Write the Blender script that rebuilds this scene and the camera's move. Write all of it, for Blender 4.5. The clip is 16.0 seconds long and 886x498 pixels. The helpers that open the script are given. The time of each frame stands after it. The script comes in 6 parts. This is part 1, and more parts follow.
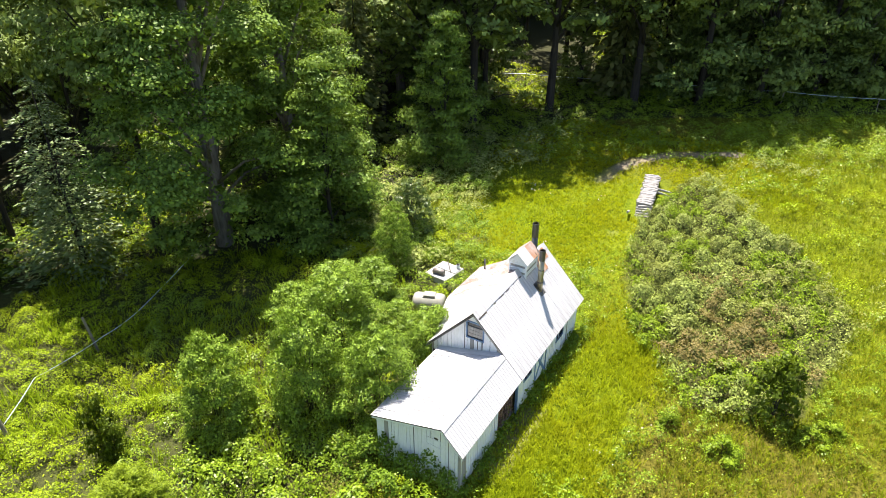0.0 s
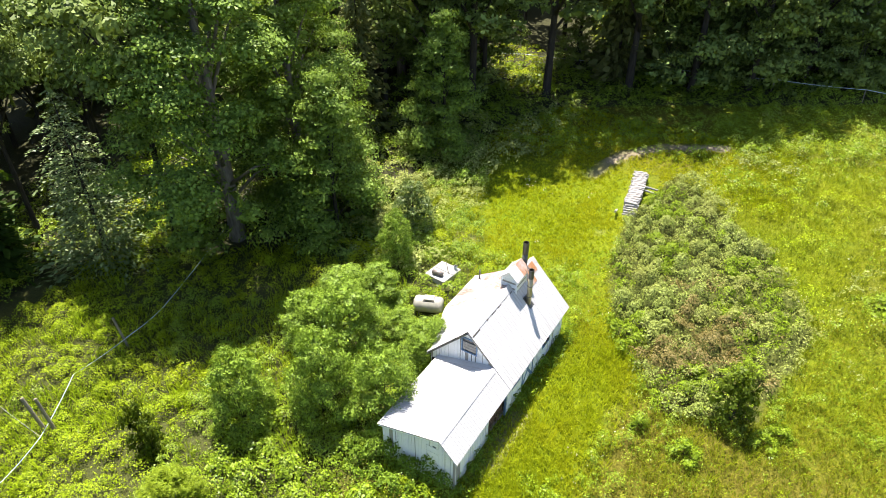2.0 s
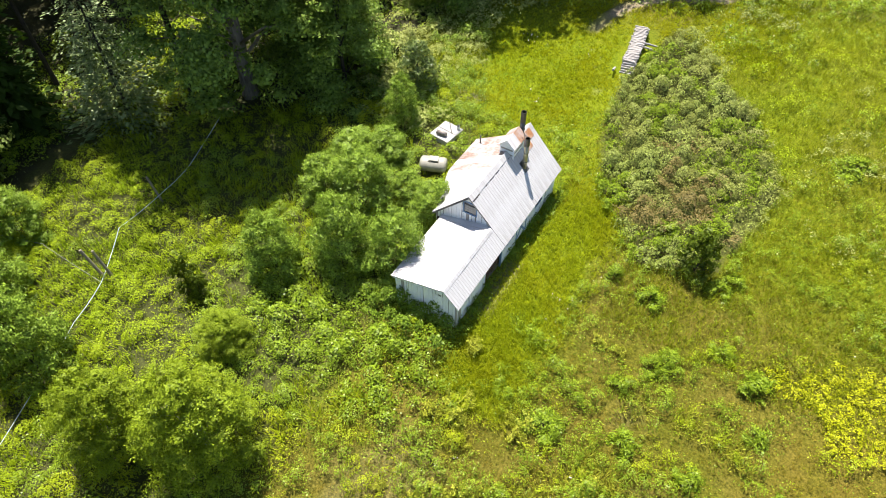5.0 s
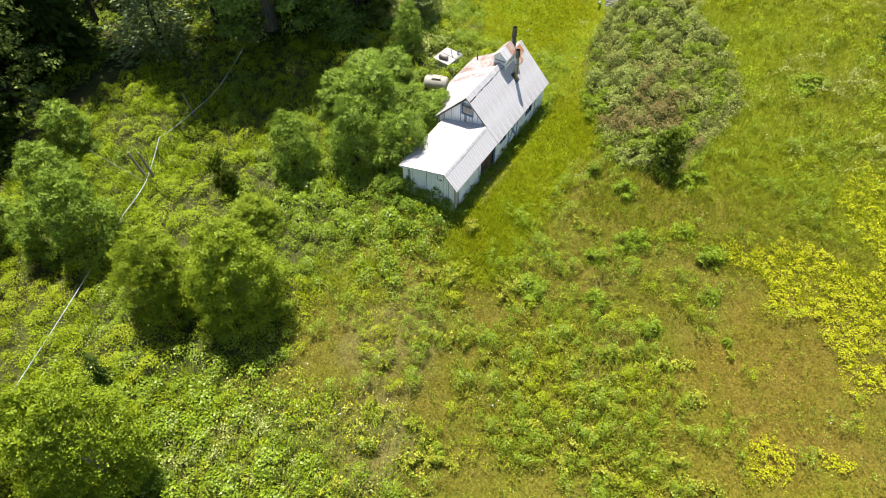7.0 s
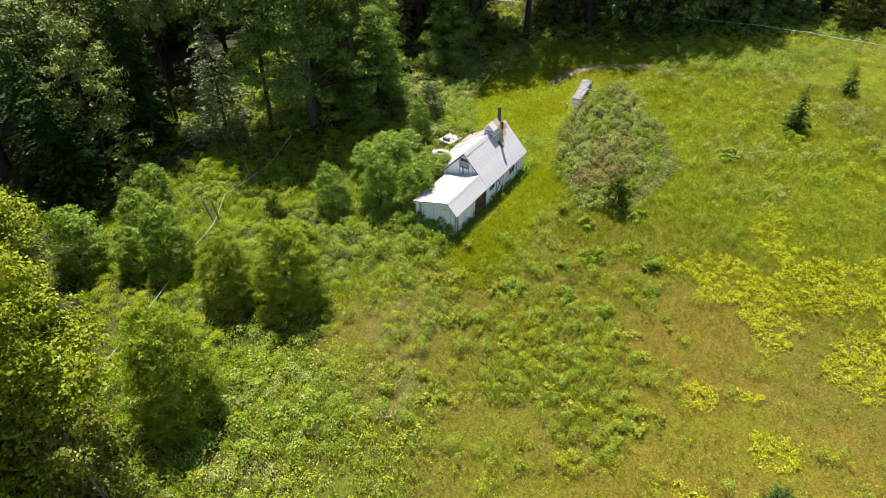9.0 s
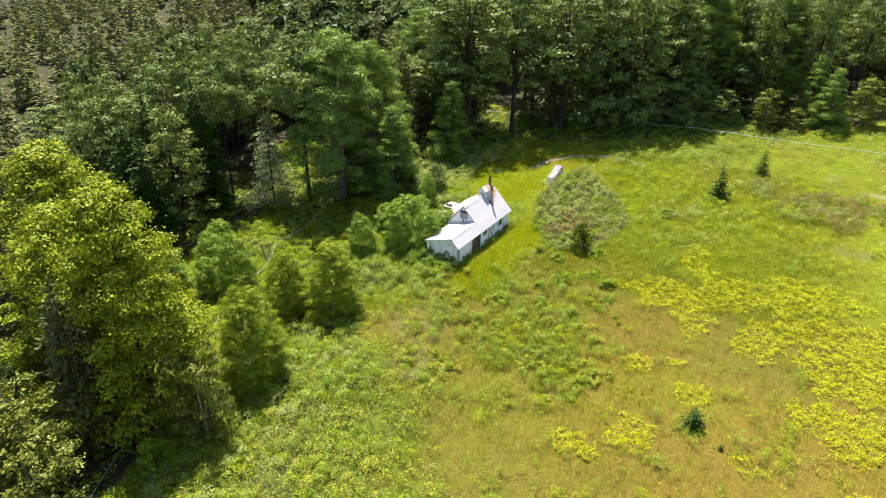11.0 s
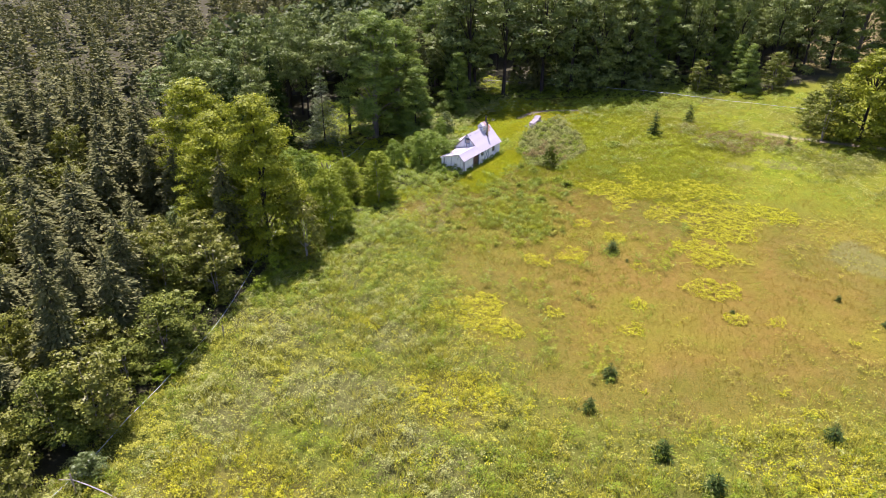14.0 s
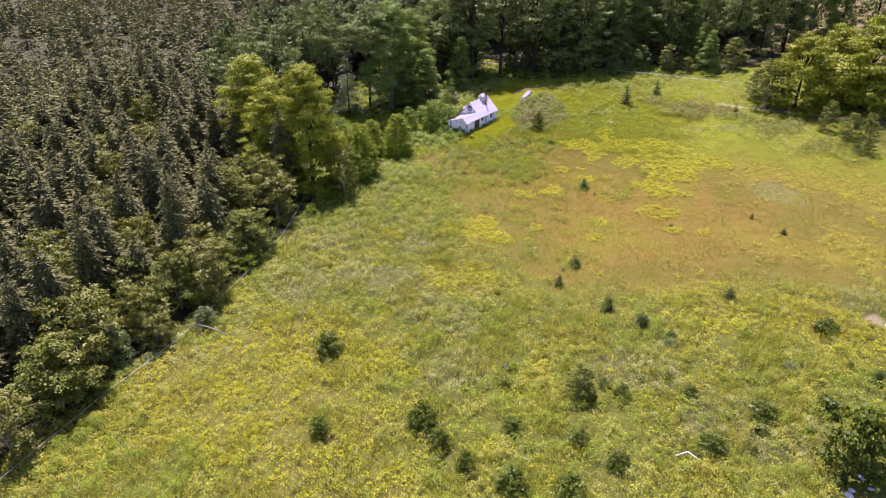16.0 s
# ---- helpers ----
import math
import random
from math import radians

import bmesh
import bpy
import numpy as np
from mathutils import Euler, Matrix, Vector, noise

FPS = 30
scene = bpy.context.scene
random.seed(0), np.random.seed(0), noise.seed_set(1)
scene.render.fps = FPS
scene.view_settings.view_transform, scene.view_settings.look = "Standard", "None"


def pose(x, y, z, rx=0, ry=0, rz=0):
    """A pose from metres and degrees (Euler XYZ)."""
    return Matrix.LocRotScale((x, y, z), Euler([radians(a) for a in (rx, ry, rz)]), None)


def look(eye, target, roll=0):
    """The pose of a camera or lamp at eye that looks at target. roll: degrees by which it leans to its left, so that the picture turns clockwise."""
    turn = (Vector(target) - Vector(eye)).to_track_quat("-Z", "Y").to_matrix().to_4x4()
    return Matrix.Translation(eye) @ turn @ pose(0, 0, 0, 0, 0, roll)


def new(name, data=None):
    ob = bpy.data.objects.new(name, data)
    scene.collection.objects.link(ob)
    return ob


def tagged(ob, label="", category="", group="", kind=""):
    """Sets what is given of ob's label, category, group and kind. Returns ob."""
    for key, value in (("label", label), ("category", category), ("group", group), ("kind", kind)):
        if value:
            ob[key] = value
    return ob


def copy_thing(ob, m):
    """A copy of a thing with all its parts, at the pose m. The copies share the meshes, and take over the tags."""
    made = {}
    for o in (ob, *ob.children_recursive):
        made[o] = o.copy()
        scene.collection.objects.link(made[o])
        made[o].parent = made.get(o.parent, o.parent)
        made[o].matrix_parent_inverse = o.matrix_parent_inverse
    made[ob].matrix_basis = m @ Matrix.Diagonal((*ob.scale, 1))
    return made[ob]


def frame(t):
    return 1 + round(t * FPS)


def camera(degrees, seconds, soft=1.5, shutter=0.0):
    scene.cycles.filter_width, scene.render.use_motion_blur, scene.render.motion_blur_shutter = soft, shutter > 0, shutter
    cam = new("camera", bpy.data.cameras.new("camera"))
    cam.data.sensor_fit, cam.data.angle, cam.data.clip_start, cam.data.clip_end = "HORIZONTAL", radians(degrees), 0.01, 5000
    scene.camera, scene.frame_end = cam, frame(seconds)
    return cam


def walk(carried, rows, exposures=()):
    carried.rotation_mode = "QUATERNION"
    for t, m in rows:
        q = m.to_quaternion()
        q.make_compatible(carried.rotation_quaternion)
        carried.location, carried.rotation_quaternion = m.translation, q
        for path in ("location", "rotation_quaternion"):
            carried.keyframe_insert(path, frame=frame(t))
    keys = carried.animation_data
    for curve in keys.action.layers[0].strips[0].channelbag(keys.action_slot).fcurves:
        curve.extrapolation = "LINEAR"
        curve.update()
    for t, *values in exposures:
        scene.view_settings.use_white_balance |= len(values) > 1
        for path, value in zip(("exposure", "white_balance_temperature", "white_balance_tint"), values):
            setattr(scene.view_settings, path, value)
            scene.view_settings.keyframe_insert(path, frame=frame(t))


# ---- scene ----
cam = camera(69.57, 16.0, soft=0.6)


def aim(x, y, z, yaw, pitch, roll):
    """A camera pose from a place, a heading left of north, a pitch and a roll in degrees."""
    a, b = radians(yaw), radians(pitch)
    way = Vector((-math.sin(a) * math.cos(b), math.cos(a) * math.cos(b), math.sin(b)))
    eye = Vector((x, y, z))
    return look(eye, eye + way, roll)


PATH = (
    (0, 10.68, -18.87, 25.12, 31.51, -29.00, -0.13),
    (0.5, 10.82, -18.91, 27.03, 31.58, -28.88, -0.06),
    (1, 10.99, -19.03, 28.97, 31.62, -28.65, 0.03),
    (1.5, 11.09, -19.18, 30.35, 31.59, -30.26, 0.10),
    (2, 11.05, -19.32, 31.46, 31.47, -34.55, 0.19),
    (2.5, 11.03, -19.51, 32.63, 31.34, -38.82, 0.34),
    (3, 11.04, -19.67, 33.92, 31.30, -43.08, 0.40),
    (3.5, 11.23, -19.99, 35.02, 31.38, -46.92, 0.38),
    (4, 11.31, -20.15, 35.95, 31.44, -49.20, 0.35),
    (4.5, 11.47, -20.35, 36.43, 31.56, -49.91, 0.24),
    (5, 11.88, -20.88, 36.66, 31.72, -50.14, 0.08),
    (5.4, 12.50, -21.76, 36.78, 31.87, -50.20, -0.05),
    (5.8, 13.48, -23.21, 36.93, 32.02, -50.24, -0.15),
    (6, 13.95, -23.91, 37.08, 32.08, -50.62, -0.13),
    (6.5, 15.56, -26.33, 37.29, 32.29, -51.06, -0.31),
    (7, 17.48, -29.34, 37.43, 32.39, -51.39, -0.40),
    (7.5, 19.55, -32.76, 37.73, 32.39, -51.86, -0.34),
    (8, 21.96, -36.63, 38.16, 32.54, -52.34, -0.39),
    (8.5, 24.50, -40.82, 38.49, 32.45, -46.50, -0.28),
    (9, 27.44, -45.48, 38.92, 32.48, -37.76, -0.30),
    (9.2, 28.58, -47.49, 39.06, 32.38, -34.20, -0.24),
    (9.4, 29.74, -49.41, 39.21, 32.35, -31.45, -0.23),
    (9.6, 30.87, -51.36, 39.34, 32.31, -29.65, -0.20),
    (9.9, 32.55, -54.35, 39.52, 32.22, -28.04, -0.15),
    (10.2, 34.21, -57.41, 39.67, 32.12, -27.20, -0.09),
    (10.6, 36.46, -61.61, 39.85, 32.00, -26.65, 0.00),
    (11, 38.78, -65.94, 40.03, 31.91, -26.42, 0.08),
    (11.3, 40.60, -69.28, 40.16, 31.89, -26.25, 0.11),
    (11.5, 41.77, -71.42, 40.24, 31.91, -26.32, 0.03),
    (12, 44.95, -77.17, 40.50, 31.88, -26.39, 0.17),
    (12.5, 48.16, -83.28, 40.72, 31.73, -26.30, 0.19),
    (13, 51.45, -89.14, 40.93, 31.76, -26.39, 0.31),
    (13.5, 54.78, -95.27, 41.20, 31.71, -26.42, 0.36),
    (14, 58.13, -101.59, 41.45, 31.62, -26.42, 0.34),
    (14.5, 61.68, -107.96, 41.81, 31.66, -26.50, 0.35),
    (15, 65.41, -114.48, 42.20, 31.73, -26.56, 0.33),
    (15.5, 69.03, -121.10, 42.60, 31.72, -26.60, 0.24),
    (16, 72.47, -127.74, 42.97, 31.64, -26.65, 0.28),
)
walk(cam, [(row[0], aim(*row[1:])) for row in PATH], exposures=((0.0, 1.51, 6500, 13), (2.2, 1.58, 6500, 13), (3.5, 1.45, 6500, 13), (6.0, 1.15, 6500, 13), (9.2, 0.98, 6500, 14), (11.5, 1.4, 6400, 18), (13.5, 1.31, 6050, 40), (16.0, 1.16, 5850, 57)))

# ---- light: one high summer sun and a clear sky ----
SUN_EL, SUN_DIR = 66.5, (-0.74, 0.67)
sun = new("sun", bpy.data.lights.new("sun", "SUN"))
sun.data.energy, sun.data.angle, sun.data.color = 5.0, radians(0.6), (1.0, 0.95, 0.86)
sun.matrix_world = look((SUN_DIR[0] * 60, SUN_DIR[1] * 60, 60 * math.tan(radians(SUN_EL))), (0, 0, 0))
world = bpy.data.worlds.new("sky")
scene.world = world
world.use_nodes = True
sky = world.node_tree.nodes.new("ShaderNodeTexSky")
sky.sky_type, sky.sun_disc = "NISHITA", False
sky.sun_elevation, sky.sun_rotation = radians(SUN_EL), math.atan2(SUN_DIR[0], SUN_DIR[1])
world.node_tree.links.new(sky.outputs[0], world.node_tree.nodes["Background"].inputs[0])
world.node_tree.nodes["Background"].inputs[1].default_value = 0.084


# ---- materials ----
def nodes_of(name, rough=0.6, metal=0.0, spec=0.3):
    m = bpy.data.materials.new(name)
    m.use_nodes = True
    nt = m.node_tree
    b = nt.nodes["Principled BSDF"]
    b.inputs["Roughness"].default_value, b.inputs["Metallic"].default_value = rough, metal
    b.inputs["Specular IOR Level"].default_value = spec
    return m, nt, b


def noise_at(nt, scale, detail=4.0, coords="Object", stretch=(1, 1, 1), rough=0.55):
    tc = nt.nodes.new("ShaderNodeTexCoord")
    mp = nt.nodes.new("ShaderNodeMapping")
    mp.inputs["Scale"].default_value = stretch
    n = nt.nodes.new("ShaderNodeTexNoise")
    n.inputs["Scale"].default_value, n.inputs["Detail"].default_value, n.inputs["Roughness"].default_value = scale, detail, rough
    nt.links.new(tc.outputs[coords], mp.inputs[0])
    nt.links.new(mp.outputs[0], n.inputs["Vector"])
    return n.outputs["Fac"]


def ramp(nt, fac, lo, hi):
    r = nt.nodes.new("ShaderNodeMapRange")
    r.inputs["From Min"].default_value, r.inputs["From Max"].default_value = lo, hi
    nt.links.new(fac, r.inputs["Value"])
    return r.outputs["Result"]


def mixed(nt, fac, a, b, mode="MIX"):
    """Mix two colours, each a triple or a socket."""
    m = nt.nodes.new("ShaderNodeMix")
    m.data_type, m.blend_type = "RGBA", mode
    for sock, v in ((m.inputs[0], fac), (m.inputs[6], a), (m.inputs[7], b)):
        if isinstance(v, (int, float)):
            sock.default_value = v
        elif isinstance(v, tuple):
            sock.default_value = (*v, 1)
        else:
            nt.links.new(v, sock)
    return m.outputs[2]


def bumped(nt, b, fac, strength=0.3, distance=0.02):
    n = nt.nodes.new("ShaderNodeBump")
    n.inputs["Strength"].default_value, n.inputs["Distance"].default_value = strength, distance
    nt.links.new(fac, n.inputs["Height"])
    nt.links.new(n.outputs[0], b.inputs["Normal"])


def plain(name, c1, c2, scale=6.0, rough=0.7, metal=0.0, stretch=(1, 1, 1), bump=0.2, lo=0.35, hi=0.65, spec=0.3):
    """A surface of two tones at two scales with a fine relief."""
    m, nt, b = nodes_of(name, rough, metal, spec)
    big = ramp(nt, noise_at(nt, scale, 5, stretch=stretch), lo, hi)
    fine = ramp(nt, noise_at(nt, scale * 9, 3, stretch=stretch), 0.3, 0.7)
    col = mixed(nt, big, c1, c2)
    col = mixed(nt, fine, col, mixed(nt, 0.75, tuple(0.72 * v for v in c1), c2))
    col2 = mixed(nt, 0.4, mixed(nt, big, c1, c2), col)
    nt.links.new(col2, b.inputs["Base Color"])
    bumped(nt, b, noise_at(nt, scale * 9, 3, stretch=stretch), bump)
    return m


def leafy(name, c1, c2, c3, glow=0.4, rough=0.45, tone=0.35, patch=0.05, spec=0.15, dim=0.72, vary=(0.64, 1.36)):
    """Leaves: two tones leaf by leaf, a third drifting over larger patches, and light that passes through."""
    c1, c2, c3 = (tuple(k * dim * v for v in c) for c, k in ((c1, vary[0]), (c2, vary[1]), (c3, 1.02)))
    m, nt, b = nodes_of(name, rough, 0.0, spec)
    geo = nt.nodes.new("ShaderNodeNewGeometry")
    info = nt.nodes.new("ShaderNodeObjectInfo")
    col = mixed(nt, geo.outputs["Random Per Island"], c1, c2)
    drift = ramp(nt, noise_at(nt, patch, 3, coords="Object"), 0.42, 0.62)
    col = mixed(nt, drift, col, mixed(nt, 0.6, col, c3))
    each = nt.nodes.new("ShaderNodeMath")
    each.operation = "MULTIPLY"
    nt.links.new(info.outputs["Random"], each.inputs[0])
    each.inputs[1].default_value = tone
    col = mixed(nt, each.outputs[0], col, c3)
    nt.links.new(col, b.inputs["Base Color"])
    through_leaf = nt.nodes.new("ShaderNodeBsdfTranslucent")
    bright = mixed(nt, 1.0, col, (1.35, 1.3, 0.6), "MULTIPLY")
    nt.links.new(bright, through_leaf.inputs[0])
    mix = nt.nodes.new("ShaderNodeMixShader")
    mix.inputs[0].default_value = 0.85 * glow
    nt.links.new(b.outputs[0], mix.inputs[1])
    nt.links.new(through_leaf.outputs[0], mix.inputs[2])
    nt.links.new(mix.outputs[0], nt.nodes["Material Output"].inputs["Surface"])
    return m


GREEN_MAPLE = leafy("green_maple_leaf", (0.085, 0.160, 0.028), (0.30, 0.44, 0.075), (0.24, 0.34, 0.050), glow=0.3, rough=0.45, spec=0.12, tone=0.3, vary=(0.86, 1.18))
MAPLE = leafy("maple_leaf", (0.060, 0.102, 0.028), (0.245, 0.335, 0.090), (0.22, 0.28, 0.055), glow=0.15, rough=0.45, spec=0.1, tone=0.5, dim=0.78, vary=(0.86, 1.18))
YELLOWING = leafy("yellowing_maple_leaf", (0.085, 0.145, 0.010), (0.385, 0.435, 0.018), (0.26, 0.315, 0.012), glow=0.18, rough=0.5, spec=0.12, dim=0.8, vary=(0.86, 1.18))
GREY_LEAF = leafy("grey_green_leaf", (0.10, 0.17, 0.032), (0.25, 0.33, 0.095), (0.13, 0.20, 0.045), glow=0.3, rough=0.4, spec=0.4, vary=(0.76, 1.28))
SILVER_LEAF = leafy("silvery_leaf", (0.10, 0.165, 0.040), (0.33, 0.42, 0.15), (0.19, 0.26, 0.08), glow=0.12, rough=0.42, spec=0.3, dim=0.7, vary=(0.86, 1.18))
BUSH_LEAF = leafy("bush_leaf", (0.085, 0.155, 0.018), (0.29, 0.42, 0.045), (0.20, 0.31, 0.03), glow=0.16, rough=0.42, spec=0.18, dim=0.84, vary=(0.66, 1.4))
FEATHER_LEAF = leafy("sapling_leaf", (0.15, 0.235, 0.009), (0.33, 0.43, 0.02), (0.23, 0.31, 0.014), glow=0.18, rough=0.5, spec=0.15, dim=0.74, vary=(0.76, 1.28))
EDGE_LEAF = leafy("edge_sapling_leaf", (0.10, 0.16, 0.018), (0.30, 0.36, 0.045), (0.22, 0.26, 0.03), glow=0.14, rough=0.5, spec=0.12, dim=0.6, vary=(0.86, 1.18))
OLIVE_LEAF = leafy("olive_leaf", (0.12, 0.165, 0.018), (0.31, 0.345, 0.045), (0.23, 0.25, 0.034), glow=0.18, spec=0.2, dim=0.64, vary=(0.86, 1.18))
NEEDLE = leafy("hemlock_needle", (0.072, 0.096, 0.030), (0.25, 0.262, 0.088), (0.17, 0.182, 0.06), glow=0.16, rough=0.65, tone=0.5, spec=0.05, dim=0.74, vary=(0.86, 1.18))
DARK_NEEDLE = leafy("dark_needle", (0.035, 0.08, 0.008), (0.065, 0.12, 0.012), (0.05, 0.09, 0.01), glow=0.25, rough=0.65, vary=(0.86, 1.18))
WEED = leafy("weed_leaf", (0.17, 0.275, 0.006), (0.36, 0.485, 0.016), (0.40, 0.45, 0.012), glow=0.3, dim=0.79)
LUSH = leafy("lush_leaf", (0.14, 0.25, 0.008), (0.33, 0.46, 0.022), (0.25, 0.36, 0.016), glow=0.25, spec=0.32, rough=0.4)
# Lush leaf in a darker tone, with the house's shade put into the colour.
SHADED_WEED = leafy("shaded_wall_weed_leaf", (0.10, 0.19, 0.012), (0.24, 0.36, 0.03), (0.17, 0.27, 0.02), glow=0.3)
FERN = leafy("yellow_fern_leaf", (0.30, 0.36, 0.006), (0.53, 0.56, 0.012), (0.46, 0.475, 0.012), glow=0.42, dim=0.86)
GRASS = leafy("grass_blade", (0.29, 0.40, 0.007), (0.47, 0.56, 0.016), (0.50, 0.50, 0.014), glow=0.5, patch=0.16)
MEADOW = leafy("meadow_blade", (0.18, 0.25, 0.006), (0.36, 0.42, 0.016), (0.30, 0.35, 0.012), glow=0.42)
MEADOWBUSH = leafy("meadow_bush_leaf", (0.13, 0.23, 0.008), (0.30, 0.42, 0.02), (0.22, 0.31, 0.015), glow=0.2)
OLIVE_TURF = leafy("olive_turf_blade", (0.15, 0.165, 0.005), (0.33, 0.315, 0.014), (0.27, 0.245, 0.012), glow=0.36, dim=0.6)
STRAW = leafy("dry_grass_blade", (0.22, 0.23, 0.016), (0.40, 0.30, 0.04), (0.36, 0.25, 0.03), glow=0.35)
BRAMBLE = leafy("bramble_leaf", (0.15, 0.21, 0.03), (0.36, 0.44, 0.10), (0.29, 0.30, 0.07), glow=0.18, dim=0.74, patch=0.12)
SEDGE = leafy("silver_sedge", (0.17, 0.215, 0.05), (0.38, 0.41, 0.13), (0.27, 0.32, 0.085), glow=0.27, spec=0.1, dim=0.96)
GOLDENROD = leafy("goldenrod_leaf", (0.21, 0.29, 0.022), (0.47, 0.51, 0.055), (0.42, 0.41, 0.035), glow=0.24, dim=0.74)
SOUTHWEED = leafy("olive_weed", (0.25, 0.30, 0.02), (0.47, 0.49, 0.05), (0.44, 0.42, 0.04), glow=0.32, dim=0.74)
MAPLE_FAR = leafy("far_maple_leaf", (0.066, 0.106, 0.034), (0.19, 0.25, 0.085), (0.065, 0.10, 0.03), glow=0.26, spec=0.05, patch=0.13, dim=0.74, vary=(0.86, 1.18))
DARKLEAF = leafy("dark_bush_leaf", (0.07, 0.12, 0.010), (0.16, 0.22, 0.02), (0.10, 0.15, 0.012), glow=0.35, vary=(0.76, 1.28))
REDLEAF = leafy("reddish_leaf", (0.20, 0.145, 0.05), (0.36, 0.265, 0.11), (0.22, 0.21, 0.05), glow=0.24, dim=0.72)
PETAL = plain("white_petal", (0.75, 0.75, 0.7), (0.85, 0.85, 0.8), 4, 0.6)
OLD_BARK = plain("old_maple_bark", (0.10, 0.085, 0.07), (0.24, 0.21, 0.18), 2.0, 0.9, stretch=(3, 3, 0.5), bump=0.8)
# Kept near black, so the wood's shade is part of the bark colour.
BARK = plain("shade_dark_bark", (0.022, 0.018, 0.015), (0.05, 0.042, 0.035), 2.5, 0.9, stretch=(3, 3, 0.5), bump=0.7)
PALE_BARK = plain("pale_bark", (0.2, 0.18, 0.16), (0.38, 0.36, 0.33), 2.5, 0.8, stretch=(2, 2, 0.6), bump=0.5)
PAINT = plain("peeling_white_paint", (0.90, 0.91, 0.92), (0.66, 0.64, 0.62), 1.6, 0.7, stretch=(3, 3, 0.35), lo=0.60, hi=0.76, bump=0.4)
BAREWOOD = plain("weathered_grey_wood", (0.26, 0.24, 0.22), (0.42, 0.40, 0.37), 2.5, 0.85, stretch=(4, 4, 0.4), bump=0.5)
DARKWOOD = plain("dark_backing_wood", (0.06, 0.05, 0.045), (0.10, 0.085, 0.07), 3, 0.9)
SEAM = plain("dirty_roof_seam", (0.40, 0.385, 0.365), (0.48, 0.46, 0.44), 3, 0.6)
BLUE = plain("faded_blue_paint", (0.10, 0.19, 0.34), (0.20, 0.28, 0.40), 5, 0.6)
STEEL = plain("dark_stack_steel", (0.10, 0.095, 0.09), (0.19, 0.175, 0.16), 3, 0.45, 0.7, stretch=(1, 1, 0.4))
BRASSY = plain("galvanised_pipe", (0.34, 0.30, 0.19), (0.46, 0.41, 0.27), 4, 0.4, 0.75, stretch=(1, 1, 0.5))
CONCRETE = plain("pale_concrete", (0.28, 0.275, 0.26), (0.40, 0.39, 0.37), 2.5, 0.85)
CREAM = plain("cream_tank_paint", (0.24, 0.23, 0.19), (0.32, 0.31, 0.26), 2, 0.5)
LOG = plain("bleached_log", (0.24, 0.215, 0.19), (0.46, 0.435, 0.41), 4, 0.8, stretch=(4, 1, 4), bump=0.5)
POSTWOOD = plain("old_post_wood", (0.19, 0.16, 0.12), (0.31, 0.27, 0.21), 4, 0.9, stretch=(3, 3, 0.5), bump=0.6)
FIREWOOD = plain("split_firewood", (0.13, 0.07, 0.045), (0.30, 0.19, 0.12), 5, 0.85, stretch=(1, 4, 4), bump=0.6)
TUBE = plain("blue_white_tubing", (0.36, 0.43, 0.56), (0.55, 0.6, 0.68), 2, 0.35, spec=0.5)
WIRE = plain("thin_grey_wire", (0.25, 0.25, 0.24), (0.35, 0.35, 0.33), 3, 0.4, 0.5)
MUD = plain("wet_mud", (0.13, 0.085, 0.06), (0.22, 0.15, 0.11), 1.2, 0.35, bump=0.4)
STONE = plain("pale_river_stone", (0.5, 0.46, 0.42), (0.68, 0.64, 0.6), 3, 0.7)
SHEETING = plain("white_sheet_metal", (0.72, 0.73, 0.75), (0.8, 0.8, 0.8), 1, 0.4)
BARREL = plain("dark_steel_barrel", (0.14, 0.12, 0.11), (0.24, 0.21, 0.19), 3, 0.5, 0.5)


def roofing(name, rust_lo, rust_hi, seam=(0.44, 0.74), dirt=(0.36, 0.34, 0.33), tint_a=(0.36, 0.19, 0.11), tint_b=(0.52, 0.33, 0.22)):
    """Old white-painted sheet metal, streaked, with rust breaking through."""
    m, nt, b = nodes_of(name, 0.42, 0.0, 0.45)
    base = mixed(nt, ramp(nt, noise_at(nt, 0.8, 4), 0.35, 0.7), (0.53, 0.525, 0.53), (0.43, 0.415, 0.415))
    streak = ramp(nt, noise_at(nt, 1.2, 4, stretch=(0.25, 5, 0.25)), *seam)
    base = mixed(nt, streak, base, dirt)
    rust = ramp(nt, noise_at(nt, 0.9, 7, rough=0.7), rust_lo, rust_hi)
    tint = mixed(nt, ramp(nt, noise_at(nt, 5, 3), 0.3, 0.7), tint_a, tint_b)
    nt.links.new(mixed(nt, rust, base, tint), b.inputs["Base Color"])
    bumped(nt, b, noise_at(nt, 14, 3), 0.15)
    return m


ROOFING = roofing("white_roof_sheet", 0.70, 0.86)
RUSTY = roofing("rusting_roof_sheet", 0.34, 0.60, tint_a=(0.20, 0.12, 0.085), tint_b=(0.28, 0.19, 0.15))
RUST = roofing("rusted_through_sheet", 0.25, 0.55, tint_a=(0.30, 0.12, 0.045), tint_b=(0.42, 0.21, 0.09))
ROOF_LOW = roofing("seamed_roof_sheet", 0.72, 0.86, (0.50, 0.70), (0.38, 0.36, 0.34))


def glassy():
    m, nt, b = nodes_of("dark_window_glass", 0.08, 0.0, 0.6)
    b.inputs["Base Color"].default_value = (0.03, 0.035, 0.04, 1)
    return m


GLASS = glassy()


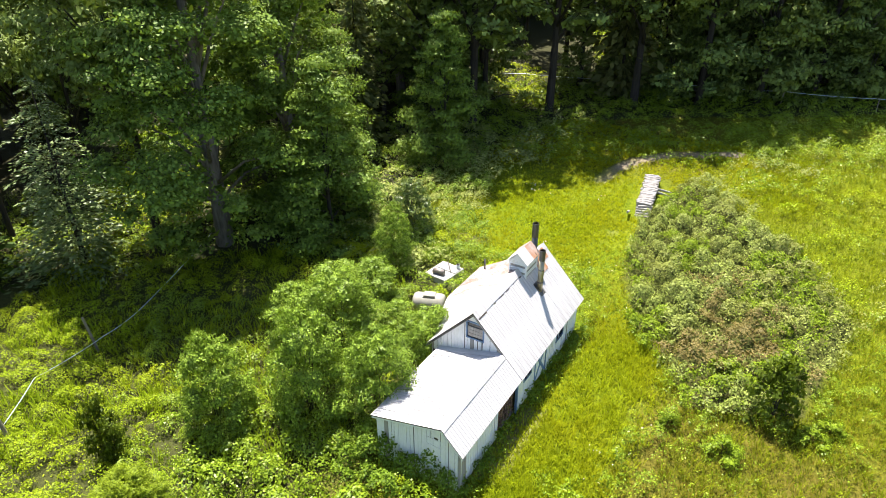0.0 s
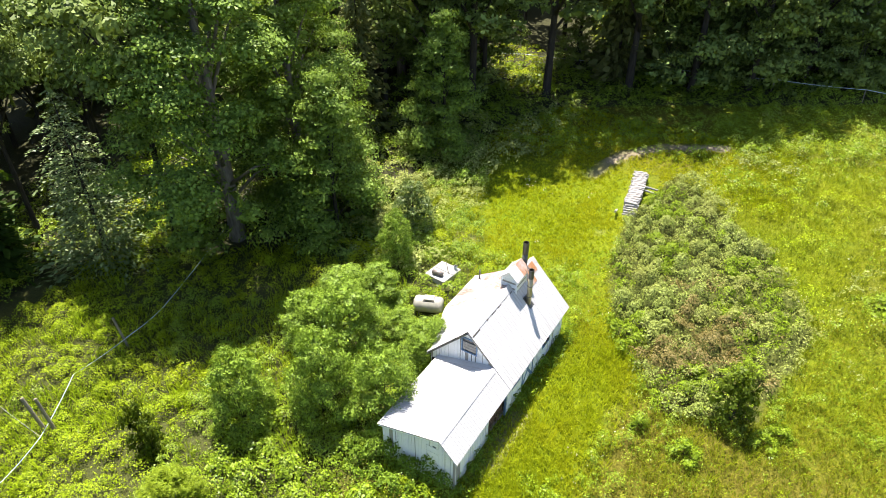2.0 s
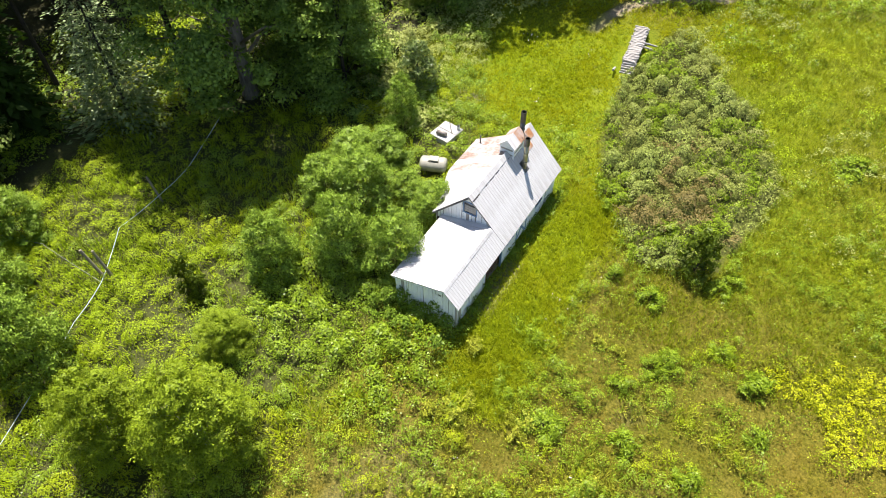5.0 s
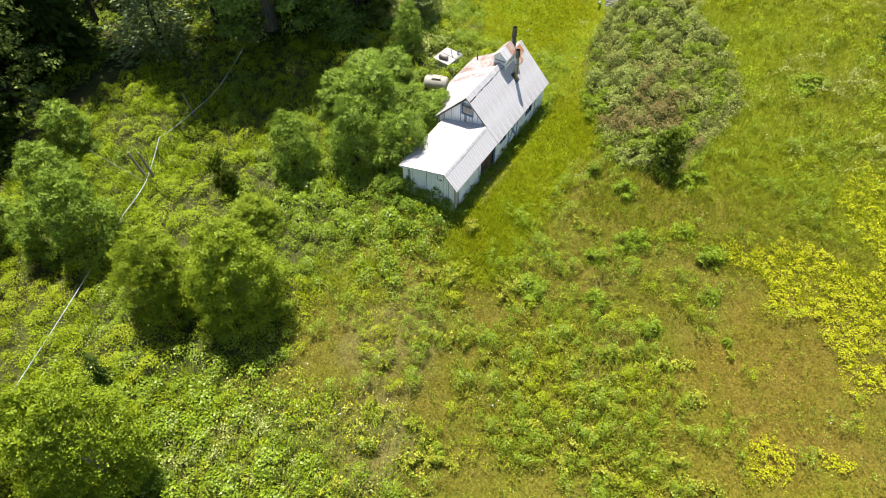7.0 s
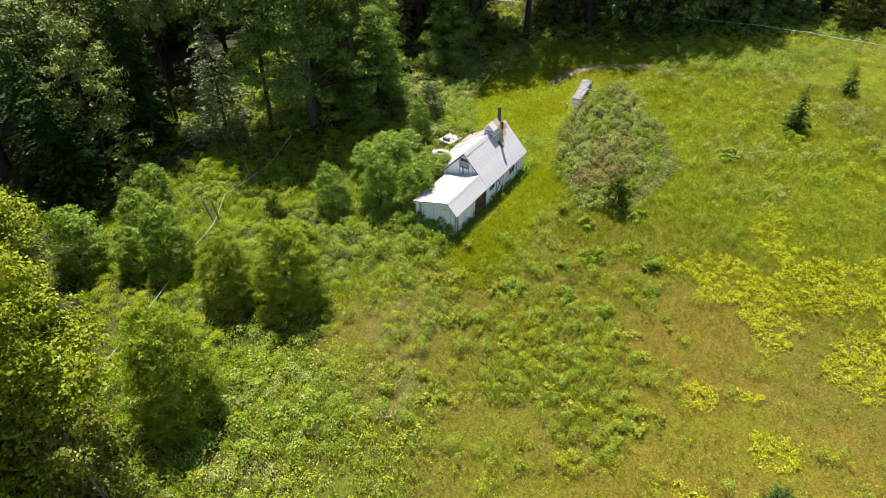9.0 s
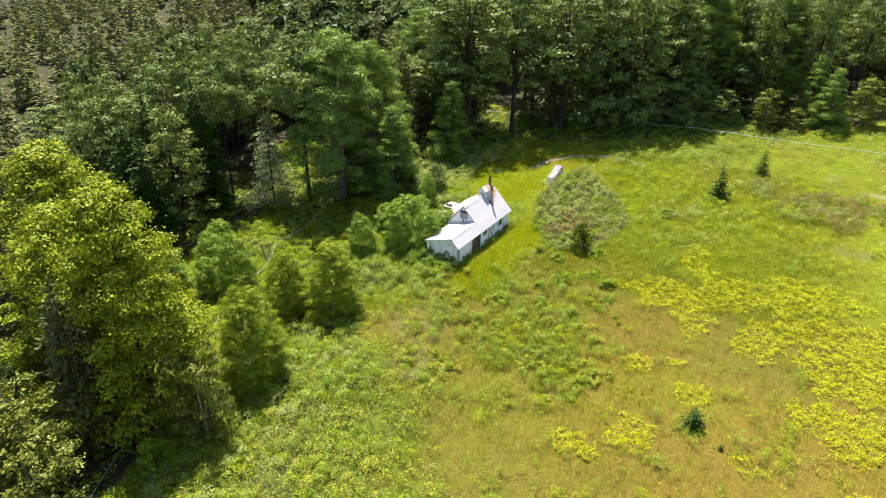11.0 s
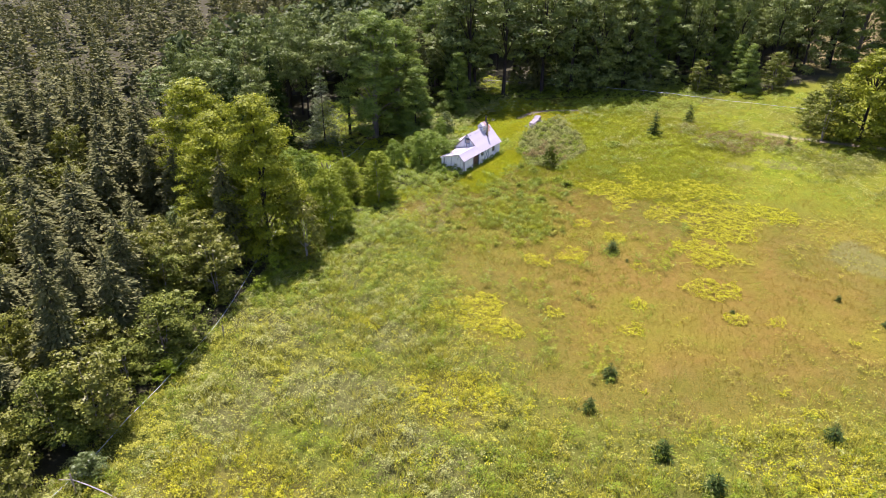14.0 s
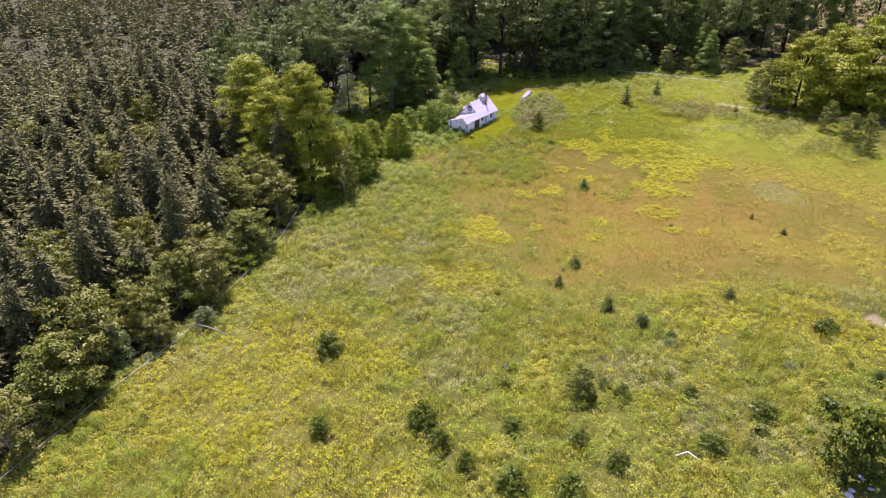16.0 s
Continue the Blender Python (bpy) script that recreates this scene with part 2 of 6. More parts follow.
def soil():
    """Ground under the plants: straw, green turf, forest litter that also darkens plant gaps as shade, and bare earth,
    blended by the plant zones stored on the sheet.
    """
    m, nt, b = nodes_of("meadow_ground", 0.95, 0.0, 0.1)
    zone = nt.nodes.new("ShaderNodeAttribute")
    zone.attribute_name = "zone"
    sep = nt.nodes.new("ShaderNodeSeparateColor")
    nt.links.new(zone.outputs["Color"], sep.inputs[0])
    mid = ramp(nt, noise_at(nt, 0.35, 6, rough=0.65), 0.35, 0.65)
    fine = ramp(nt, noise_at(nt, 6.5, 6, rough=0.75), 0.38, 0.64)
    olive = mixed(nt, mid, mixed(nt, fine, (0.055, 0.052, 0.006), (0.185, 0.15, 0.028)), mixed(nt, fine, (0.046, 0.052, 0.004), (0.145, 0.14, 0.014)))
    amber = mixed(nt, mid, mixed(nt, fine, (0.090, 0.062, 0.008), (0.225, 0.148, 0.028)), mixed(nt, fine, (0.076, 0.061, 0.007), (0.19, 0.145, 0.02)))
    straw = mixed(nt, zone.outputs["Alpha"], olive, amber)
    turf = mixed(nt, mid, mixed(nt, fine, (0.058, 0.094, 0.003), (0.155, 0.21, 0.006)), mixed(nt, fine, (0.075, 0.098, 0.003), (0.21, 0.23, 0.010)))
    # Under brambles, hollow weeds and southern herbs this tone stands for shade between plants.
    litter_and_gap_shade = mixed(nt, fine, (0.035, 0.032, 0.018), (0.06, 0.065, 0.025))
    earth = mixed(nt, fine, (0.17, 0.13, 0.09), (0.34, 0.28, 0.21))
    col = mixed(nt, sep.outputs["Red"], straw, turf)
    herb = nt.nodes.new("ShaderNodeAttribute")
    herb.attribute_name = "herb"
    herbs = nt.nodes.new("ShaderNodeSeparateColor")
    nt.links.new(herb.outputs["Color"], herbs.inputs[0])
    # Ground under gold and sage herbs is darkened for shade at their base.
    col = mixed(nt, herbs.outputs["Green"], col, mixed(nt, fine, (0.105, 0.098, 0.010), (0.225, 0.20, 0.020)))
    col = mixed(nt, herbs.outputs["Red"], col, mixed(nt, fine, (0.072, 0.080, 0.020), (0.17, 0.172, 0.048)))
    col = mixed(nt, sep.outputs["Green"], col, litter_and_gap_shade)
    col = mixed(nt, sep.outputs["Blue"], col, earth)
    nt.links.new(col, b.inputs["Base Color"])
    bumped(nt, b, noise_at(nt, 5, 6, rough=0.7), 0.8, 0.12)
    return m


SOIL = soil()


# ---- builders ----
def solid(name, bm, material, parent=None, label="", smooth=False):
    """Link a bmesh as one mesh object under a thing or a part."""
    me = bpy.data.meshes.new(name)
    bmesh.ops.recalc_face_normals(bm, faces=bm.faces)
    bm.to_mesh(me)
    bm.free()
    me.materials.append(material)
    if smooth:
        me.shade_smooth()
    ob = new(name, me)
    ob.parent = parent
    return tagged(ob, label)


def shared(name, me, parent, m=None):
    """One more object on a mesh that others use too."""
    ob = new(name, me)
    ob.parent = parent
    if m is not None:
        ob.matrix_basis = m
    return ob


def thing(name, at, label, category, group=""):
    ob = new(name)
    ob.location = at
    ob.empty_display_size = 0.2
    return tagged(ob, label, category, group)


def from_arrays(name, verts, faces, materials):
    me = bpy.data.meshes.new(name)
    k = faces.shape[1]
    me.vertices.add(len(verts))
    me.vertices.foreach_set("co", np.ascontiguousarray(verts, dtype=np.float32).ravel())
    me.loops.add(faces.size)
    me.loops.foreach_set("vertex_index", np.ascontiguousarray(faces, dtype=np.int32).ravel())
    me.polygons.add(len(faces))
    me.polygons.foreach_set("loop_start", np.arange(0, faces.size, k, dtype=np.int32))
    for mat in materials:
        me.materials.append(mat)
    me.update(calc_edges=True)
    me.validate()
    return me


def box(bm, x0, x1, y0, y1, z0, z1, bevel=0.0):
    v = [bm.verts.new((x, y, z)) for z in (z0, z1) for x, y in ((x0, y0), (x1, y0), (x1, y1), (x0, y1))]
    for f in ((3, 2, 1, 0), (4, 5, 6, 7), (0, 1, 5, 4), (1, 2, 6, 5), (2, 3, 7, 6), (3, 0, 4, 7)):
        bm.faces.new([v[i] for i in f])
    if bevel:
        bmesh.ops.bevel(bm, geom=bm.edges[:], offset=bevel, segments=1, affect="EDGES")
    return bm


def prism(bm, outline, axis, a, b):
    """A straight solid: the outline lies across the axis and runs from a to b."""
    def at(p, s):
        return (s, p[0], p[1]) if axis == "x" else (p[0], s, p[1])
    lo = [bm.verts.new(at(p, a)) for p in outline]
    hi = [bm.verts.new(at(p, b)) for p in outline]
    n = len(outline)
    bm.faces.new(lo)
    bm.faces.new(hi[::-1])
    for i in range(n):
        bm.faces.new((lo[i], hi[i], hi[(i + 1) % n], lo[(i + 1) % n]))
    return bm


def tube(bm, path, radii, sides=8, cap=True):
    """A round tube along a path of points."""
    rings = []
    for i, p in enumerate(path):
        p = Vector(p)
        way = (Vector(path[min(i + 1, len(path) - 1)]) - Vector(path[max(i - 1, 0)])).normalized()
        u = way.orthogonal().normalized() if i == 0 else (last - way * last.dot(way)).normalized()
        last = u
        w = way.cross(u)
        r = radii[i] if isinstance(radii, (list, tuple)) else radii
        rings.append([bm.verts.new(p + (u * math.cos(k * math.tau / sides) + w * math.sin(k * math.tau / sides)) * r) for k in range(sides)])
    for a, b in zip(rings, rings[1:]):
        for k in range(sides):
            bm.faces.new((a[k], a[(k + 1) % sides], b[(k + 1) % sides], b[k]))
    if cap:
        bm.faces.new(rings[0][::-1])
        bm.faces.new(rings[-1])
    return bm


# ---- terrain ----
LATTICE = np.random.default_rng(5).random((256, 256))


def drift(x, y, size, shift=0):
    """Smooth random values between 0 and 1 over the plan."""
    u, v = np.asarray(x, float) / size + 37.3 + shift * 11.7, np.asarray(y, float) / size + 91.1 + shift * 5.3
    i, j = np.floor(u).astype(int), np.floor(v).astype(int)
    a, b = u - i, v - j
    a, b = a * a * (3 - 2 * a), b * b * (3 - 2 * b)
    g = lambda p, q: LATTICE[p % 256, q % 256]
    return (g(i, j) * (1 - a) + g(i + 1, j) * a) * (1 - b) + (g(i, j + 1) * (1 - a) + g(i + 1, j + 1) * a) * b


def rough_drift(x, y, size, shift=0):
    return 0.55 * drift(x, y, size, shift) + 0.3 * drift(x, y, size / 2.3, shift + 1) + 0.15 * drift(x, y, size / 5, shift + 2)


def land(x, y):
    """Height of the ground: a field falling towards the south, a pad under the house, a dip west of it."""
    x, y = np.asarray(x, float), np.asarray(y, float)
    s = np.clip((-x - 12) / 16, 0, 1)
    s = s * s * (3 - 2 * s)
    far = np.clip(y, -170, 260)
    z = -1.85 + 0.003 * np.clip(x, -300, 300) + 0.088 * far
    z = z + 0.8 * np.exp(-((x + 2.5) ** 2 / 98 + (y - 3) ** 2 / 128)) - 1.3 * s * np.clip((20 - y) / 20, 0, 1)
    z = z + 0.62 * np.exp(-((x + 0.5) ** 2 / 26 + (y - 0.5) ** 2 / 26))
    return z + 0.25 * (rough_drift(x, y, 7) - 0.5) * np.clip(np.hypot(x + 2.5, y - 8) / 12 - 0.6, 0, 1)


def inside(x, y, outline):
    x, y = np.asarray(x, float), np.asarray(y, float)
    hit = np.zeros(x.shape, bool)
    for (ax, ay), (bx, by) in zip(outline, outline[1:] + outline[:1]):
        cross = ((ay > y) != (by > y)) & (x < (bx - ax) * (y - ay) / (by - ay + 1e-9) + ax)
        hit ^= cross
    return hit


def near_line(x, y, line):
    """Distance to a line of points on the plan."""
    best = np.full(np.shape(x), 1e9)
    for (ax, ay), (bx, by) in zip(line, line[1:]):
        t = np.clip(((x - ax) * (bx - ax) + (y - ay) * (by - ay)) / ((bx - ax) ** 2 + (by - ay) ** 2), 0, 1)
        best = np.minimum(best, np.hypot(x - ax - t * (bx - ax), y - ay - t * (by - ay)))
    return best


# The open land between the woods, the track and the bramble patch, on the plan
CLEARING = [(4, -170), (2, -100), (0, -83), (-2, -72), (-7, -52), (-10, -42), (-20, -30), (-32, -23), (-42, -12), (-43, 2), (-26, 13), (-21, 22),
            (-21, 36), (-15, 49), (-4, 55), (7, 60), (18, 66), (29, 73), (40, 80), (50, 93), (62, 112), (120, 118), (200, 110), (200, -170)]
TRACK = [(-5.9, 37), (-5.4, 39.6), (-4.2, 42.2), (-1.2, 45.4), (4, 47.6), (9.6, 49.2), (16.5, 51), (26, 52), (38, 51), (52, 49.7), (64, 50.2), (90, 52)]
BRAMBLES = [(-0.5, 31), (0.8, 23), (3.6, 17), (8.5, 12), (14, 14), (16, 24), (12, 31), (7, 36), (1.5, 40.5)]
HOUSE_PAD = [(-4.95, -0.1), (0.1, -0.1), (0.1, 15.4), (-6.5, 15.4), (-6.5, 9.4), (-5.7, 9.4), (-5.7, 6.4), (-4.95, 6.4)]


def mounds(x, y, cell, seed):
    """Rounded plant clumps of that spacing: height share, way from the clump's middle, and each clump's own number."""
    jit = np.random.default_rng(seed).random((64, 64, 3))
    i, j = np.floor(x / cell).astype(int), np.floor(y / cell).astype(int)
    best = np.zeros(len(x))
    gx, gy, own = np.zeros(len(x)), np.zeros(len(x)), np.zeros(len(x))
    for di in (-1, 0, 1):
        for dj in (-1, 0, 1):
            q = jit[(i + di) % 64, (j + dj) % 64]
            cx, cy = (i + di + 0.15 + 0.7 * q[:, 0]) * cell, (j + dj + 0.15 + 0.7 * q[:, 1]) * cell
            r = cell * (0.32 + 0.6 * q[:, 2])
            d = np.hypot(x - cx, y - cy) / r
            h = np.sqrt(np.clip(1 - d * d, 0, 1)) * (0.3 + 0.7 * q[:, 2])
            up = h > best
            best = np.where(up, h, best)
            gx, gy, own = np.where(up, (x - cx) / r, gx), np.where(up, (y - cy) / r, gy), np.where(up, q[:, 2], own)
    return best, gx, gy, own


def blots(x, y, spots, size, shift, edge=4.0):
    """Patches of uneven outline round the spots (x, y, half width, half depth), from 0 to 1."""
    w = np.full(np.shape(x), -1.0)
    for cx, cy, rx, ry in spots:
        w = np.maximum(w, 1 - np.hypot((x - cx) / rx, (y - cy) / ry))
    return np.clip((w + 1.6 * (rough_drift(x, y, size, shift) - 0.5)) * edge, 0, 1) * (w > -0.6)


# Sage-grey herbs, and the low golden herbs of the lower field
SAGE = ((-1, -27, 4.5, 7), (1, -38, 5, 7), (3, -50, 7, 10), (13, -45, 8, 7), (16, -57, 9, 6), (30, -62, 8, 5), (38, -71, 7, 5), (8, -66, 6, 6), (67, 2.5, 5.5, 4.2), (52, 34, 4, 2.4), (45, 29.5, 3, 1.6), (84, -30, 4, 3.5), (88, -38, 4, 4), (60, -60, 8, 4), (72, -63, 10, 5))
GOLD = ((21, -78, 15, 12), (12, -88, 12, 8), (31, -52, 7, 4), (24, -37, 7, 5), (64, -42, 12, 5), (78, -40, 10, 6), (30, -92, 14, 7), (66, 7, 13, 7), (82, 8, 10, 8), (80, -16, 8, 8))


def sage(x, y):
    return blots(x, y, SAGE, 5, 101)


def gold(x, y):
    return blots(x, y, GOLD, 5, 111) * (1 - sage(x, y))


def south(x, y):
    """The tall herbs of the lower field, thinning out into the dry grass of the middle."""
    rim = np.interp(x, (5, 14, 24, 34, 43, 55, 66, 80, 100), (-16, -26, -34, -42, -46, -43, -37, -26, -16))
    return np.clip((rim - y + 24 * (rough_drift(x, y, 8, 121) - 0.5)) / 12 + 0.15, 0, 1)


def relief(x, y):
    """Height of the tussocks over the bare ground."""
    a = mounds(x, y, 1.9, 7)[0] * 0.34 + mounds(x, y, 4.3, 8)[0] * 0.22
    w = np.maximum(np.maximum(south(x, y), 0.25 * (y < 34)), np.clip((-x - 8) / 4, 0, 1) * (y < 16))
    return a * w * ~inside(x, y, HOUSE_PAD) * np.clip(near_line(x, y, TRACK) - 0.6, 0, 1) * np.clip(np.hypot((x + 3) / 6, (y - 8) / 12) - 1, 0, 1)


def ground_sheet():
    def steps(lo, hi, step):
        core = np.arange(lo, hi + step / 2, step)
        out = step * np.cumsum(1.35 ** np.arange(1, 23))
        return np.concatenate([lo - out[::-1], core, hi + out])
    gx, gy = steps(-48, 108, 0.6), steps(-116, 80, 0.6)
    x, y = np.meshgrid(gx, gy)
    v = np.stack([x.ravel(), y.ravel(), land(x, y).ravel() + relief(x.ravel(), y.ravel())], 1)
    nx, ny = len(gx), len(gy)
    i = (np.arange(ny - 1)[:, None] * nx + np.arange(nx - 1)[None]).ravel()
    me = from_arrays("ground", v, np.stack([i, i + 1, i + 1 + nx, i + nx], 1), [SOIL])
    x, y = v[:, 0], v[:, 1]
    n = rough_drift(x, y, 9, 3)
    turf = np.clip((26 - np.hypot((x + 3) * 0.9, y - 18)) / 10, 0, 1) * np.clip((6 - x) / 5 + (y - 8) / 6, 0, 1)
    turf = np.maximum(turf, np.clip((-46 - y) / 18, 0, 0.3))
    turf = np.maximum(turf, np.clip((-x - 3) / 6, 0, 1) * np.clip((30 - y) / 8, 0, 1))
    turf = np.maximum(turf, np.clip((y - 9) / 12, 0, 0.62) * (x > 2))
    turf = np.maximum(turf, np.clip(1.6 - np.abs(x - 3.2) / 2.6, 0, 1) * ((y > -4) & (y < 30)))
    turf = np.maximum(turf, 0.9 * south(x, y))
    turf = np.clip(turf + (n - 0.5) * 1.1, 0, 1)
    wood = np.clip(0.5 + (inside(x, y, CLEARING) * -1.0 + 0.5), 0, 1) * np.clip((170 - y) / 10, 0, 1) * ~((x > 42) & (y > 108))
    # Outside the wood, these weights darken the soil as shade between plants.
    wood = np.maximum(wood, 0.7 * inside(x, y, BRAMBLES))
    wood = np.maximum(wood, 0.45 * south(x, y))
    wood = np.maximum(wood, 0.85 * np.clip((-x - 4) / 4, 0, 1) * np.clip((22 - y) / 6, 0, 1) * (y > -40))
    earth = np.clip(1.5 - near_line(x, y, TRACK) / 0.7, 0, 1) * np.where(x < 5, np.clip((rough_drift(x, y, 8, 40) - 0.3) * 4, 0.3, 0.9), np.clip((x - 44) / 8, 0.12, 0.9) * np.clip((rough_drift(x, y, 5, 40) - 0.3) * 4, 0.0, 1.0))
    earth = np.maximum(earth, np.clip((drift(x, y, 3.1, 9) - 0.8) * 7, 0, 0.6) * (np.hypot(x + 5, y - 26) < 9))
    earth = np.maximum(earth, 0.13 * blots(x, y, ((2, -12, 4.2, 4.5), (12.5, 1, 1.5, 2.2), (15, -6, 1.6, 2.4), (6, -18, 4, 3), (-5, -17, 2.2, 2), (20, -14, 2, 2)), 2.2, 160, 2.0))
    earth = np.maximum(earth, np.clip(1.6 - np.hypot(x - 84, y + 34.5), 0, 0.5))
    earth = np.maximum(earth, np.clip(1.0 - np.abs(x - 0.9) / 0.5, 0, 0.5) * ((y > 1) & (y < 7)))
    away = (x > 42) & (y > 108)
    turf, earth = np.where(away, 0, turf), np.where(away, 0.2, earth)
    dry = np.clip(1.6 - np.hypot((x - 48) / 28, (y + 18) / 22) * 1.5 + (n - 0.5) * 1.6, 0, 0.68)
    dry = np.maximum(dry, np.clip(1.5 - np.hypot((x - 25.5) / 7.5, (y + 2) / 7.5) * 1.3 + (n - 0.5) * 1.6, 0, 0.5))
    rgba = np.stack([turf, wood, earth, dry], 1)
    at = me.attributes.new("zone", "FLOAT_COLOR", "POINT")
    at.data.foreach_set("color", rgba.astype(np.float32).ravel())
    herb = np.stack([0.7 * sage(x, y) * (1 - earth), 0.6 * gold(x, y) * (1 - earth), 0 * x, 0 * x + 1], 1)
    at = me.attributes.new("herb", "FLOAT_COLOR", "POINT")
    at.data.foreach_set("color", herb.astype(np.float32).ravel())
    me.shade_smooth()
    return tagged(new("ground", me), "sloping meadow ground of straw, turf and litter", "ground", kind="structure")


ground_sheet()


# ---- the sugarhouse ----
EAVE_X, EAVE_Z, RIDGE_X, RIDGE_Z = 0.30, 2.15, -2.78, 5.37
SLOPE = (RIDGE_Z - EAVE_Z) / (EAVE_X - RIDGE_X)
GABLE_Y, BACK_Y = 6.2, 15.5
SHED_RIDGE_X, SHED_LEFT_X, SHED_LEFT_Z = -0.85, -5.0, 2.22
SHED_RIDGE_Z = EAVE_Z + (EAVE_X - SHED_RIDGE_X) * SLOPE
LEFT_EAVE_X = 2 * RIDGE_X - EAVE_X
BASE_Z = -0.7

house = thing("sugarhouse", (-2.6, 7.5, 0), "old white-painted board sugarhouse with sheet-metal roof and attached woodshed", "house")
INV = Matrix.Translation((2.6, -7.5, 0))


def house_part(name, bm, material, parent=None, label="", smooth=False):
    """A part of the house, modelled in the place's own coordinates."""
    bmesh.ops.transform(bm, matrix=INV, verts=bm.verts)
    return solid(name, bm, material, parent or house, label, smooth)


def board_wall(label, axis, fixed, out, spans, top, seed, mat=PAINT):
    """A wall of upright boards on a dark backing. spans: stretches (from, to, bottom, top or None) along the wall."""
    rng = random.Random(seed)
    for a, b, z0, z1 in spans:
        k = max(2, int((b - a) / 0.3))
        tops = [(a + (b - a) * i / k, (top(a + (b - a) * i / k) - 0.03) if z1 is None else z1) for i in range(k, -1, -1)]
        lo, hi = sorted((fixed, fixed - out * 0.09))
        wall = house_part("wall", prism(bmesh.new(), [(a, z0), (b, z0)] + tops, "x" if axis == "y" else "y", lo, hi), DARKWOOD, None, label)
        p = a
        while p < b - 0.04:
            w = min(rng.uniform(0.16, 0.27), b - p)
            q = p + w - (rng.uniform(0.03, 0.06) if rng.random() < 0.33 else rng.uniform(0.008, 0.026))
            low = z0 + rng.uniform(-0.03, 0.05)
            t1, t2 = (top(p) - 0.02, top(q) - 0.02) if z1 is None else (z1, z1)
            if rng.random() < 0.16:
                low += rng.uniform(0.05, 0.35)
            near, deep = fixed + out * (0.004), fixed + out * (0.03 + rng.uniform(0, 0.014))
            bm = bmesh.new()
            if axis == "y":
                prism(bm, [(p, low), (q, low), (q, t2), (p, t1)], "x", min(near, deep), max(near, deep))
            else:
                prism(bm, [(p, low), (q, low), (q, t2), (p, t1)], "y", min(near, deep), max(near, deep))
            house_part("board", bm, BAREWOOD if rng.random() < 0.05 else mat, wall)
            p += w


def main_under(x):
    return min(EAVE_Z + (EAVE_X - x) * SLOPE, EAVE_Z + (x - LEFT_EAVE_X) * SLOPE) - 0.10


def shed_under(x):
    left = SHED_LEFT_Z + (x - SHED_LEFT_X) * (SHED_RIDGE_Z - SHED_LEFT_Z) / (SHED_RIDGE_X - SHED_LEFT_X)
    return min(EAVE_Z + (EAVE_X - x) * SLOPE, left) - 0.09


house_part("foundation", box(bmesh.new(), -4.75, -0.1, 0.1, 15.2, -1.6, -0.385), POSTWOOD, None, "dark timber sills and dirt floor")
flat = lambda y: 2.28
WIN_A, DOOR, WIN_B, BAY = (7.2, 8.1, 1.2, 2.02), (8.75, 10.2, -0.1, 2.03), (11.85, 12.85, 0.95, 1.92), (4.05, 6.35, -0.75, 2.1)
board_wall("weathered white upright boards of the east wall", "y", 0.0, 1, [
    (0.0, BAY[0], BASE_Z, None), (BAY[1], WIN_A[0], BASE_Z, None), (WIN_A[0], WIN_A[1], BASE_Z, WIN_A[2]), (WIN_A[0], WIN_A[1], WIN_A[3], 2.26),
    (WIN_A[1], DOOR[0], BASE_Z, None), (DOOR[0], DOOR[1], DOOR[3], 2.26), (DOOR[1], WIN_B[0], BASE_Z, None),
    (WIN_B[0], WIN_B[1], BASE_Z, WIN_B[2]), (WIN_B[0], WIN_B[1], WIN_B[3], 2.26), (WIN_B[1], 15.3, BASE_Z, None)], flat, 1)
board_wall("peeling white boards of the woodshed front", "x", 0.0, -1, [
    (SHED_LEFT_X + 0.15, -1.8, BASE_Z, None), (-1.8, -1.02, 2.3, None), (-1.02, -0.06, BASE_Z, None)], shed_under, 2)
GW = (-3.22, -2.24, 3.62, 4.62)
board_wall("white boards of the main gable", "x", 6.42, -1, [
    (-5.6, GW[0], 1.8, None), (GW[0], GW[1], 2.4, GW[2]), (GW[0], GW[1], GW[3], None), (GW[1], -0.2, 1.8, None)], main_under, 3)
board_wall("white boards of the rear gable", "x", 15.3, 1, [(-5.6, 0.0, BASE_Z, None)], main_under, 4)
board_wall("white boards of the west wall", "y", SHED_LEFT_X + 0.15, -1, [(0.09, 6.3, BASE_Z, 2.15)], flat, 5)
board_wall("white boards of the main west wall", "y", -5.6, -1, [(6.5, 15.2, BASE_Z, 2.2)], flat, 6)

# the plank door in the woodshed front
shed_door = house_part("door", box(bmesh.new(), -1.79, -1.03, -0.012, 0.03, -0.62, 2.27), DARKWOOD, None, "closed plank door in flaking white paint")
for k in range(4):
    a = -1.79 + k * 0.192
    house_part("plank", box(bmesh.new(), a, a + 0.178, -0.05, -0.014, -0.62, 2.27), PAINT, shed_door)
for z in (0.15, 1.72):
    house_part("ledge", box(bmesh.new(), -1.78, -1.05, -0.075, -0.052, z, z + 0.14), PAINT, shed_door)
bm = bmesh.new()
tube(bm, [(-1.13, -0.10, 1.0), (-1.13, -0.10, 1.16)], 0.018, 6)
house_part("handle", bm, STEEL, shed_door, "dark iron handle")


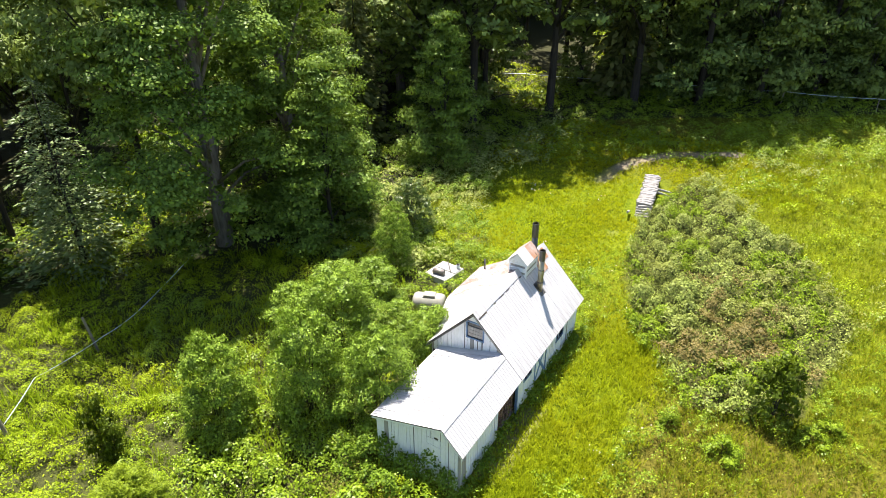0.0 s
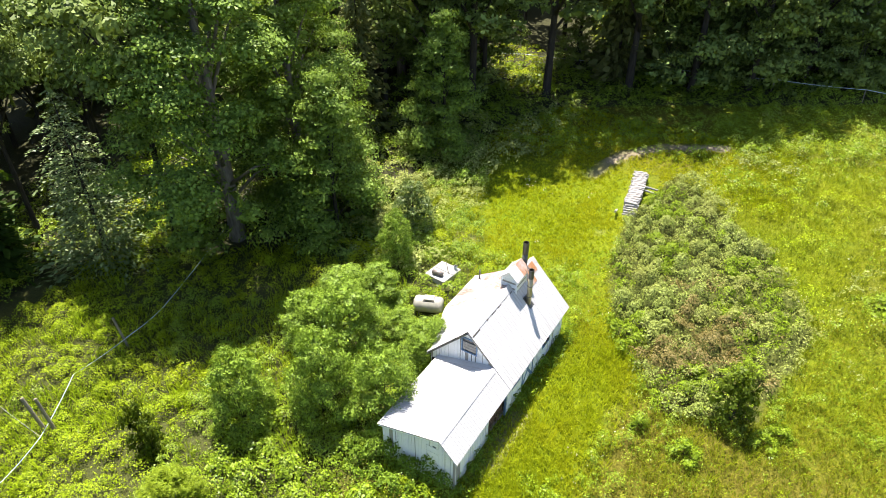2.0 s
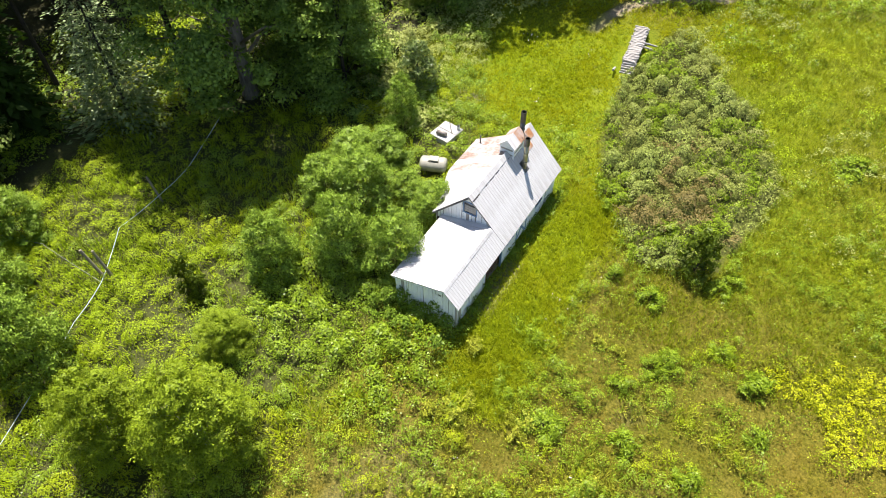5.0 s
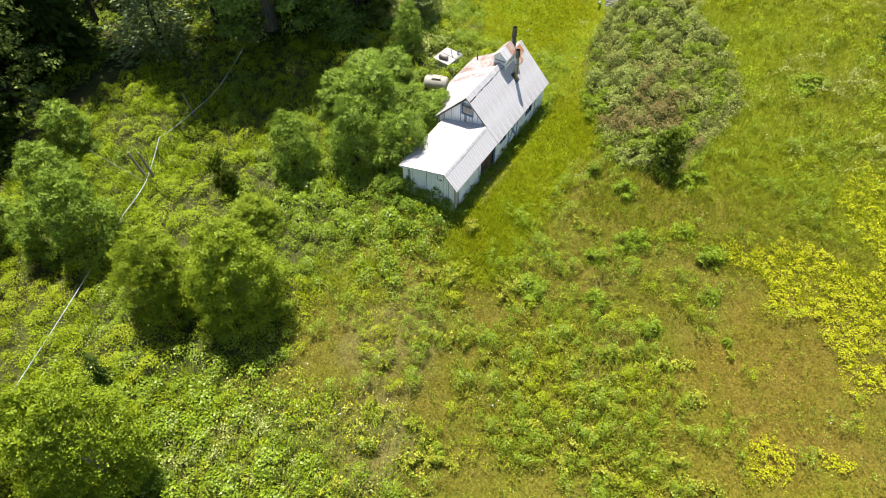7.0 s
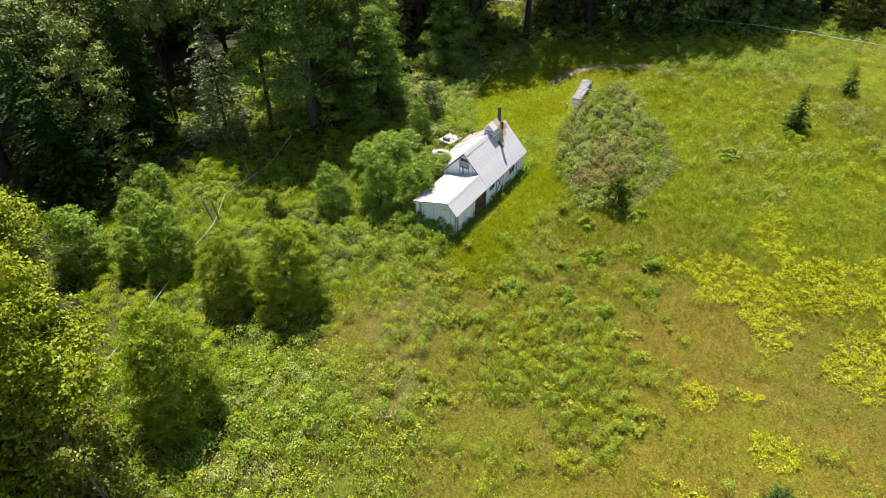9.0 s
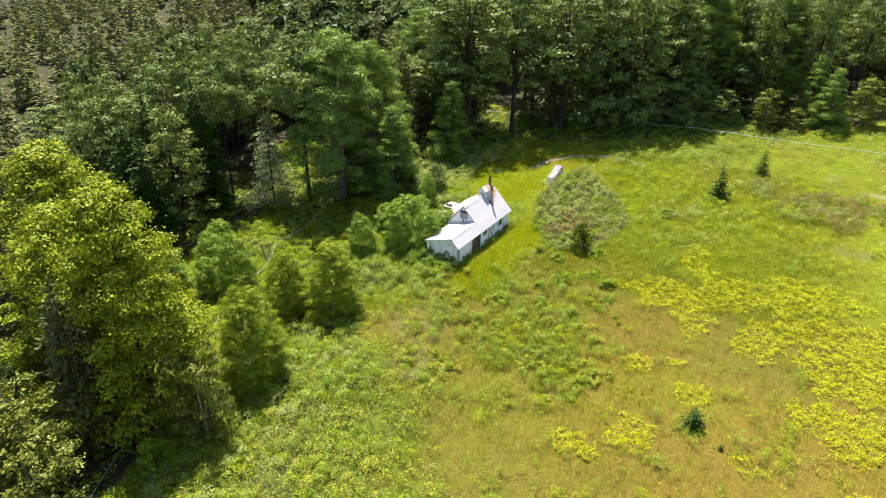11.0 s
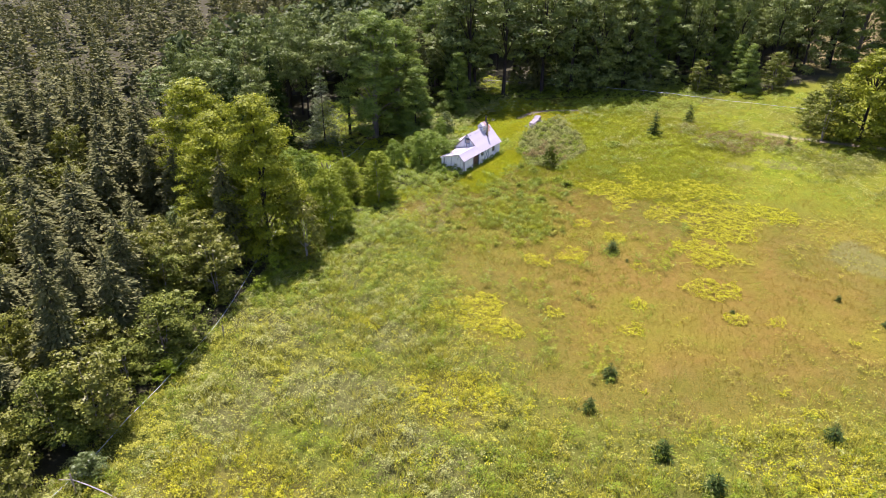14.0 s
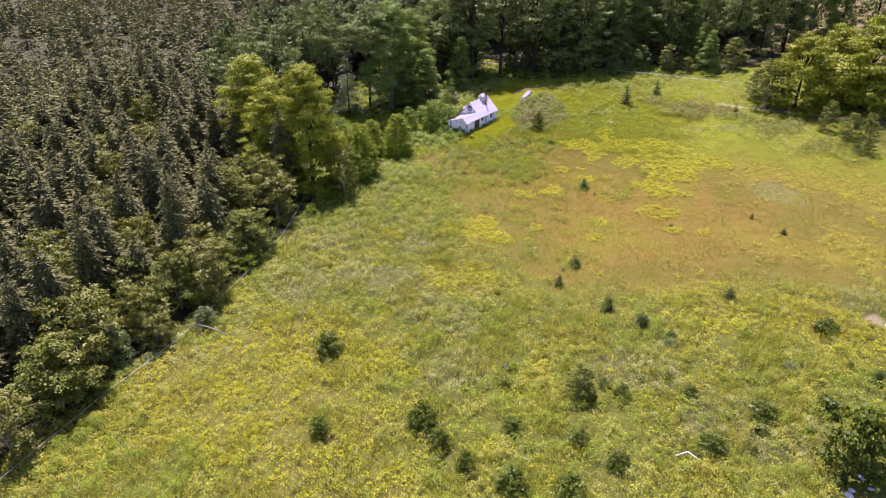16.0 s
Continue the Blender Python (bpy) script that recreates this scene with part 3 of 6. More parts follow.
def framed_window(name, y0, y1, z0, z1, label):
    bm = bmesh.new()
    for a, b, c, d in ((y0 - 0.09, y0, z0 - 0.08, z1 + 0.09), (y1, y1 + 0.09, z0 - 0.08, z1 + 0.09), (y0, y1, z1, z1 + 0.09), (y0, y1, z0 - 0.08, z0)):
        box(bm, -0.05, 0.07, a, b, c, d)
    w = house_part("window", bm, BLUE, None, label)
    m = (y0 + y1) / 2
    for a, b in ((y0, m - 0.025), (m + 0.025, y1)):
        bm = bmesh.new()
        box(bm, -0.03, -0.018, a, b, z0, z1)
        house_part("pane", bm, GLASS, w, "dark glass pane")
    bm = bmesh.new()
    box(bm, -0.04, 0.01, m - 0.025, m + 0.025, z0, z1)
    box(bm, -0.04, 0.008, y0, y1, (z0 + z1) / 2 - 0.02, (z0 + z1) / 2 + 0.02)
    house_part("glazing_bar", bm, PAINT, w)


framed_window("window", *WIN_A, "small window in a faded blue frame")
framed_window("window", *WIN_B, "larger window in a faded blue frame")
door = house_part("door", box(bmesh.new(), -0.03, -0.004, DOOR[0], DOOR[1], DOOR[2], DOOR[3]), DARKWOOD, None, "wide white plank door with blue crossed braces")
n = 7
for k in range(n):
    a = DOOR[0] + (DOOR[1] - DOOR[0]) * k / n
    house_part("plank", box(bmesh.new(), 0.0, 0.02, a + 0.004, a + (DOOR[1] - DOOR[0]) / n - 0.006, DOOR[2], DOOR[3]), PAINT, door)
bm = bmesh.new()
ya, yb = DOOR[0] + 0.08, DOOR[1] - 0.08
for (p, q) in (((ya, 0.05), (yb, 1.9)), ((ya, 1.9), (yb, 0.05))):
    d = Vector((q[0] - p[0], q[1] - p[1])).normalized() * 0.09
    prism(bm, [(p[0] - d.y, p[1] + d.x), (p[0] + d.y, p[1] - d.x), (q[0] + d.y, q[1] - d.x), (q[0] - d.y, q[1] + d.x)], "x", 0.021 if p[1] < 1 else 0.03, 0.045 if p[1] < 1 else 0.054)
house_part("brace", bm, BLUE, door, "blue crossed brace")
for a in (DOOR[0] - 0.11, DOOR[1]):
    bm = bmesh.new()
    box(bm, -0.03, 0.06, a, a + 0.11, DOOR[2], DOOR[3] + 0.1)
    house_part("jamb", bm, BLUE, door, "faded blue door jamb")
bm = bmesh.new()
box(bm, -0.05, 0.08, BAY[1] - 0.12, BAY[1], -0.6, 2.15)
house_part("corner_post", bm, BLUE, None, "faded blue post beside the wood bay")
bm = bmesh.new()
box(bm, -0.06, 0.055, -0.05, 0.07, BASE_Z, 2.2)
house_part("corner_board", bm, BAREWOOD, None, "bare corner board")

# boarded gable window
bm = bmesh.new()
for a, b, c, d in ((GW[0] - 0.08, GW[0], GW[2] - 0.08, GW[3] + 0.08), (GW[1], GW[1] + 0.08, GW[2] - 0.08, GW[3] + 0.08), (GW[0], GW[1], GW[3], GW[3] + 0.08), (GW[0], GW[1], GW[2] - 0.08, GW[2])):
    box(bm, a, b, 6.33, 6.5, c, d)
gable_window = house_part("window", bm, BLUE, None, "gable window with blue-grey frame, half boarded")
bm = bmesh.new()
for k in range(3):
    z = GW[2] + 0.05 + k * 0.22
    box(bm, GW[0] + 0.02, GW[1] - 0.02, 6.40, 6.43, z, z + 0.2)
house_part("shutter", bm, BAREWOOD, gable_window, "grey weathered boards over the opening")
bm = bmesh.new()
box(bm, GW[0], GW[1], 6.45, 6.462, GW[2], GW[3])
house_part("pane", bm, GLASS, gable_window, "dark pane")


# roofs: a deck, and ribbed sheets laid over it
def deck(name, x0, z0, x1, z1, y0, y1, label, mat=DARKWOOD, drop=0.07):
    bm = bmesh.new()
    prism(bm, [(x0, z0), (x1, z1), (x1, z1 - drop), (x0, z0 - drop)], "y", y0, y1)
    return house_part(name, bm, mat, None, label)


def rib_sheet(length, width, mat, ribs=3):
    """One sheet: ribs run down its length. Local x runs down the slope, y across, z off the roof."""
    ys, zs = [], []
    step = width / ribs
    for k in range(ribs):
        for dy, dz in ((0.0, 0.015), (0.03, 0.015), (0.05, 0.003), (step * 0.5, 0.0), (step - 0.02, 0.003)):
            ys.append(k * step + dy)
            zs.append(dz)
    ys.append(width + 0.01)
    zs.append(0.018)
    v, f = [], []
    for x in (0.0, length):
        for d in (0.0, -0.006):
            v += [(x, y, z + d) for y, z in zip(ys, zs)]
    n = len(ys)
    for k in range(n - 1):
        f += [(k, k + 1, 2 * n + k + 1, 2 * n + k), (n + k, 3 * n + k, 3 * n + k + 1, n + k + 1), (2 * n + k, 2 * n + k + 1, 3 * n + k + 1, 3 * n + k), (k, n + k, n + k + 1, k + 1)]
    me = bpy.data.meshes.new("roof_sheet")
    me.from_pydata(v, [], f)
    me.materials.append(mat)
    return me


def lay(deck_ob, x0, z0, x1, z1, y0, y1, width, mat, lift=0.012, seed=0, rusty=(), odd=None, ribs=3):
    """Cover a slope from its upper edge (x0, z0) to its lower edge (x1, z1) with sheets side by side."""
    rng = random.Random(seed)
    length = math.hypot(x1 - x0, z1 - z0)
    n = round((y1 - y0) / width)
    width = (y1 - y0) / n
    me, alt = rib_sheet(length, width, mat, ribs), rib_sheet(length, width, odd or RUSTY, ribs)
    way = Vector((x1 - x0, 0, z1 - z0)).normalized()
    side = Vector((0, 1, 0))
    up = way.cross(side)
    if up.z < 0:
        up = -up
        side = -side
    for k in range(n):
        p = Vector((x0, y0 + k * width if side.y > 0 else y0 + (k + 1) * width, z0)) + up * (lift + rng.uniform(0, 0.008))
        m = Matrix(((way.x, side.x, up.x, p.x), (way.y, side.y, up.y, p.y), (way.z, side.z, up.z, p.z), (0, 0, 0, 1)))
        shared("roof_sheet", alt if k in rusty else me, deck_ob, INV @ m @ pose(0, 0, 0, 0, 0, rng.uniform(-0.25, 0.25)))


d = deck("roof", RIDGE_X, RIDGE_Z, EAVE_X, EAVE_Z, GABLE_Y, BACK_Y, "white sheet-metal slope of the main roof")
lay(d, RIDGE_X, RIDGE_Z, EAVE_X + 0.04, EAVE_Z - 0.04 * SLOPE, GABLE_Y - 0.03, BACK_Y + 0.03, 0.72, ROOFING, seed=1)
d = deck("roof", SHED_RIDGE_X, SHED_RIDGE_Z - 0.035, EAVE_X, EAVE_Z - 0.035, -0.25, GABLE_Y - 0.01, "white steep sheet-metal slope of the woodshed")
lay(d, SHED_RIDGE_X, SHED_RIDGE_Z - 0.03, EAVE_X + 0.02, EAVE_Z - 0.02 * SLOPE - 0.03, -0.28, GABLE_Y - 0.04, 0.66, ROOFING, seed=3)
d = deck("roof", SHED_RIDGE_X, SHED_RIDGE_Z - 0.035, SHED_LEFT_X, SHED_LEFT_Z, -0.25, 6.40, "white low-pitched sheet-metal slope of the woodshed")
lay(d, SHED_RIDGE_X, SHED_RIDGE_Z - 0.03, SHED_LEFT_X - 0.05, SHED_LEFT_Z - 0.02, -0.28, 6.41, 0.62, ROOF_LOW, seed=4, ribs=4)
seams = random.Random(6)
y = -0.12
while y < 6.0:
    bm = bmesh.new()
    a = seams.uniform(0.0, 0.08)
    lift = 0.03
    prism(bm, [(SHED_RIDGE_X - 0.1, SHED_RIDGE_Z - 0.03 + lift - 0.032), (SHED_LEFT_X - 0.03, SHED_LEFT_Z + lift), (SHED_LEFT_X - 0.03, SHED_LEFT_Z + lift + 0.016), (SHED_RIDGE_X - 0.1, SHED_RIDGE_Z - 0.03 + lift - 0.016)], "y", y, y + seams.uniform(0.012, 0.028))
    house_part("seam", bm, SEAM, d)
    y += seams.uniform(0.17, 0.24)
# west slope: its pitch eases out towards the rear, where it runs over the lean-to
def west_edge(y):
    """Lower edge of the west slope at y."""
    e = min(1, max(0, (y - 6.8) / 3.4))
    e = e * e * (3 - 2 * e)
    pitch, low = SLOPE + (0.60 - SLOPE) * e, LEFT_EAVE_X + (-6.65 - LEFT_EAVE_X) * e
    return low, RIDGE_Z - (RIDGE_X - low) * pitch


def warped_sheet(y0, y1, thick, lift, ribs):
    """A sheet between two rakes of differing pitch."""
    bm = bmesh.new()
    n = 12
    cols = []
    for k in range(n + 1):
        y = y0 + (y1 - y0) * k / n
        x1, z1 = west_edge(y)
        rise = lift + (0.024 if ribs and k % 4 == 0 else 0.0)
        cols.append([bm.verts.new(v) for v in ((RIDGE_X, y, RIDGE_Z + rise), (x1, y, z1 + rise), (x1, y, z1 + rise - thick), (RIDGE_X, y, RIDGE_Z + rise - thick))])
    for p, q in zip(cols, cols[1:]):
        for j in range(4):
            bm.faces.new((p[j], p[(j + 1) % 4], q[(j + 1) % 4], q[j]))
    bm.faces.new(cols[0][::-1])
    bm.faces.new(cols[-1])
    return bm


west_deck = house_part("roof", warped_sheet(GABLE_Y, 14.1, 0.06, -0.1, False), DARKWOOD, None, "white sheet-metal west slope, rusting towards the rear")
west_sheets = 11
for k in range(west_sheets):
    y0 = GABLE_Y - 0.03 + k * (14.15 - GABLE_Y) / west_sheets
    house_part("roof_sheet", warped_sheet(y0, y0 + (14.15 - GABLE_Y) / west_sheets, 0.008, 0.014 + 0.006 * (k % 2), True), RUSTY if k in (5, 7, 8, 9, 10) else ROOFING, west_deck)
d = deck("roof", RIDGE_X, RIDGE_Z - 0.02, LEFT_EAVE_X, EAVE_Z - 0.02, 14.12, BACK_Y, "white rear strip of the west slope")
lay(d, RIDGE_X, RIDGE_Z - 0.02, LEFT_EAVE_X - 0.04, EAVE_Z - 0.04 * SLOPE - 0.02, 14.16, BACK_Y + 0.03, 0.72, ROOFING, seed=33)
house_part("wall", box(bmesh.new(), -6.45, -6.36, 9.52, 13.98, BASE_Z, 3.0), PAINT, None, "white boards of the west lean-to")
for y in (9.42, 13.9):
    house_part("wall", prism(bmesh.new(), [(-5.75, BASE_Z), (-6.36, BASE_Z), (-6.36, 2.9), (-5.75, 3.3)], "y", y, y + 0.09), PAINT, None, "white end boards of the west lean-to")

# ridge caps
def cap_strip(x, z, y0, y1, slope_l, slope_r, n, wide=0.3):
    for k in range(n):
        a, b = y0 + (y1 - y0) * k / n, y0 + (y1 - y0) * (k + 1) / n + 0.02
        lift = 0.065 + 0.012 * (k % 2)
        bm = bmesh.new()
        prism(bm, [(x - wide, z + lift - wide * slope_l), (x, z + lift), (x + wide, z + lift - wide * slope_r), (x + wide, z + lift - 0.012 - wide * slope_r), (x, z + lift - 0.014), (x - wide, z + lift - 0.012 - wide * slope_l)], "y", a, b)
        house_part("ridge_cap", bm, ROOFING, None)


cap_strip(RIDGE_X, RIDGE_Z, GABLE_Y - 0.04, 11.6, SLOPE, SLOPE, 4)
cap_strip(RIDGE_X, RIDGE_Z, 13.5, BACK_Y + 0.03, SLOPE, SLOPE, 1)
cap_strip(SHED_RIDGE_X, SHED_RIDGE_Z - 0.03, -0.29, 6.1, 0.32, SLOPE, 3, 0.16)
# rake boards
for y, lo in ((GABLE_Y, 0), (BACK_Y - 0.05, 0)):
    for s in (1, -1):
        bm = bmesh.new()
        ex = RIDGE_X + s * (EAVE_X - RIDGE_X)
        prism(bm, [(RIDGE_X, RIDGE_Z - 0.075), (ex, EAVE_Z - 0.075), (ex, EAVE_Z - 0.2), (RIDGE_X, RIDGE_Z - 0.2)], "y", y, y + 0.05)
        house_part("rake_board", bm, BAREWOOD, None)
for p, q in (((SHED_RIDGE_X, SHED_RIDGE_Z - 0.11), (EAVE_X, EAVE_Z - 0.11)), ((SHED_RIDGE_X, SHED_RIDGE_Z - 0.11), (SHED_LEFT_X, SHED_LEFT_Z - 0.075))):
    bm = bmesh.new()
    prism(bm, [p, q, (q[0], q[1] - 0.13), (p[0], p[1] - 0.13)], "y", -0.22, -0.17)
    house_part("rake_board", bm, PAINT, None)

# dark dashes standing in for the shadow under the lifted cap edges
shadow_dashes = random.Random(23)
y = GABLE_Y + 0.1
while y < 11.5:
    ln, w = shadow_dashes.uniform(0.1, 0.9), shadow_dashes.uniform(0.008, 0.026)
    bm = bmesh.new()
    x = RIDGE_X + 0.33
    z = RIDGE_Z - 0.33 * SLOPE
    prism(bm, [(x - w, z + w * SLOPE + 0.052), (x + w, z - w * SLOPE + 0.052), (x + w, z - w * SLOPE), (x - w, z + w * SLOPE)], "y", y, min(y + ln, 11.55))
    house_part("cap_shadow", bm, DARKWOOD, None)
    y += ln + shadow_dashes.uniform(0.1, 1.0)
# rusted patch sheets near the rear stack
for y0, y1, x0, x1 in ((13.45, 14.35, RIDGE_X + 0.05, RIDGE_X + 0.95), (14.4, 15.1, RIDGE_X + 0.1, RIDGE_X + 0.6)):
    bm = bmesh.new()
    f = lambda x: RIDGE_Z - (x - RIDGE_X) * SLOPE
    prism(bm, [(x0, f(x0) + 0.075), (x1, f(x1) + 0.075), (x1, f(x1) + 0.06), (x0, f(x0) + 0.06)], "y", y0, y1)
    house_part("patch_sheet", bm, RUST, None, "rust-orange patch sheet beside the stack")

# steam vent on the ridge
VX0, VX1, VY0, VY1 = -3.33, -2.25, 11.75, 13.3
vent = house_part("steam_vent", box(bmesh.new(), VX0 + 0.05, VX1 - 0.05, VY0 + 0.05, VY1 - 0.05, 4.6, 5.85), DARKWOOD, None, "small gabled steam vent of slatted boards on the ridge")
for k in range(9):
    z = 4.62 + k * 0.145
    for face in range(4):
        bm = bmesh.new()
        if face == 0:
            box(bm, VX0, VX1, VY0, VY0 + 0.04, z, z + 0.125)
        elif face == 1:
            box(bm, VX0, VX1, VY1 - 0.04, VY1, z, z + 0.125)
        elif face == 2:
            box(bm, VX1 - 0.04, VX1, VY0 + 0.04, VY1 - 0.04, z, z + 0.125)
        else:
            box(bm, VX0, VX0 + 0.04, VY0 + 0.04, VY1 - 0.04, z, z + 0.125)
        house_part("slat", bm, BAREWOOD if (k + face) % 3 == 0 else PAINT, vent)
bm = bmesh.new()
mx = (VX0 + VX1) / 2
prism(bm, [(VX0 + 0.03, 5.9), (VX1 - 0.03, 5.9), (mx, 6.45)], "y", VY0 + 0.02, VY1 - 0.02)
house_part("vent_gable", bm, PAINT, vent)
for s, ex in ((1, VX1 + 0.16), (-1, VX0 - 0.16)):
    ez = 5.86
    bm = bmesh.new()
    prism(bm, [(mx, 6.52), (ex, ez), (ex, ez - 0.03), (mx, 6.49)], "y", VY0 - 0.2, VY0 + 0.85)
    house_part("vent_roof", bm, ROOFING, vent, "white sheet on the vent roof")
    bm = bmesh.new()
    prism(bm, [(mx, 6.525), (ex, ez + 0.005), (ex, ez - 0.025), (mx, 6.495)], "y", VY0 + 0.8, VY1 + 0.15)
    house_part("vent_roof", bm, RUST if s > 0 else RUSTY, vent, "rusting sheet on the vent roof")
for cx, cy in ((VX0, VY0), (VX1, VY0), (VX1, VY1), (VX0, VY1)):
    bm = bmesh.new()
    box(bm, cx - 0.045, cx + 0.045, cy - 0.045, cy + 0.045, 4.55, 5.95)
    house_part("corner_trim", bm, PAINT, vent)


# stacks
def stack(x, y, z0, z1, r, low, high, split, label):
    bm = bmesh.new()
    tube(bm, [(x, y, z0), (x, y, split)], r, 16)
    s = house_part("stovepipe", bm, low, None, label, True)
    bm = bmesh.new()
    tube(bm, [(x, y, split - 0.03), (x, y, z1 - 0.02), (x, y, z1), (x, y, z1), (x, y, z1 - 0.5)], [r + 0.012, r + 0.012, r + 0.012, r - 0.02, r - 0.02], 16, cap=False)
    house_part("pipe_section", bm, high, s, "", True)
    k = split - 0.7
    while k > z0 + 0.3:
        bm = bmesh.new()
        tube(bm, [(x, y, k), (x, y, k + 0.06)], r + 0.018, 16)
        house_part("collar", bm, STEEL, s, "", True)
        k -= 0.85
    bm = bmesh.new()
    tube(bm, [(x, y, z1 - 0.13), (x, y, z1 - 0.09)], r + 0.022, 16, cap=False)
    house_part("collar", bm, STEEL, s, "", True)
    return s


stack(-2.75, 13.98, 4.9, 7.5, 0.19, STEEL, STEEL, 6.6, "tall dark steel smokestack behind the vent")
front_stack = stack(-1.5, 12.3, 3.7, 6.75, 0.17, BRASSY, STEEL, 6.1, "galvanised stovepipe with dark top, strapped to the vent")
for p, q in (((-1.5, 12.3, 6.0), (-2.2, 12.9, 6.1)), ((-1.5, 12.3, 6.05), (-2.75, 13.98, 6.15))):
    house_part("strap", tube(bmesh.new(), [p, q], 0.02, 6), STEEL, front_stack, "thin steel strap")
bm = bmesh.new()
prism(bm, [(-1.5 - 0.32, 4.03 + 0.32 * SLOPE + 0.05), (-1.5 + 0.3, 4.03 - 0.3 * SLOPE + 0.05), (-1.5 + 0.3, 4.03 - 0.3 * SLOPE + 0.03), (-1.5 - 0.32, 4.03 + 0.32 * SLOPE + 0.03)], "y", 12.02, 12.58)
house_part("flashing", bm, STEEL, front_stack, "grey flashing round the pipe")
bm = bmesh.new()
tube(bm, [(-5.93, 13.5, 3.3), (-5.93, 13.5, 4.25)], 0.06, 10)
house_part("vent_pipe", bm, STEEL, None, "thin vent pipe on the lean-to", True)

# firewood stacked inside the open bay
def firewood():
    pile = thing("firewood_stack", (-0.55, 5.2, -0.3), "split brown firewood stacked in the open shed bay", "firewood")
    rng = random.Random(11)
    bm = bmesh.new()
    tube(bm, [(-0.4, 0, 0), (0.38, 0, 0)], [0.085, 0.08], 7)
    me = bpy.data.meshes.new("log")
    bmesh.ops.recalc_face_normals(bm, faces=bm.faces)
    bm.to_mesh(me)
    bm.free()
    me.materials.append(FIREWOOD)
    for row in range(12):
        for k in range(12):
            shared("log", me, pile, pose(rng.uniform(-0.08, 0.06), -1.02 + k * 0.185 + 0.09 * (row % 2), 0.0 + row * 0.165, rng.uniform(0, 90)))


firewood()


# ---- things round the house ----
def top_at(x, y):
    return float(land(x, y))


def concrete_slab():
    s = thing("concrete_slab", (-11.0, 16.7, top_at(-11, 16.7)), "pale concrete slab box standing among the weeds", "slab")
    s.rotation_euler = (0, 0, radians(-7))
    solid("slab", box(bmesh.new(), -1.0, 1.0, -1.15, 1.15, -0.3, 0.5, 0.03), CONCRETE, s)
    solid("lid", box(bmesh.new(), -0.92, 0.92, 0.05, 1.05, 0.504, 0.56, 0.015), CONCRETE, s, "flat concrete lid")
    b = thing("barrel", (-11.1, 16.05, top_at(-11, 16.7) + 0.71), "dark steel barrel lying on the slab", "barrel")
    b.rotation_euler = (0, 0, radians(5))
    bm = bmesh.new()
    tube(bm, [(-0.45, 0, 0), (-0.44, 0, 0), (0.44, 0, 0), (0.45, 0, 0)], [0.18, 0.2, 0.2, 0.18], 16)
    solid("drum", bm, BARREL, b, "", True)
    for x in (-0.43, 0, 0.43):
        bm = bmesh.new()
        tube(bm, [(x - 0.012, 0, 0), (x + 0.012, 0, 0)], 0.208, 16)
        solid("hoop", bm, STEEL, b)
    p = thing("steel_pole", (-10.9, 17.25, top_at(-11, 16.7) + 0.60), "thin grey pole lying across the slab", "pole")
    p.rotation_euler = (0, 0, radians(128))
    bm = bmesh.new()
    tube(bm, [(-0.75, 0, 0), (0.75, 0, 0)], 0.04, 8)
    solid("pole", bm, STEEL, p)
    c = thing("bucket", (-10.25, 17.45, top_at(-11, 16.7) + 0.56), "small pale metal bucket on the slab", "bucket")
    bm = bmesh.new()
    tube(bm, [(0, 0, 0), (0, 0, 0.3), (0, 0, 0.3), (0, 0, 0.05)], [0.13, 0.16, 0.145, 0.12], 14, cap=False)
    solid("pail", bm, SHEETING, c, "", True)


concrete_slab()


def oval_tank():
    t = thing("storage_tank", (-9.7, 12.5, top_at(-9.7, 12.5)), "cream oval steel tank lying in the bushes", "tank")
    t.rotation_euler = (0, 0, radians(22))
    bm = bmesh.new()
    prof = [(-1.15, 0.25), (-1.12, 0.5), (-1.02, 0.68), (-0.85, 0.74), (0.85, 0.74), (1.02, 0.68), (1.12, 0.5), (1.15, 0.25)]
    rings = []
    for x, r in prof:
        rings.append([bm.verts.new((x, r * 0.95 * math.cos(k * math.tau / 20), 0.72 + r * 0.82 * math.sin(k * math.tau / 20))) for k in range(20)])
    for a, b in zip(rings, rings[1:]):
        for k in range(20):
            bm.faces.new((a[k], a[(k + 1) % 20], b[(k + 1) % 20], b[k]))
    bm.faces.new(rings[0][::-1])
    bm.faces.new(rings[-1])
    solid("shell", bm, CREAM, t, "", True)
    solid("hatch", box(bmesh.new(), -0.35, 0.45, -0.32, 0.3, 1.28, 1.40, 0.02), CREAM, t, "raised square hatch with dark gap")
    solid("hatch_gap", box(bmesh.new(), -0.39, 0.49, -0.36, 0.34, 1.24, 1.30), STEEL, t)
    for x in (-0.7, 0.7):
        solid("cradle", box(bmesh.new(), x - 0.08, x + 0.08, -0.5, 0.5, -0.2, 0.16), POSTWOOD, t)


oval_tank()


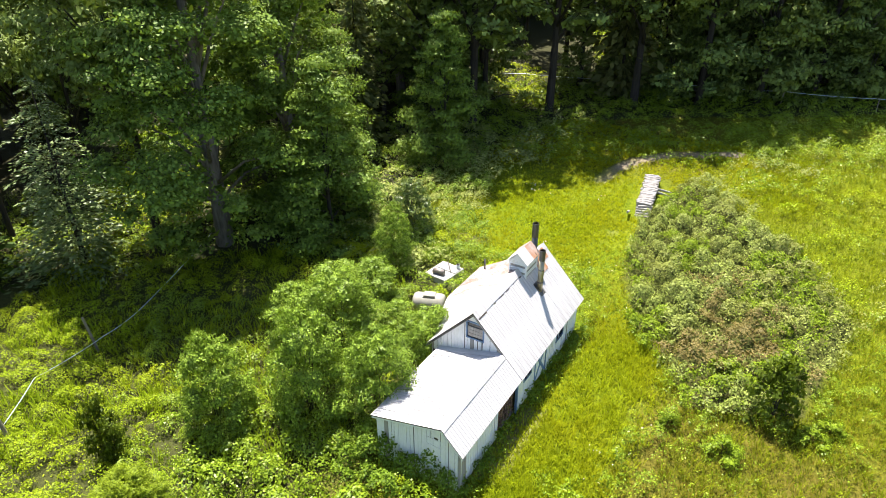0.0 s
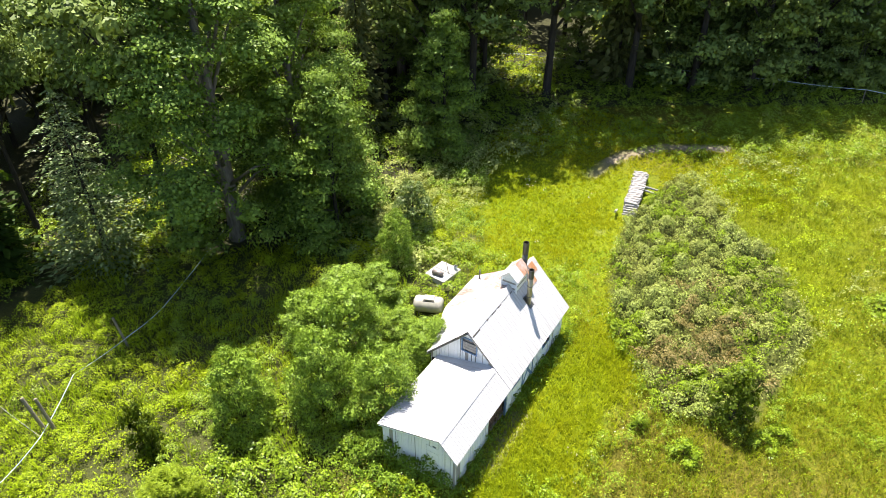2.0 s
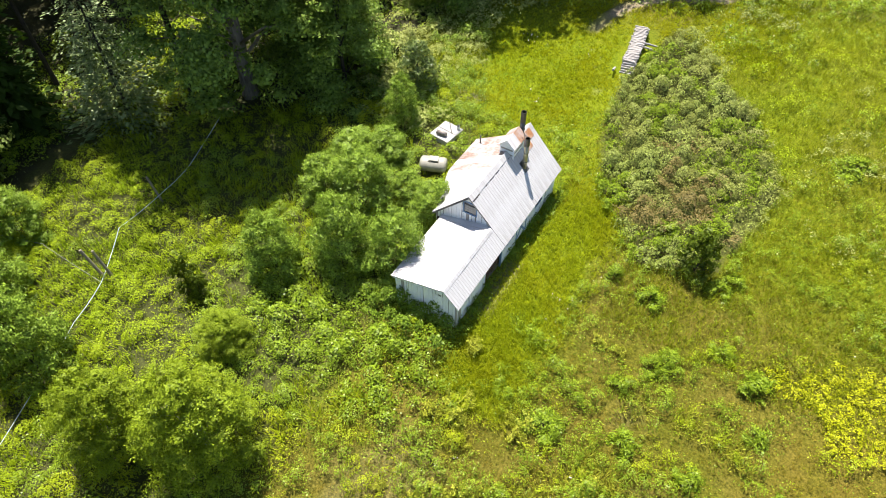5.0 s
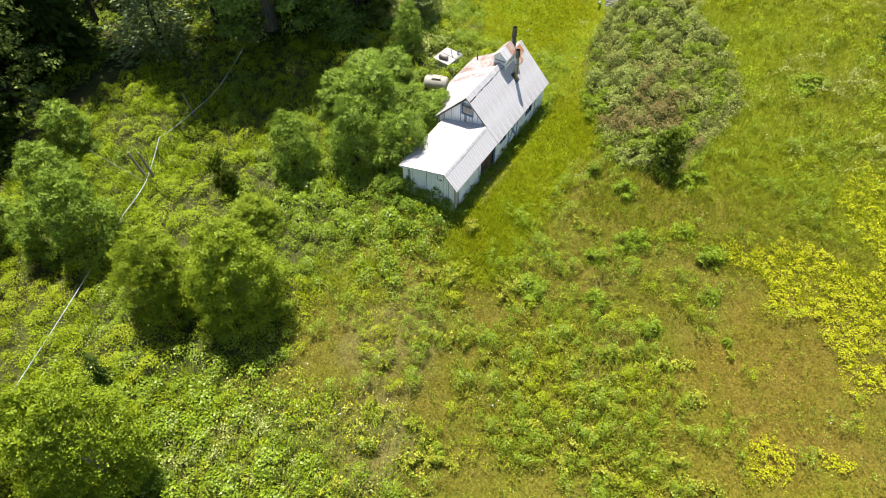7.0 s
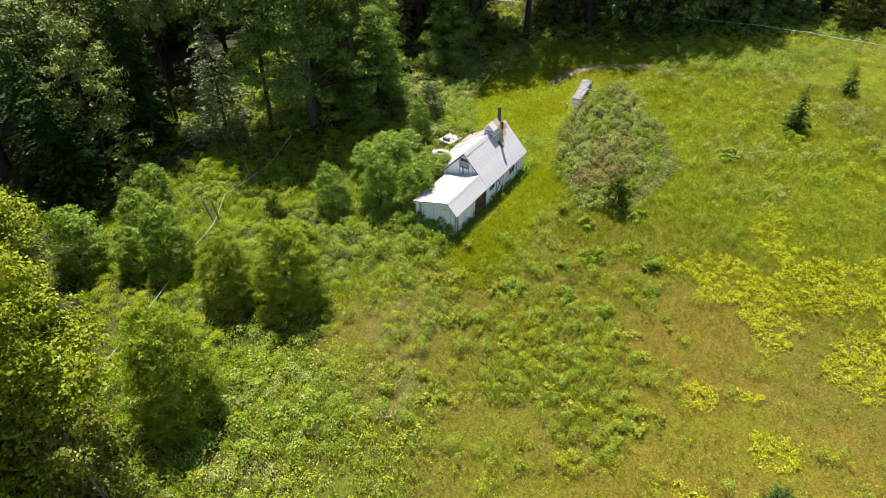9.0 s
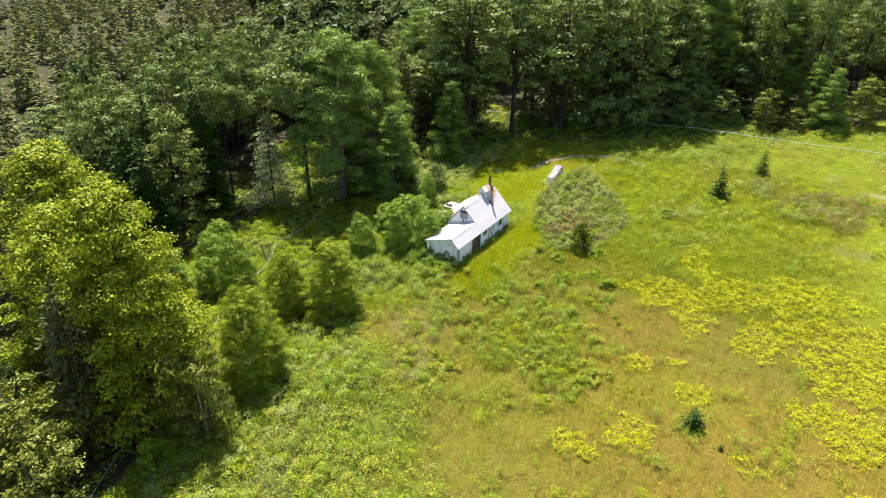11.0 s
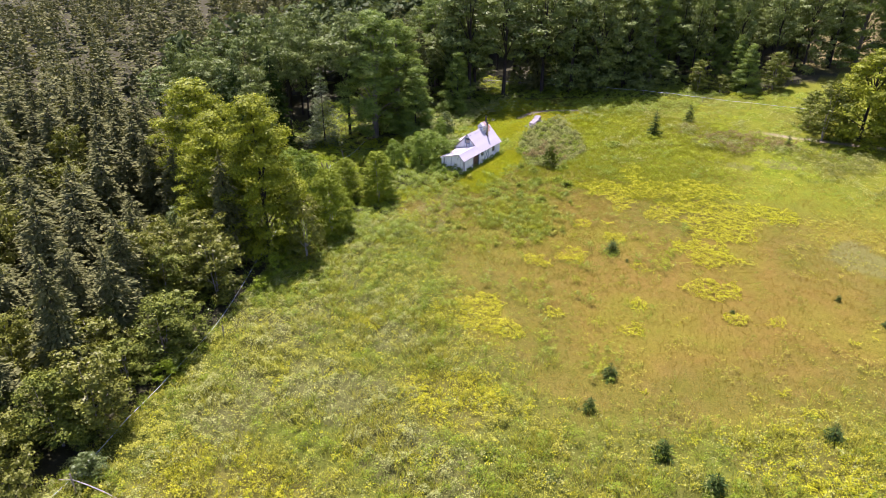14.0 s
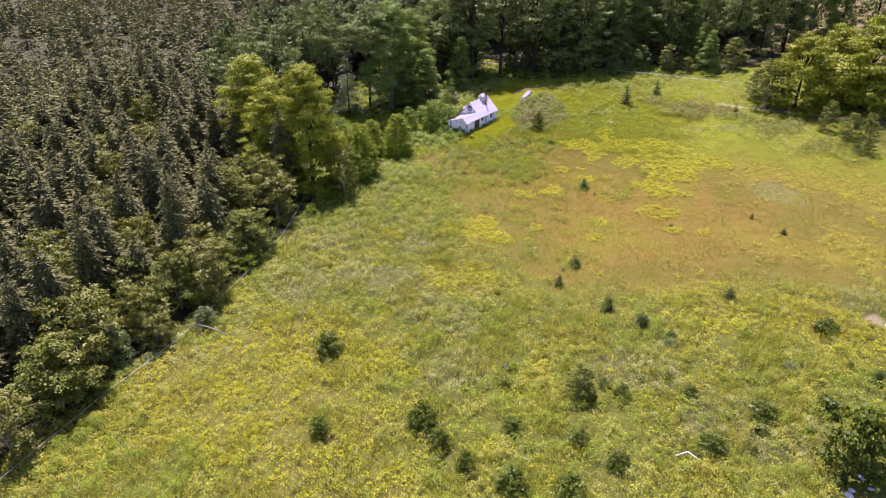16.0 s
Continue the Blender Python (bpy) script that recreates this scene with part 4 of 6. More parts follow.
def wood_pile():
    """A long stack of bleached poles, ragged at both ends, on two rails."""
    base = Vector((-1.0, 35.4, top_at(-1.0, 35.4)))
    p = thing("wood_pile", base, "long stack of bleached grey split logs in the grass", "wood pile")
    p.rotation_euler = (0, 0, radians(9))
    rng = random.Random(4)
    meshes = []
    for k in range(4):
        bm = bmesh.new()
        r = rng.uniform(0.075, 0.11)
        tube(bm, [(-0.62, 0, 0), (0, rng.uniform(-0.02, 0.02), 0.01), (0.6, 0, 0)], [r, r * 1.05, r * 0.9], 7)
        me = bpy.data.meshes.new("log")
        bmesh.ops.recalc_face_normals(bm, faces=bm.faces)
        bm.to_mesh(me)
        bm.free()
        me.materials.append(LOG)
        meshes.append(me)
    for row in range(6):
        n = 38 - row * 2
        for k in range(n):
            y = -3.5 + row * 0.14 + k * (7.0 - row * 0.28) / n
            z = 0.08 + row * 0.165 + float(land(-1 - y * 0.156, 35.4 + y) - base.z)
            jut = 0.16 if row > 3 else 0.05
            shared("log", rng.choice(meshes), p, pose(rng.uniform(-jut, jut), y, z, rng.uniform(0, 360), rng.uniform(-3, 3), rng.uniform(-9, 9) if row > 3 else 0))
    for x in (-0.4, 0.4):
        bm = bmesh.new()
        tube(bm, [(x, -3.6, -0.32), (x, 3.6, 0.3)], 0.05, 6)
        solid("rail", bm, POSTWOOD, p)
    for x, y, rz, ln in ((1.1, 1.0, 35, 1.5), (1.3, 0.4, 25, 1.2), (-0.55, -3.9, 95, 1.0)):
        q = base + Vector((x, y, 0))
        g = thing("loose_log", (q.x, q.y, top_at(q.x, q.y) + 0.5), "bleached loose log leaning by the wood pile", "log", "loose logs by the pile")
        g.rotation_euler = (0, radians(18), radians(rz))
        bm = bmesh.new()
        tube(bm, [(-ln / 2, 0, 0), (0, 0.02, 0), (ln / 2, 0, 0)], [0.10, 0.11, 0.09], 8)
        solid("wood", bm, LOG, g)


wood_pile()


def post(x, y, h, r, lean, turn, label):
    p = thing("fence_post", (x, y, top_at(x, y)), label, "post", "tubing posts")
    p.rotation_euler = (0, radians(lean), radians(turn))
    bm = bmesh.new()
    tube(bm, [(0, 0, -0.5), (0.01, 0, h * 0.5), (0, 0, h - 0.03), (0, 0, h)], [r, r * 0.97, r * 0.9, r * 0.8], 10)
    solid("pole", bm, POSTWOOD, p)
    bm = bmesh.new()
    tube(bm, [(r, 0, h * 0.55), (r + 0.05, 0, h * 0.55), (r + 0.07, 0, h * 0.55 + 0.04)], 0.012, 5)
    solid("hook", bm, STEEL, p)


post(-26.9, -8.9, 3.4, 0.13, 20, 185, "old grey post leaning in the weeds")
post(-26.2, -8.6, 3.4, 0.12, 15, 180, "old grey post leaning beside another")
post(-28.9, -0.9, 3.1, 0.10, 9, 200, "slim weathered post holding the tubing line")
post(3.2, -81.6, 3.0, 0.09, 2, 0, "thin grey post at the field edge")
post(-3.0, -57.2, 2.4, 0.09, 3, 40, "thin grey post at the field edge")
for x, y in ((-24, 58.5), (-13, 60.8), (-3, 62.2), (6, 64), (15.5, 65.2), (30, 65.5), (41, 65.5)):
    post(x, y, 1.6, 0.06, 3, 60 * x, "slim post under the far tubing line")


def line(name, pts, r, mat, label, sag=0.25, above=1.2):
    path = []
    for (ax, ay), (bx, by) in zip(pts, pts[1:]):
        n = 6
        for k in range(n):
            t = k / n
            x, y = ax + (bx - ax) * t, ay + (by - ay) * t
            z = (1 - t) * top_at(ax, ay) + t * top_at(bx, by) + above - sag * 4 * t * (1 - t)
            path.append((x, y, max(z, top_at(x, y) + 0.4)))
    x, y = pts[-1]
    path.append((x, y, top_at(x, y) + above))
    bm = bmesh.new()
    tube(bm, path, r, 6)
    ob = solid(name, bm, mat, None, "", True)
    tagged(ob, label, "tubing")


line("tubing_line", [(-34, 18), (-31.4, 11.5), (-28.9, 2.8), (-28.8, -0.3), (-29.1, -5.2), (-26.1, -9.6), (-25, -13.1), (-22.8, -18.5), (-18, -31.7), (-12.5, -42),
     (-7.2, -52), (-4.7, -57.8), (-2.6, -64.8), (-0.4, -73.2), (1.9, -80.6), (2.8, -88), (3.2, -95.3), (4.5, -104), (6, -115)], 0.024, TUBE, "blue-white sap tubing line strung along the wood edge", 0.12)
line("tubing_line", [(-30, 57), (-24, 58.5), (-13, 60.8), (-3, 62.2), (6, 64), (15.5, 65.2), (22.5, 65.6), (30, 65.5), (41, 65.5), (58, 66.5)], 0.034, TUBE, "blue-white sap tubing line across the far clearing", 0.12, 1.5)
line("side_wire", [(-42, -12), (-33.5, -9.5), (-26.1, -9.6)], 0.02, WIRE, "thin grey wire joining the tubing line", 0.1)


def bent_pipe():
    z = top_at(67.8, -70.6)
    p = thing("bent_pipe", (67.8, -70.6, z + 0.8), "bent white plastic pipe lying in the weeds", "pipe")
    bm = bmesh.new()
    tube(bm, [(-0.9, -0.5, -0.25), (0.05, 0.35, 0.05), (0.2, 0.42, 0.08), (1.3, 0.1, -0.1)], 0.06, 8)
    solid("pipe", bm, SHEETING, p, "", True)
    z = top_at(4.5, -80.6)
    p = thing("bent_pipe", (4.2, -81.0, z + 1.5), "pale dry branch arching by the post", "branch")
    bm = bmesh.new()
    tube(bm, [(-3.2, -0.8, -0.4), (-1.5, -0.3, 0.1), (0.5, 0.1, 0.1), (2.2, 0.6, -0.3), (3.6, 1.1, -1.0)], 0.05, 7)
    solid("branch", bm, LOG, p, "", True)
    s = thing("metal_sheet", (86.0, -36.3, top_at(86, -36.3) + 0.75), "white metal sheet standing in the grass", "sheet")
    s.rotation_euler = (radians(35), 0, radians(30))
    solid("panel", box(bmesh.new(), -0.8, 0.8, -0.7, 0.7, -0.02, 0.02, 0.008), SHEETING, s)


bent_pipe()


def stream_bank():
    rng = np.random.default_rng(3)
    a = np.linspace(0, math.tau, 40, endpoint=False)
    r = 1 + 0.22 * np.sin(3 * a + 1) + 0.12 * np.sin(5 * a)
    px, py = 86.0 + 5.2 * r * np.cos(a), -67.0 + 3.6 * r * np.sin(a)
    bm = bmesh.new()
    ring = [bm.verts.new((x, y, top_at(x, y) + 0.12)) for x, y in zip(px, py)]
    mid = bm.verts.new((86, -67, top_at(86, -67) + 0.14))
    inner = [bm.verts.new((86 + (x - 86) * 0.6, -67 + (y + 67) * 0.6, top_at(86 + (x - 86) * 0.6, -67 + (y + 67) * 0.6) + 0.14)) for x, y in zip(px, py)]
    for k in range(40):
        bm.faces.new((ring[k], ring[(k + 1) % 40], inner[(k + 1) % 40], inner[k]))
        bm.faces.new((inner[k], inner[(k + 1) % 40], mid))
    tagged(solid("muddy_water", bm, MUD, None, "", True), "shallow brown muddy stream bank", "water", kind="structure")
    for k in range(16):
        x, y, s = 82.5 + rng.random() * 5.5, -68.5 + rng.random() * 5, 0.15 + rng.random() * 0.3
        bm = bmesh.new()
        bmesh.ops.create_icosphere(bm, subdivisions=2, radius=1)
        for v in bm.verts:
            v.co *= 1 + 0.3 * (noise.noise(v.co * 1.3 + Vector((k * 3, 0, 0))))
            v.co = Vector((v.co.x * s * 1.3, v.co.y * s, v.co.z * s * 0.6))
        ob = solid("stone", bm, STONE, None, "", True)
        ob.location = (x, y, top_at(x, y) + 0.18)
        tagged(ob, "pale rounded stone on the muddy bank", "stone", "stones on the bank")


stream_bank()


# ---- plants: builders ----
def unit(v):
    return v / np.maximum(np.linalg.norm(v, axis=1, keepdims=True), 1e-6)


def leaf_quads(c, nrm, size, rng, slim=0.62, bend=0.18):
    """Four-cornered leaves or sprays at the centres c, facing nrm, bent along the midrib."""
    n = unit(nrm)
    u = unit(np.cross(n, rng.normal(size=c.shape)))
    w = np.cross(n, u)
    s = np.asarray(size).reshape(-1, 1)
    lift = n * s * bend
    v = np.stack([c - u * s * 0.5, c + w * s * slim * 0.5 - lift, c + u * s * 0.5, c - w * s * slim * 0.5 - lift], 1).reshape(-1, 3)
    return v, np.arange(len(c) * 4).reshape(-1, 4)


def crown_points(rng, h, r, start, clumps, cover, shape, lump=0.30, leaf=0.4, core=20):
    """Leaf centres and facings in puffy clumps over the crown. shape: 'round', 'cone' or 'vase'."""
    cs, ns, ss = [], [], []
    heads = []
    for k in range(clumps):
        f = (k + rng.random()) / clumps
        if shape == "cone":
            u = f ** 1.2
            prof = (1 - u) ** 0.75 * 0.95 + 0.06
        elif shape == "vase":
            u = f ** 0.85
            prof = 0.35 + 0.65 * math.sin(math.pi * min(1, u * 0.75 + 0.12))
        elif shape == "dome":
            u = f ** 0.9
            prof = max(0.15, math.sqrt(max(0.0, 1 - (0.97 * u) ** 2)))
        else:
            u = f ** 0.85
            prof = max(0.12, math.sin(math.pi * min(1, 0.24 + 0.74 * u)) ** 0.65)
        a = k * 2.399 + rng.normal() * 0.5
        d = r * prof * (0.42 + 0.58 * rng.random() ** 0.5)
        head = np.array([math.cos(a) * d, math.sin(a) * d, h * (start + (1 - start) * u) - 0.15 * d])
        size = r * lump * (0.6 + 0.8 * rng.random()) * (0.6 + 0.4 * prof)
        heads.append(head)
        n = int(cover * math.pi * (1.15 * size) ** 2 / (0.31 * leaf * leaf)) + 4
        outward = np.array([math.cos(a), math.sin(a), 0.0])
        # twigs round the clump, and the leaves bunched on each twig
        twigs = max(5, n // 9)
        t3 = unit(rng.normal(size=(twigs, 3)) + np.array([0, 0, 0.6]) + outward * 0.45)
        tip = t3 * size * (0.5 + 0.75 * rng.random((twigs, 1)) ** 0.7) * np.array([1.25, 1.25, 0.58])
        own = rng.integers(0, twigs, n)
        d3 = t3[own]
        spread = min(0.2 * size + 0.3 * leaf, 1.35 * leaf)
        q = tip[own] + rng.normal(size=(n, 3)) * spread * np.array([1.0, 1.0, 0.35])
        cs.append(head + q)
        sway = rng.normal(size=(twigs, 3)) * 0.38
        ns.append(d3 * 0.95 + np.array([0, 0, 0.28]) + sway[own] + rng.normal(size=(n, 3)) * 0.22)
        ss.append(leaf * (0.6 + 0.8 * rng.random(n)))
        # larger leaves packed inside the clump to block light
        m = core
        d3 = unit(rng.normal(size=(m, 3)))
        cs.append(head + d3 * size * 0.5 * rng.random((m, 1)) * np.array([1.2, 1.2, 0.72]))
        ns.append(d3 + np.array([0, 0, 0.6]))
        ss.append(np.full(m, max(leaf, 0.5 * size)))
    # filler leaves along the limbs deep in the crown, added to block light
    m = clumps * 5
    pick = np.array(heads)[rng.integers(0, clumps, m)]
    deep = pick * np.stack([0.25 + 0.5 * rng.random(m)] * 2 + [0.90 + 0.06 * rng.random(m)], 1)
    cs.append(deep)
    ns.append(rng.normal(size=(m, 3)) + np.array([0, 0, 0.5]))
    ss.append(np.full(m, 0.10 * r + leaf))
    return np.concatenate(cs), np.concatenate(ns), np.concatenate(ss), heads


def trunk_mesh(name, rng, h, r, heads, mat, limbs=10, stems=1, spread=0.0):
    bm = bmesh.new()
    for s in range(stems):
        a = s * math.tau / max(stems, 1) + 0.4
        ox, oy = math.cos(a) * spread, math.sin(a) * spread
        path = [(ox * t * 3 + 0.05 * h * 0.1 * math.sin(3 * t + s), oy * t * 3 + 0.05 * h * 0.1 * math.cos(2 * t), -0.4 + (h * 0.9 + 0.4) * t) for t in (0, 0.04, 0.2, 0.45, 0.7, 1)]
        tube(bm, path, [r * 1.5, r * 1.05, r * 0.85, r * 0.62, r * 0.4, r * 0.08], 8)
    order = list(range(len(heads)))
    rng.shuffle(order)
    for k in order[:limbs]:
        q = heads[k]
        z0 = q[2] * 0.62
        t = z0 / max(h, 0.1)
        root = Vector((0, 0, z0))
        end = Vector(q)
        mid = root.lerp(end, 0.55) + Vector((0, 0, 0.06 * h * 0.4))
        rr = min(r * (0.5 - 0.32 * min(1, t)), 0.16)
        tube(bm, [root, mid, end], [rr, rr * 0.6, rr * 0.2], 5)
    me = bpy.data.meshes.new(name)
    bmesh.ops.recalc_face_normals(bm, faces=bm.faces)
    bm.to_mesh(me)
    bm.free()
    me.materials.append(mat)
    me.shade_smooth()
    return me


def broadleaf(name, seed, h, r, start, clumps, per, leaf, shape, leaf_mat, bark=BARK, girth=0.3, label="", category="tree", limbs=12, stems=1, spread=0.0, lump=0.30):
    rng = np.random.default_rng(seed)
    c, n, s, heads = crown_points(rng, h, r, start, clumps, per, shape, lump, leaf)
    v, f = leaf_quads(c, n, s, rng)
    ob = thing(name, (0, 0, 0), label, category)
    t = new("trunk", trunk_mesh("trunk", rng, h, girth, heads, bark, limbs, stems, spread))
    t.parent = ob
    cr = new("crown", from_arrays("crown", v, f, [leaf_mat]))
    cr.parent = ob
    return ob


def boughs(rng, h, r, tiers, arms, sprays, wide=0.5, long=1.0, core=3):
    """Feathery sprays in flat fans along drooping branches, tier above tier, round larger inner sprays that keep light
    out.
    """
    c, way, length = [], [], []
    lean = rng.uniform(0, 6)
    for t in range(tiers):
        u = min(max((t + rng.uniform(-0.3, 0.3)) / tiers, 0.0), 0.985)
        n = max(4, int(arms * (1.05 - 0.5 * u)))
        a0 = rng.uniform(0, math.tau)
        for k in range(n):
            a = a0 + (k + rng.uniform(-0.3, 0.3)) * math.tau / n
            reach = r * (1 - u) ** 0.62 * rng.uniform(0.6, 1.2) * (0.9 + 0.16 * math.sin(3 * a + 9 * u + lean)) + 0.1
            z0 = h * (0.04 + 0.94 * u) + rng.uniform(-0.02, 0.02) * h
            droop = rng.uniform(0.22, 0.5)
            for j in range(sprays):
                f = 0.22 + 0.78 * ((j + rng.uniform(0.1, 0.9)) / sprays) ** 0.8
                off = rng.uniform(-1, 1) * 0.30 * reach * (1.15 - 0.75 * f)
                fan = 0.5 * rng.uniform(-1, 1) + 1.2 * off / (0.4 * reach + 0.2)
                d = np.array([math.cos(a + fan), math.sin(a + fan), 0.15 - 1.6 * droop * f * rng.uniform(0.1, 1.3)])
                c.append((math.cos(a) * reach * f - math.sin(a) * off, math.sin(a) * reach * f + math.cos(a) * off,
                          z0 + 0.10 * reach - droop * reach * f * f - 0.2 * abs(off) + rng.uniform(-0.07, 0.07) * reach))
                way.append(d / np.linalg.norm(d))
                length.append(long * (0.30 * reach * (1.15 - 0.45 * f) + 0.05 * r) * rng.uniform(0.45, 1.3))
            for j in range(core):
                f, b = rng.uniform(0.15, 0.6), a + rng.uniform(-0.4, 0.4)
                c.append((math.cos(b) * reach * f, math.sin(b) * reach * f, z0 - 0.15 * reach * f))
                way.append(np.array([math.cos(b) * 0.8, math.sin(b) * 0.8, -0.6]))
                length.append(0.36 * reach)
    for j in range(6):
        c.append((0, 0, h * (0.93 + 0.012 * j)))
        way.append(np.array([math.cos(j), math.sin(j), 1.6]) / 1.89)
        length.append(0.16 * r)
    c, u, s = np.array(c), np.array(way), np.array(length)[:, None]
    side = np.stack([-u[:, 1], u[:, 0], 0 * u[:, 0]], 1) + rng.normal(size=c.shape) * 0.6
    side = unit(side - u * np.sum(side * u, 1, keepdims=True))
    n = np.cross(u, side)
    v = np.stack([c - u * s * 0.45, c + side * s * wide * 0.5 - n * s * 0.08, c + u * s * 0.6, c - side * s * wide * 0.5 - n * s * 0.08], 1).reshape(-1, 3)
    return v, np.arange(len(c) * 4).reshape(-1, 4)


def conifer(name, seed, h, r, tiers, arms, sprays, mat, label, category="tree", girth=0.2, long=1.0, core=3):
    rng = np.random.default_rng(seed)
    v, f = boughs(rng, h, r, tiers, arms, sprays, 0.5, long, core)
    ob = thing(name, (0, 0, 0), label, category)
    bm = bmesh.new()
    tube(bm, [(0, 0, -0.4), (0, 0, h * 0.3), (0, 0, h * 0.95)], [girth, girth * 0.7, 0.02], 7)
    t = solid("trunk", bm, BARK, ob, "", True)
    cr = new("crown", from_arrays("crown", v, f, [mat]))
    cr.parent = ob
    return ob


STOCK = []


def stocked(ob, h, r):
    """A pattern to copy from; the first copy takes its own place."""
    STOCK.append([ob, h, r, False])
    return len(STOCK) - 1


def plant(k, x, y, h, r, turn, label="", group="", sink=0.15):
    """Set a copy of pattern k with height h and crown radius r at (x, y)."""
    ob, h0, r0, used = STOCK[k]
    m = Matrix.LocRotScale((x, y, top_at(x, y) - sink), Euler((0, 0, radians(turn))), (r / r0, r / r0, h / h0))
    if not used:
        ob.matrix_basis = m
        STOCK[k][3] = True
        it = ob
    else:
        base = ob.matrix_basis.copy()
        it = copy_thing(ob, Matrix.Identity(4))
        it.matrix_basis = m
    return tagged(it, label, group=group)


def grove(rows, kinds, label, group="", seed=0):
    rng = random.Random(seed)
    for i, (x, y, h, r) in enumerate(rows):
        plant(kinds[i % len(kinds)], x, y, h, r, rng.uniform(0, 360), label, group)


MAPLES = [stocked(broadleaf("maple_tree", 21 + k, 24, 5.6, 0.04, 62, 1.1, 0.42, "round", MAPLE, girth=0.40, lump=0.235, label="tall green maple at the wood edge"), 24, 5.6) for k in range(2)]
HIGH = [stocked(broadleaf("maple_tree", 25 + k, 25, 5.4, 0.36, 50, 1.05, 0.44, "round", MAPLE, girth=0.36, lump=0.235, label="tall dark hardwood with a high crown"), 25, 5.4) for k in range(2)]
SHADE_TREE = stocked(broadleaf("maple_tree", 27, 27, 5.6, 0.60, 50, 1.3, 0.40, "round", MAPLE, girth=0.34, lump=0.26, label="tall hardwood with a bare trunk and a high crown"), 27, 5.6)
NEARMAPLE = [stocked(broadleaf("maple_tree", 28 + k, 26, 6.0, 0.05, 96, 1.7, 0.26, "round", GREEN_MAPLE, OLD_BARK, girth=0.62, lump=0.215, limbs=26, label="big old maple with a thick pale trunk"), 26, 6.0) for k in range(2)]
GOLDEN = [stocked(broadleaf("maple_tree", 31 + k, 24, 6, 0.03, 112, 1.6, 0.30, "round", YELLOWING, girth=0.42, lump=0.215, label="big yellow-green maple at the field edge"), 24, 6) for k in range(2)]
TRACKSIDE = stocked(broadleaf("maple_tree", 34, 20, 7, 0.03, 80, 1.4, 0.42, "round", YELLOWING, girth=0.42, lump=0.225, label="broad yellow-green maple by the track"), 20, 7)
CONICAL = stocked(conifer("young_tree", 41, 15, 4.8, 20, 15, 34, SILVER_LEAF, "cone-shaped silvery tree with layered branches", girth=0.2, long=0.34, core=0), 15, 4.8)
CONICAL_B = stocked(broadleaf("young_tree", 42, 15, 4.6, 0.04, 75, 1.7, 0.25, "cone", GREEN_MAPLE, girth=0.2, lump=0.225, label="cone-shaped green tree"), 15, 4.6)
BUSHES = [stocked(broadleaf("bush", 51 + k, 6, 2.4, 0.04, 85, 1.3, 0.13, "dome", BUSH_LEAF, girth=0.035, lump=0.20, stems=4, spread=0.25, limbs=6, label="dense leafy bush", category="bush"), 6, 2.4) for k in range(2)]
GREY_BUSH = stocked(broadleaf("bush", 55, 5, 2.2, 0.08, 85, 0.9, 0.18, "dome", GREY_LEAF, girth=0.05, lump=0.19, stems=4, spread=0.25, limbs=14, label="grey-green leafy bush", category="bush"), 5, 2.2)
FEATHERY = [stocked(broadleaf("sapling", 58 + k, 9, 3.0, 0.10, 170, 1.1, 0.11, "dome", FEATHER_LEAF, PALE_BARK, 0.06, lump=0.15, stems=3, spread=0.22, limbs=5, label="feathery young tree", category="sapling"), 9, 3.0) for k in range(2)]
SAPLINGS = [stocked(broadleaf("sapling", 61 + k, 8, 2.4, 0.10, 60, 1.2, 0.19, "dome", EDGE_LEAF, PALE_BARK, 0.06, lump=0.215, stems=3, spread=0.22, limbs=5, label="feathery young tree", category="sapling"), 8, 2.4) for k in range(2)]
OLIVES = [stocked(broadleaf("sapling", 65 + k, 9, 3, 0.05, 60, 1.05, 0.24, "vase", OLIVE_LEAF, PALE_BARK, 0.08, lump=0.22, stems=3, spread=0.2, limbs=7, label="olive-green young tree with pale stems", category="sapling"), 9, 3) for k in range(2)]
HEMLOCKS = [stocked(conifer("hemlock", 71 + k, 17, 4.6, 22, 12, 10, NEEDLE, "dark hemlock in the plantation", girth=0.22, long=0.95), 17, 4.4) for k in range(3)]
FINE_HEMLOCKS = [stocked(conifer("hemlock", 75 + k, 16, 4.6, 24, 13, 18, NEEDLE, "feathery dark hemlock at the plantation edge", girth=0.22, long=0.66), 16, 4.6) for k in range(2)]
SHADY = [stocked(broadleaf("young_tree", 45 + k, 8, 3, 0.03, 46, 1.2, 0.27, "dome", MAPLE, girth=0.08, lump=0.23, stems=2, spread=0.15, limbs=8, label="young hardwood in the shade"), 8, 3) for k in range(2)]
# Hemlocks given the near-black needle colour in place of the shade they stand in.
SHADED_HEM = [stocked(conifer("hemlock", 78 + k, 18, 4.6, 24, 13, 16, DARK_NEEDLE, "hemlock behind the hollow, needles blackened for shade", girth=0.24, long=0.7), 18, 4.6) for k in range(2)]
LITTLE = [stocked(conifer("small_spruce", 81 + k, 2.6, 1.1, 9, 10, 6, DARK_NEEDLE, "small dark bushy spruce in the field", "bush", 0.05), 2.6, 1.1) for k in range(2)]
TALLDARK = stocked(conifer("small_spruce", 85, 6, 1.4, 14, 9, 6, DARK_NEEDLE, "slim dark young conifer", "tree", 0.08), 6, 1.4)
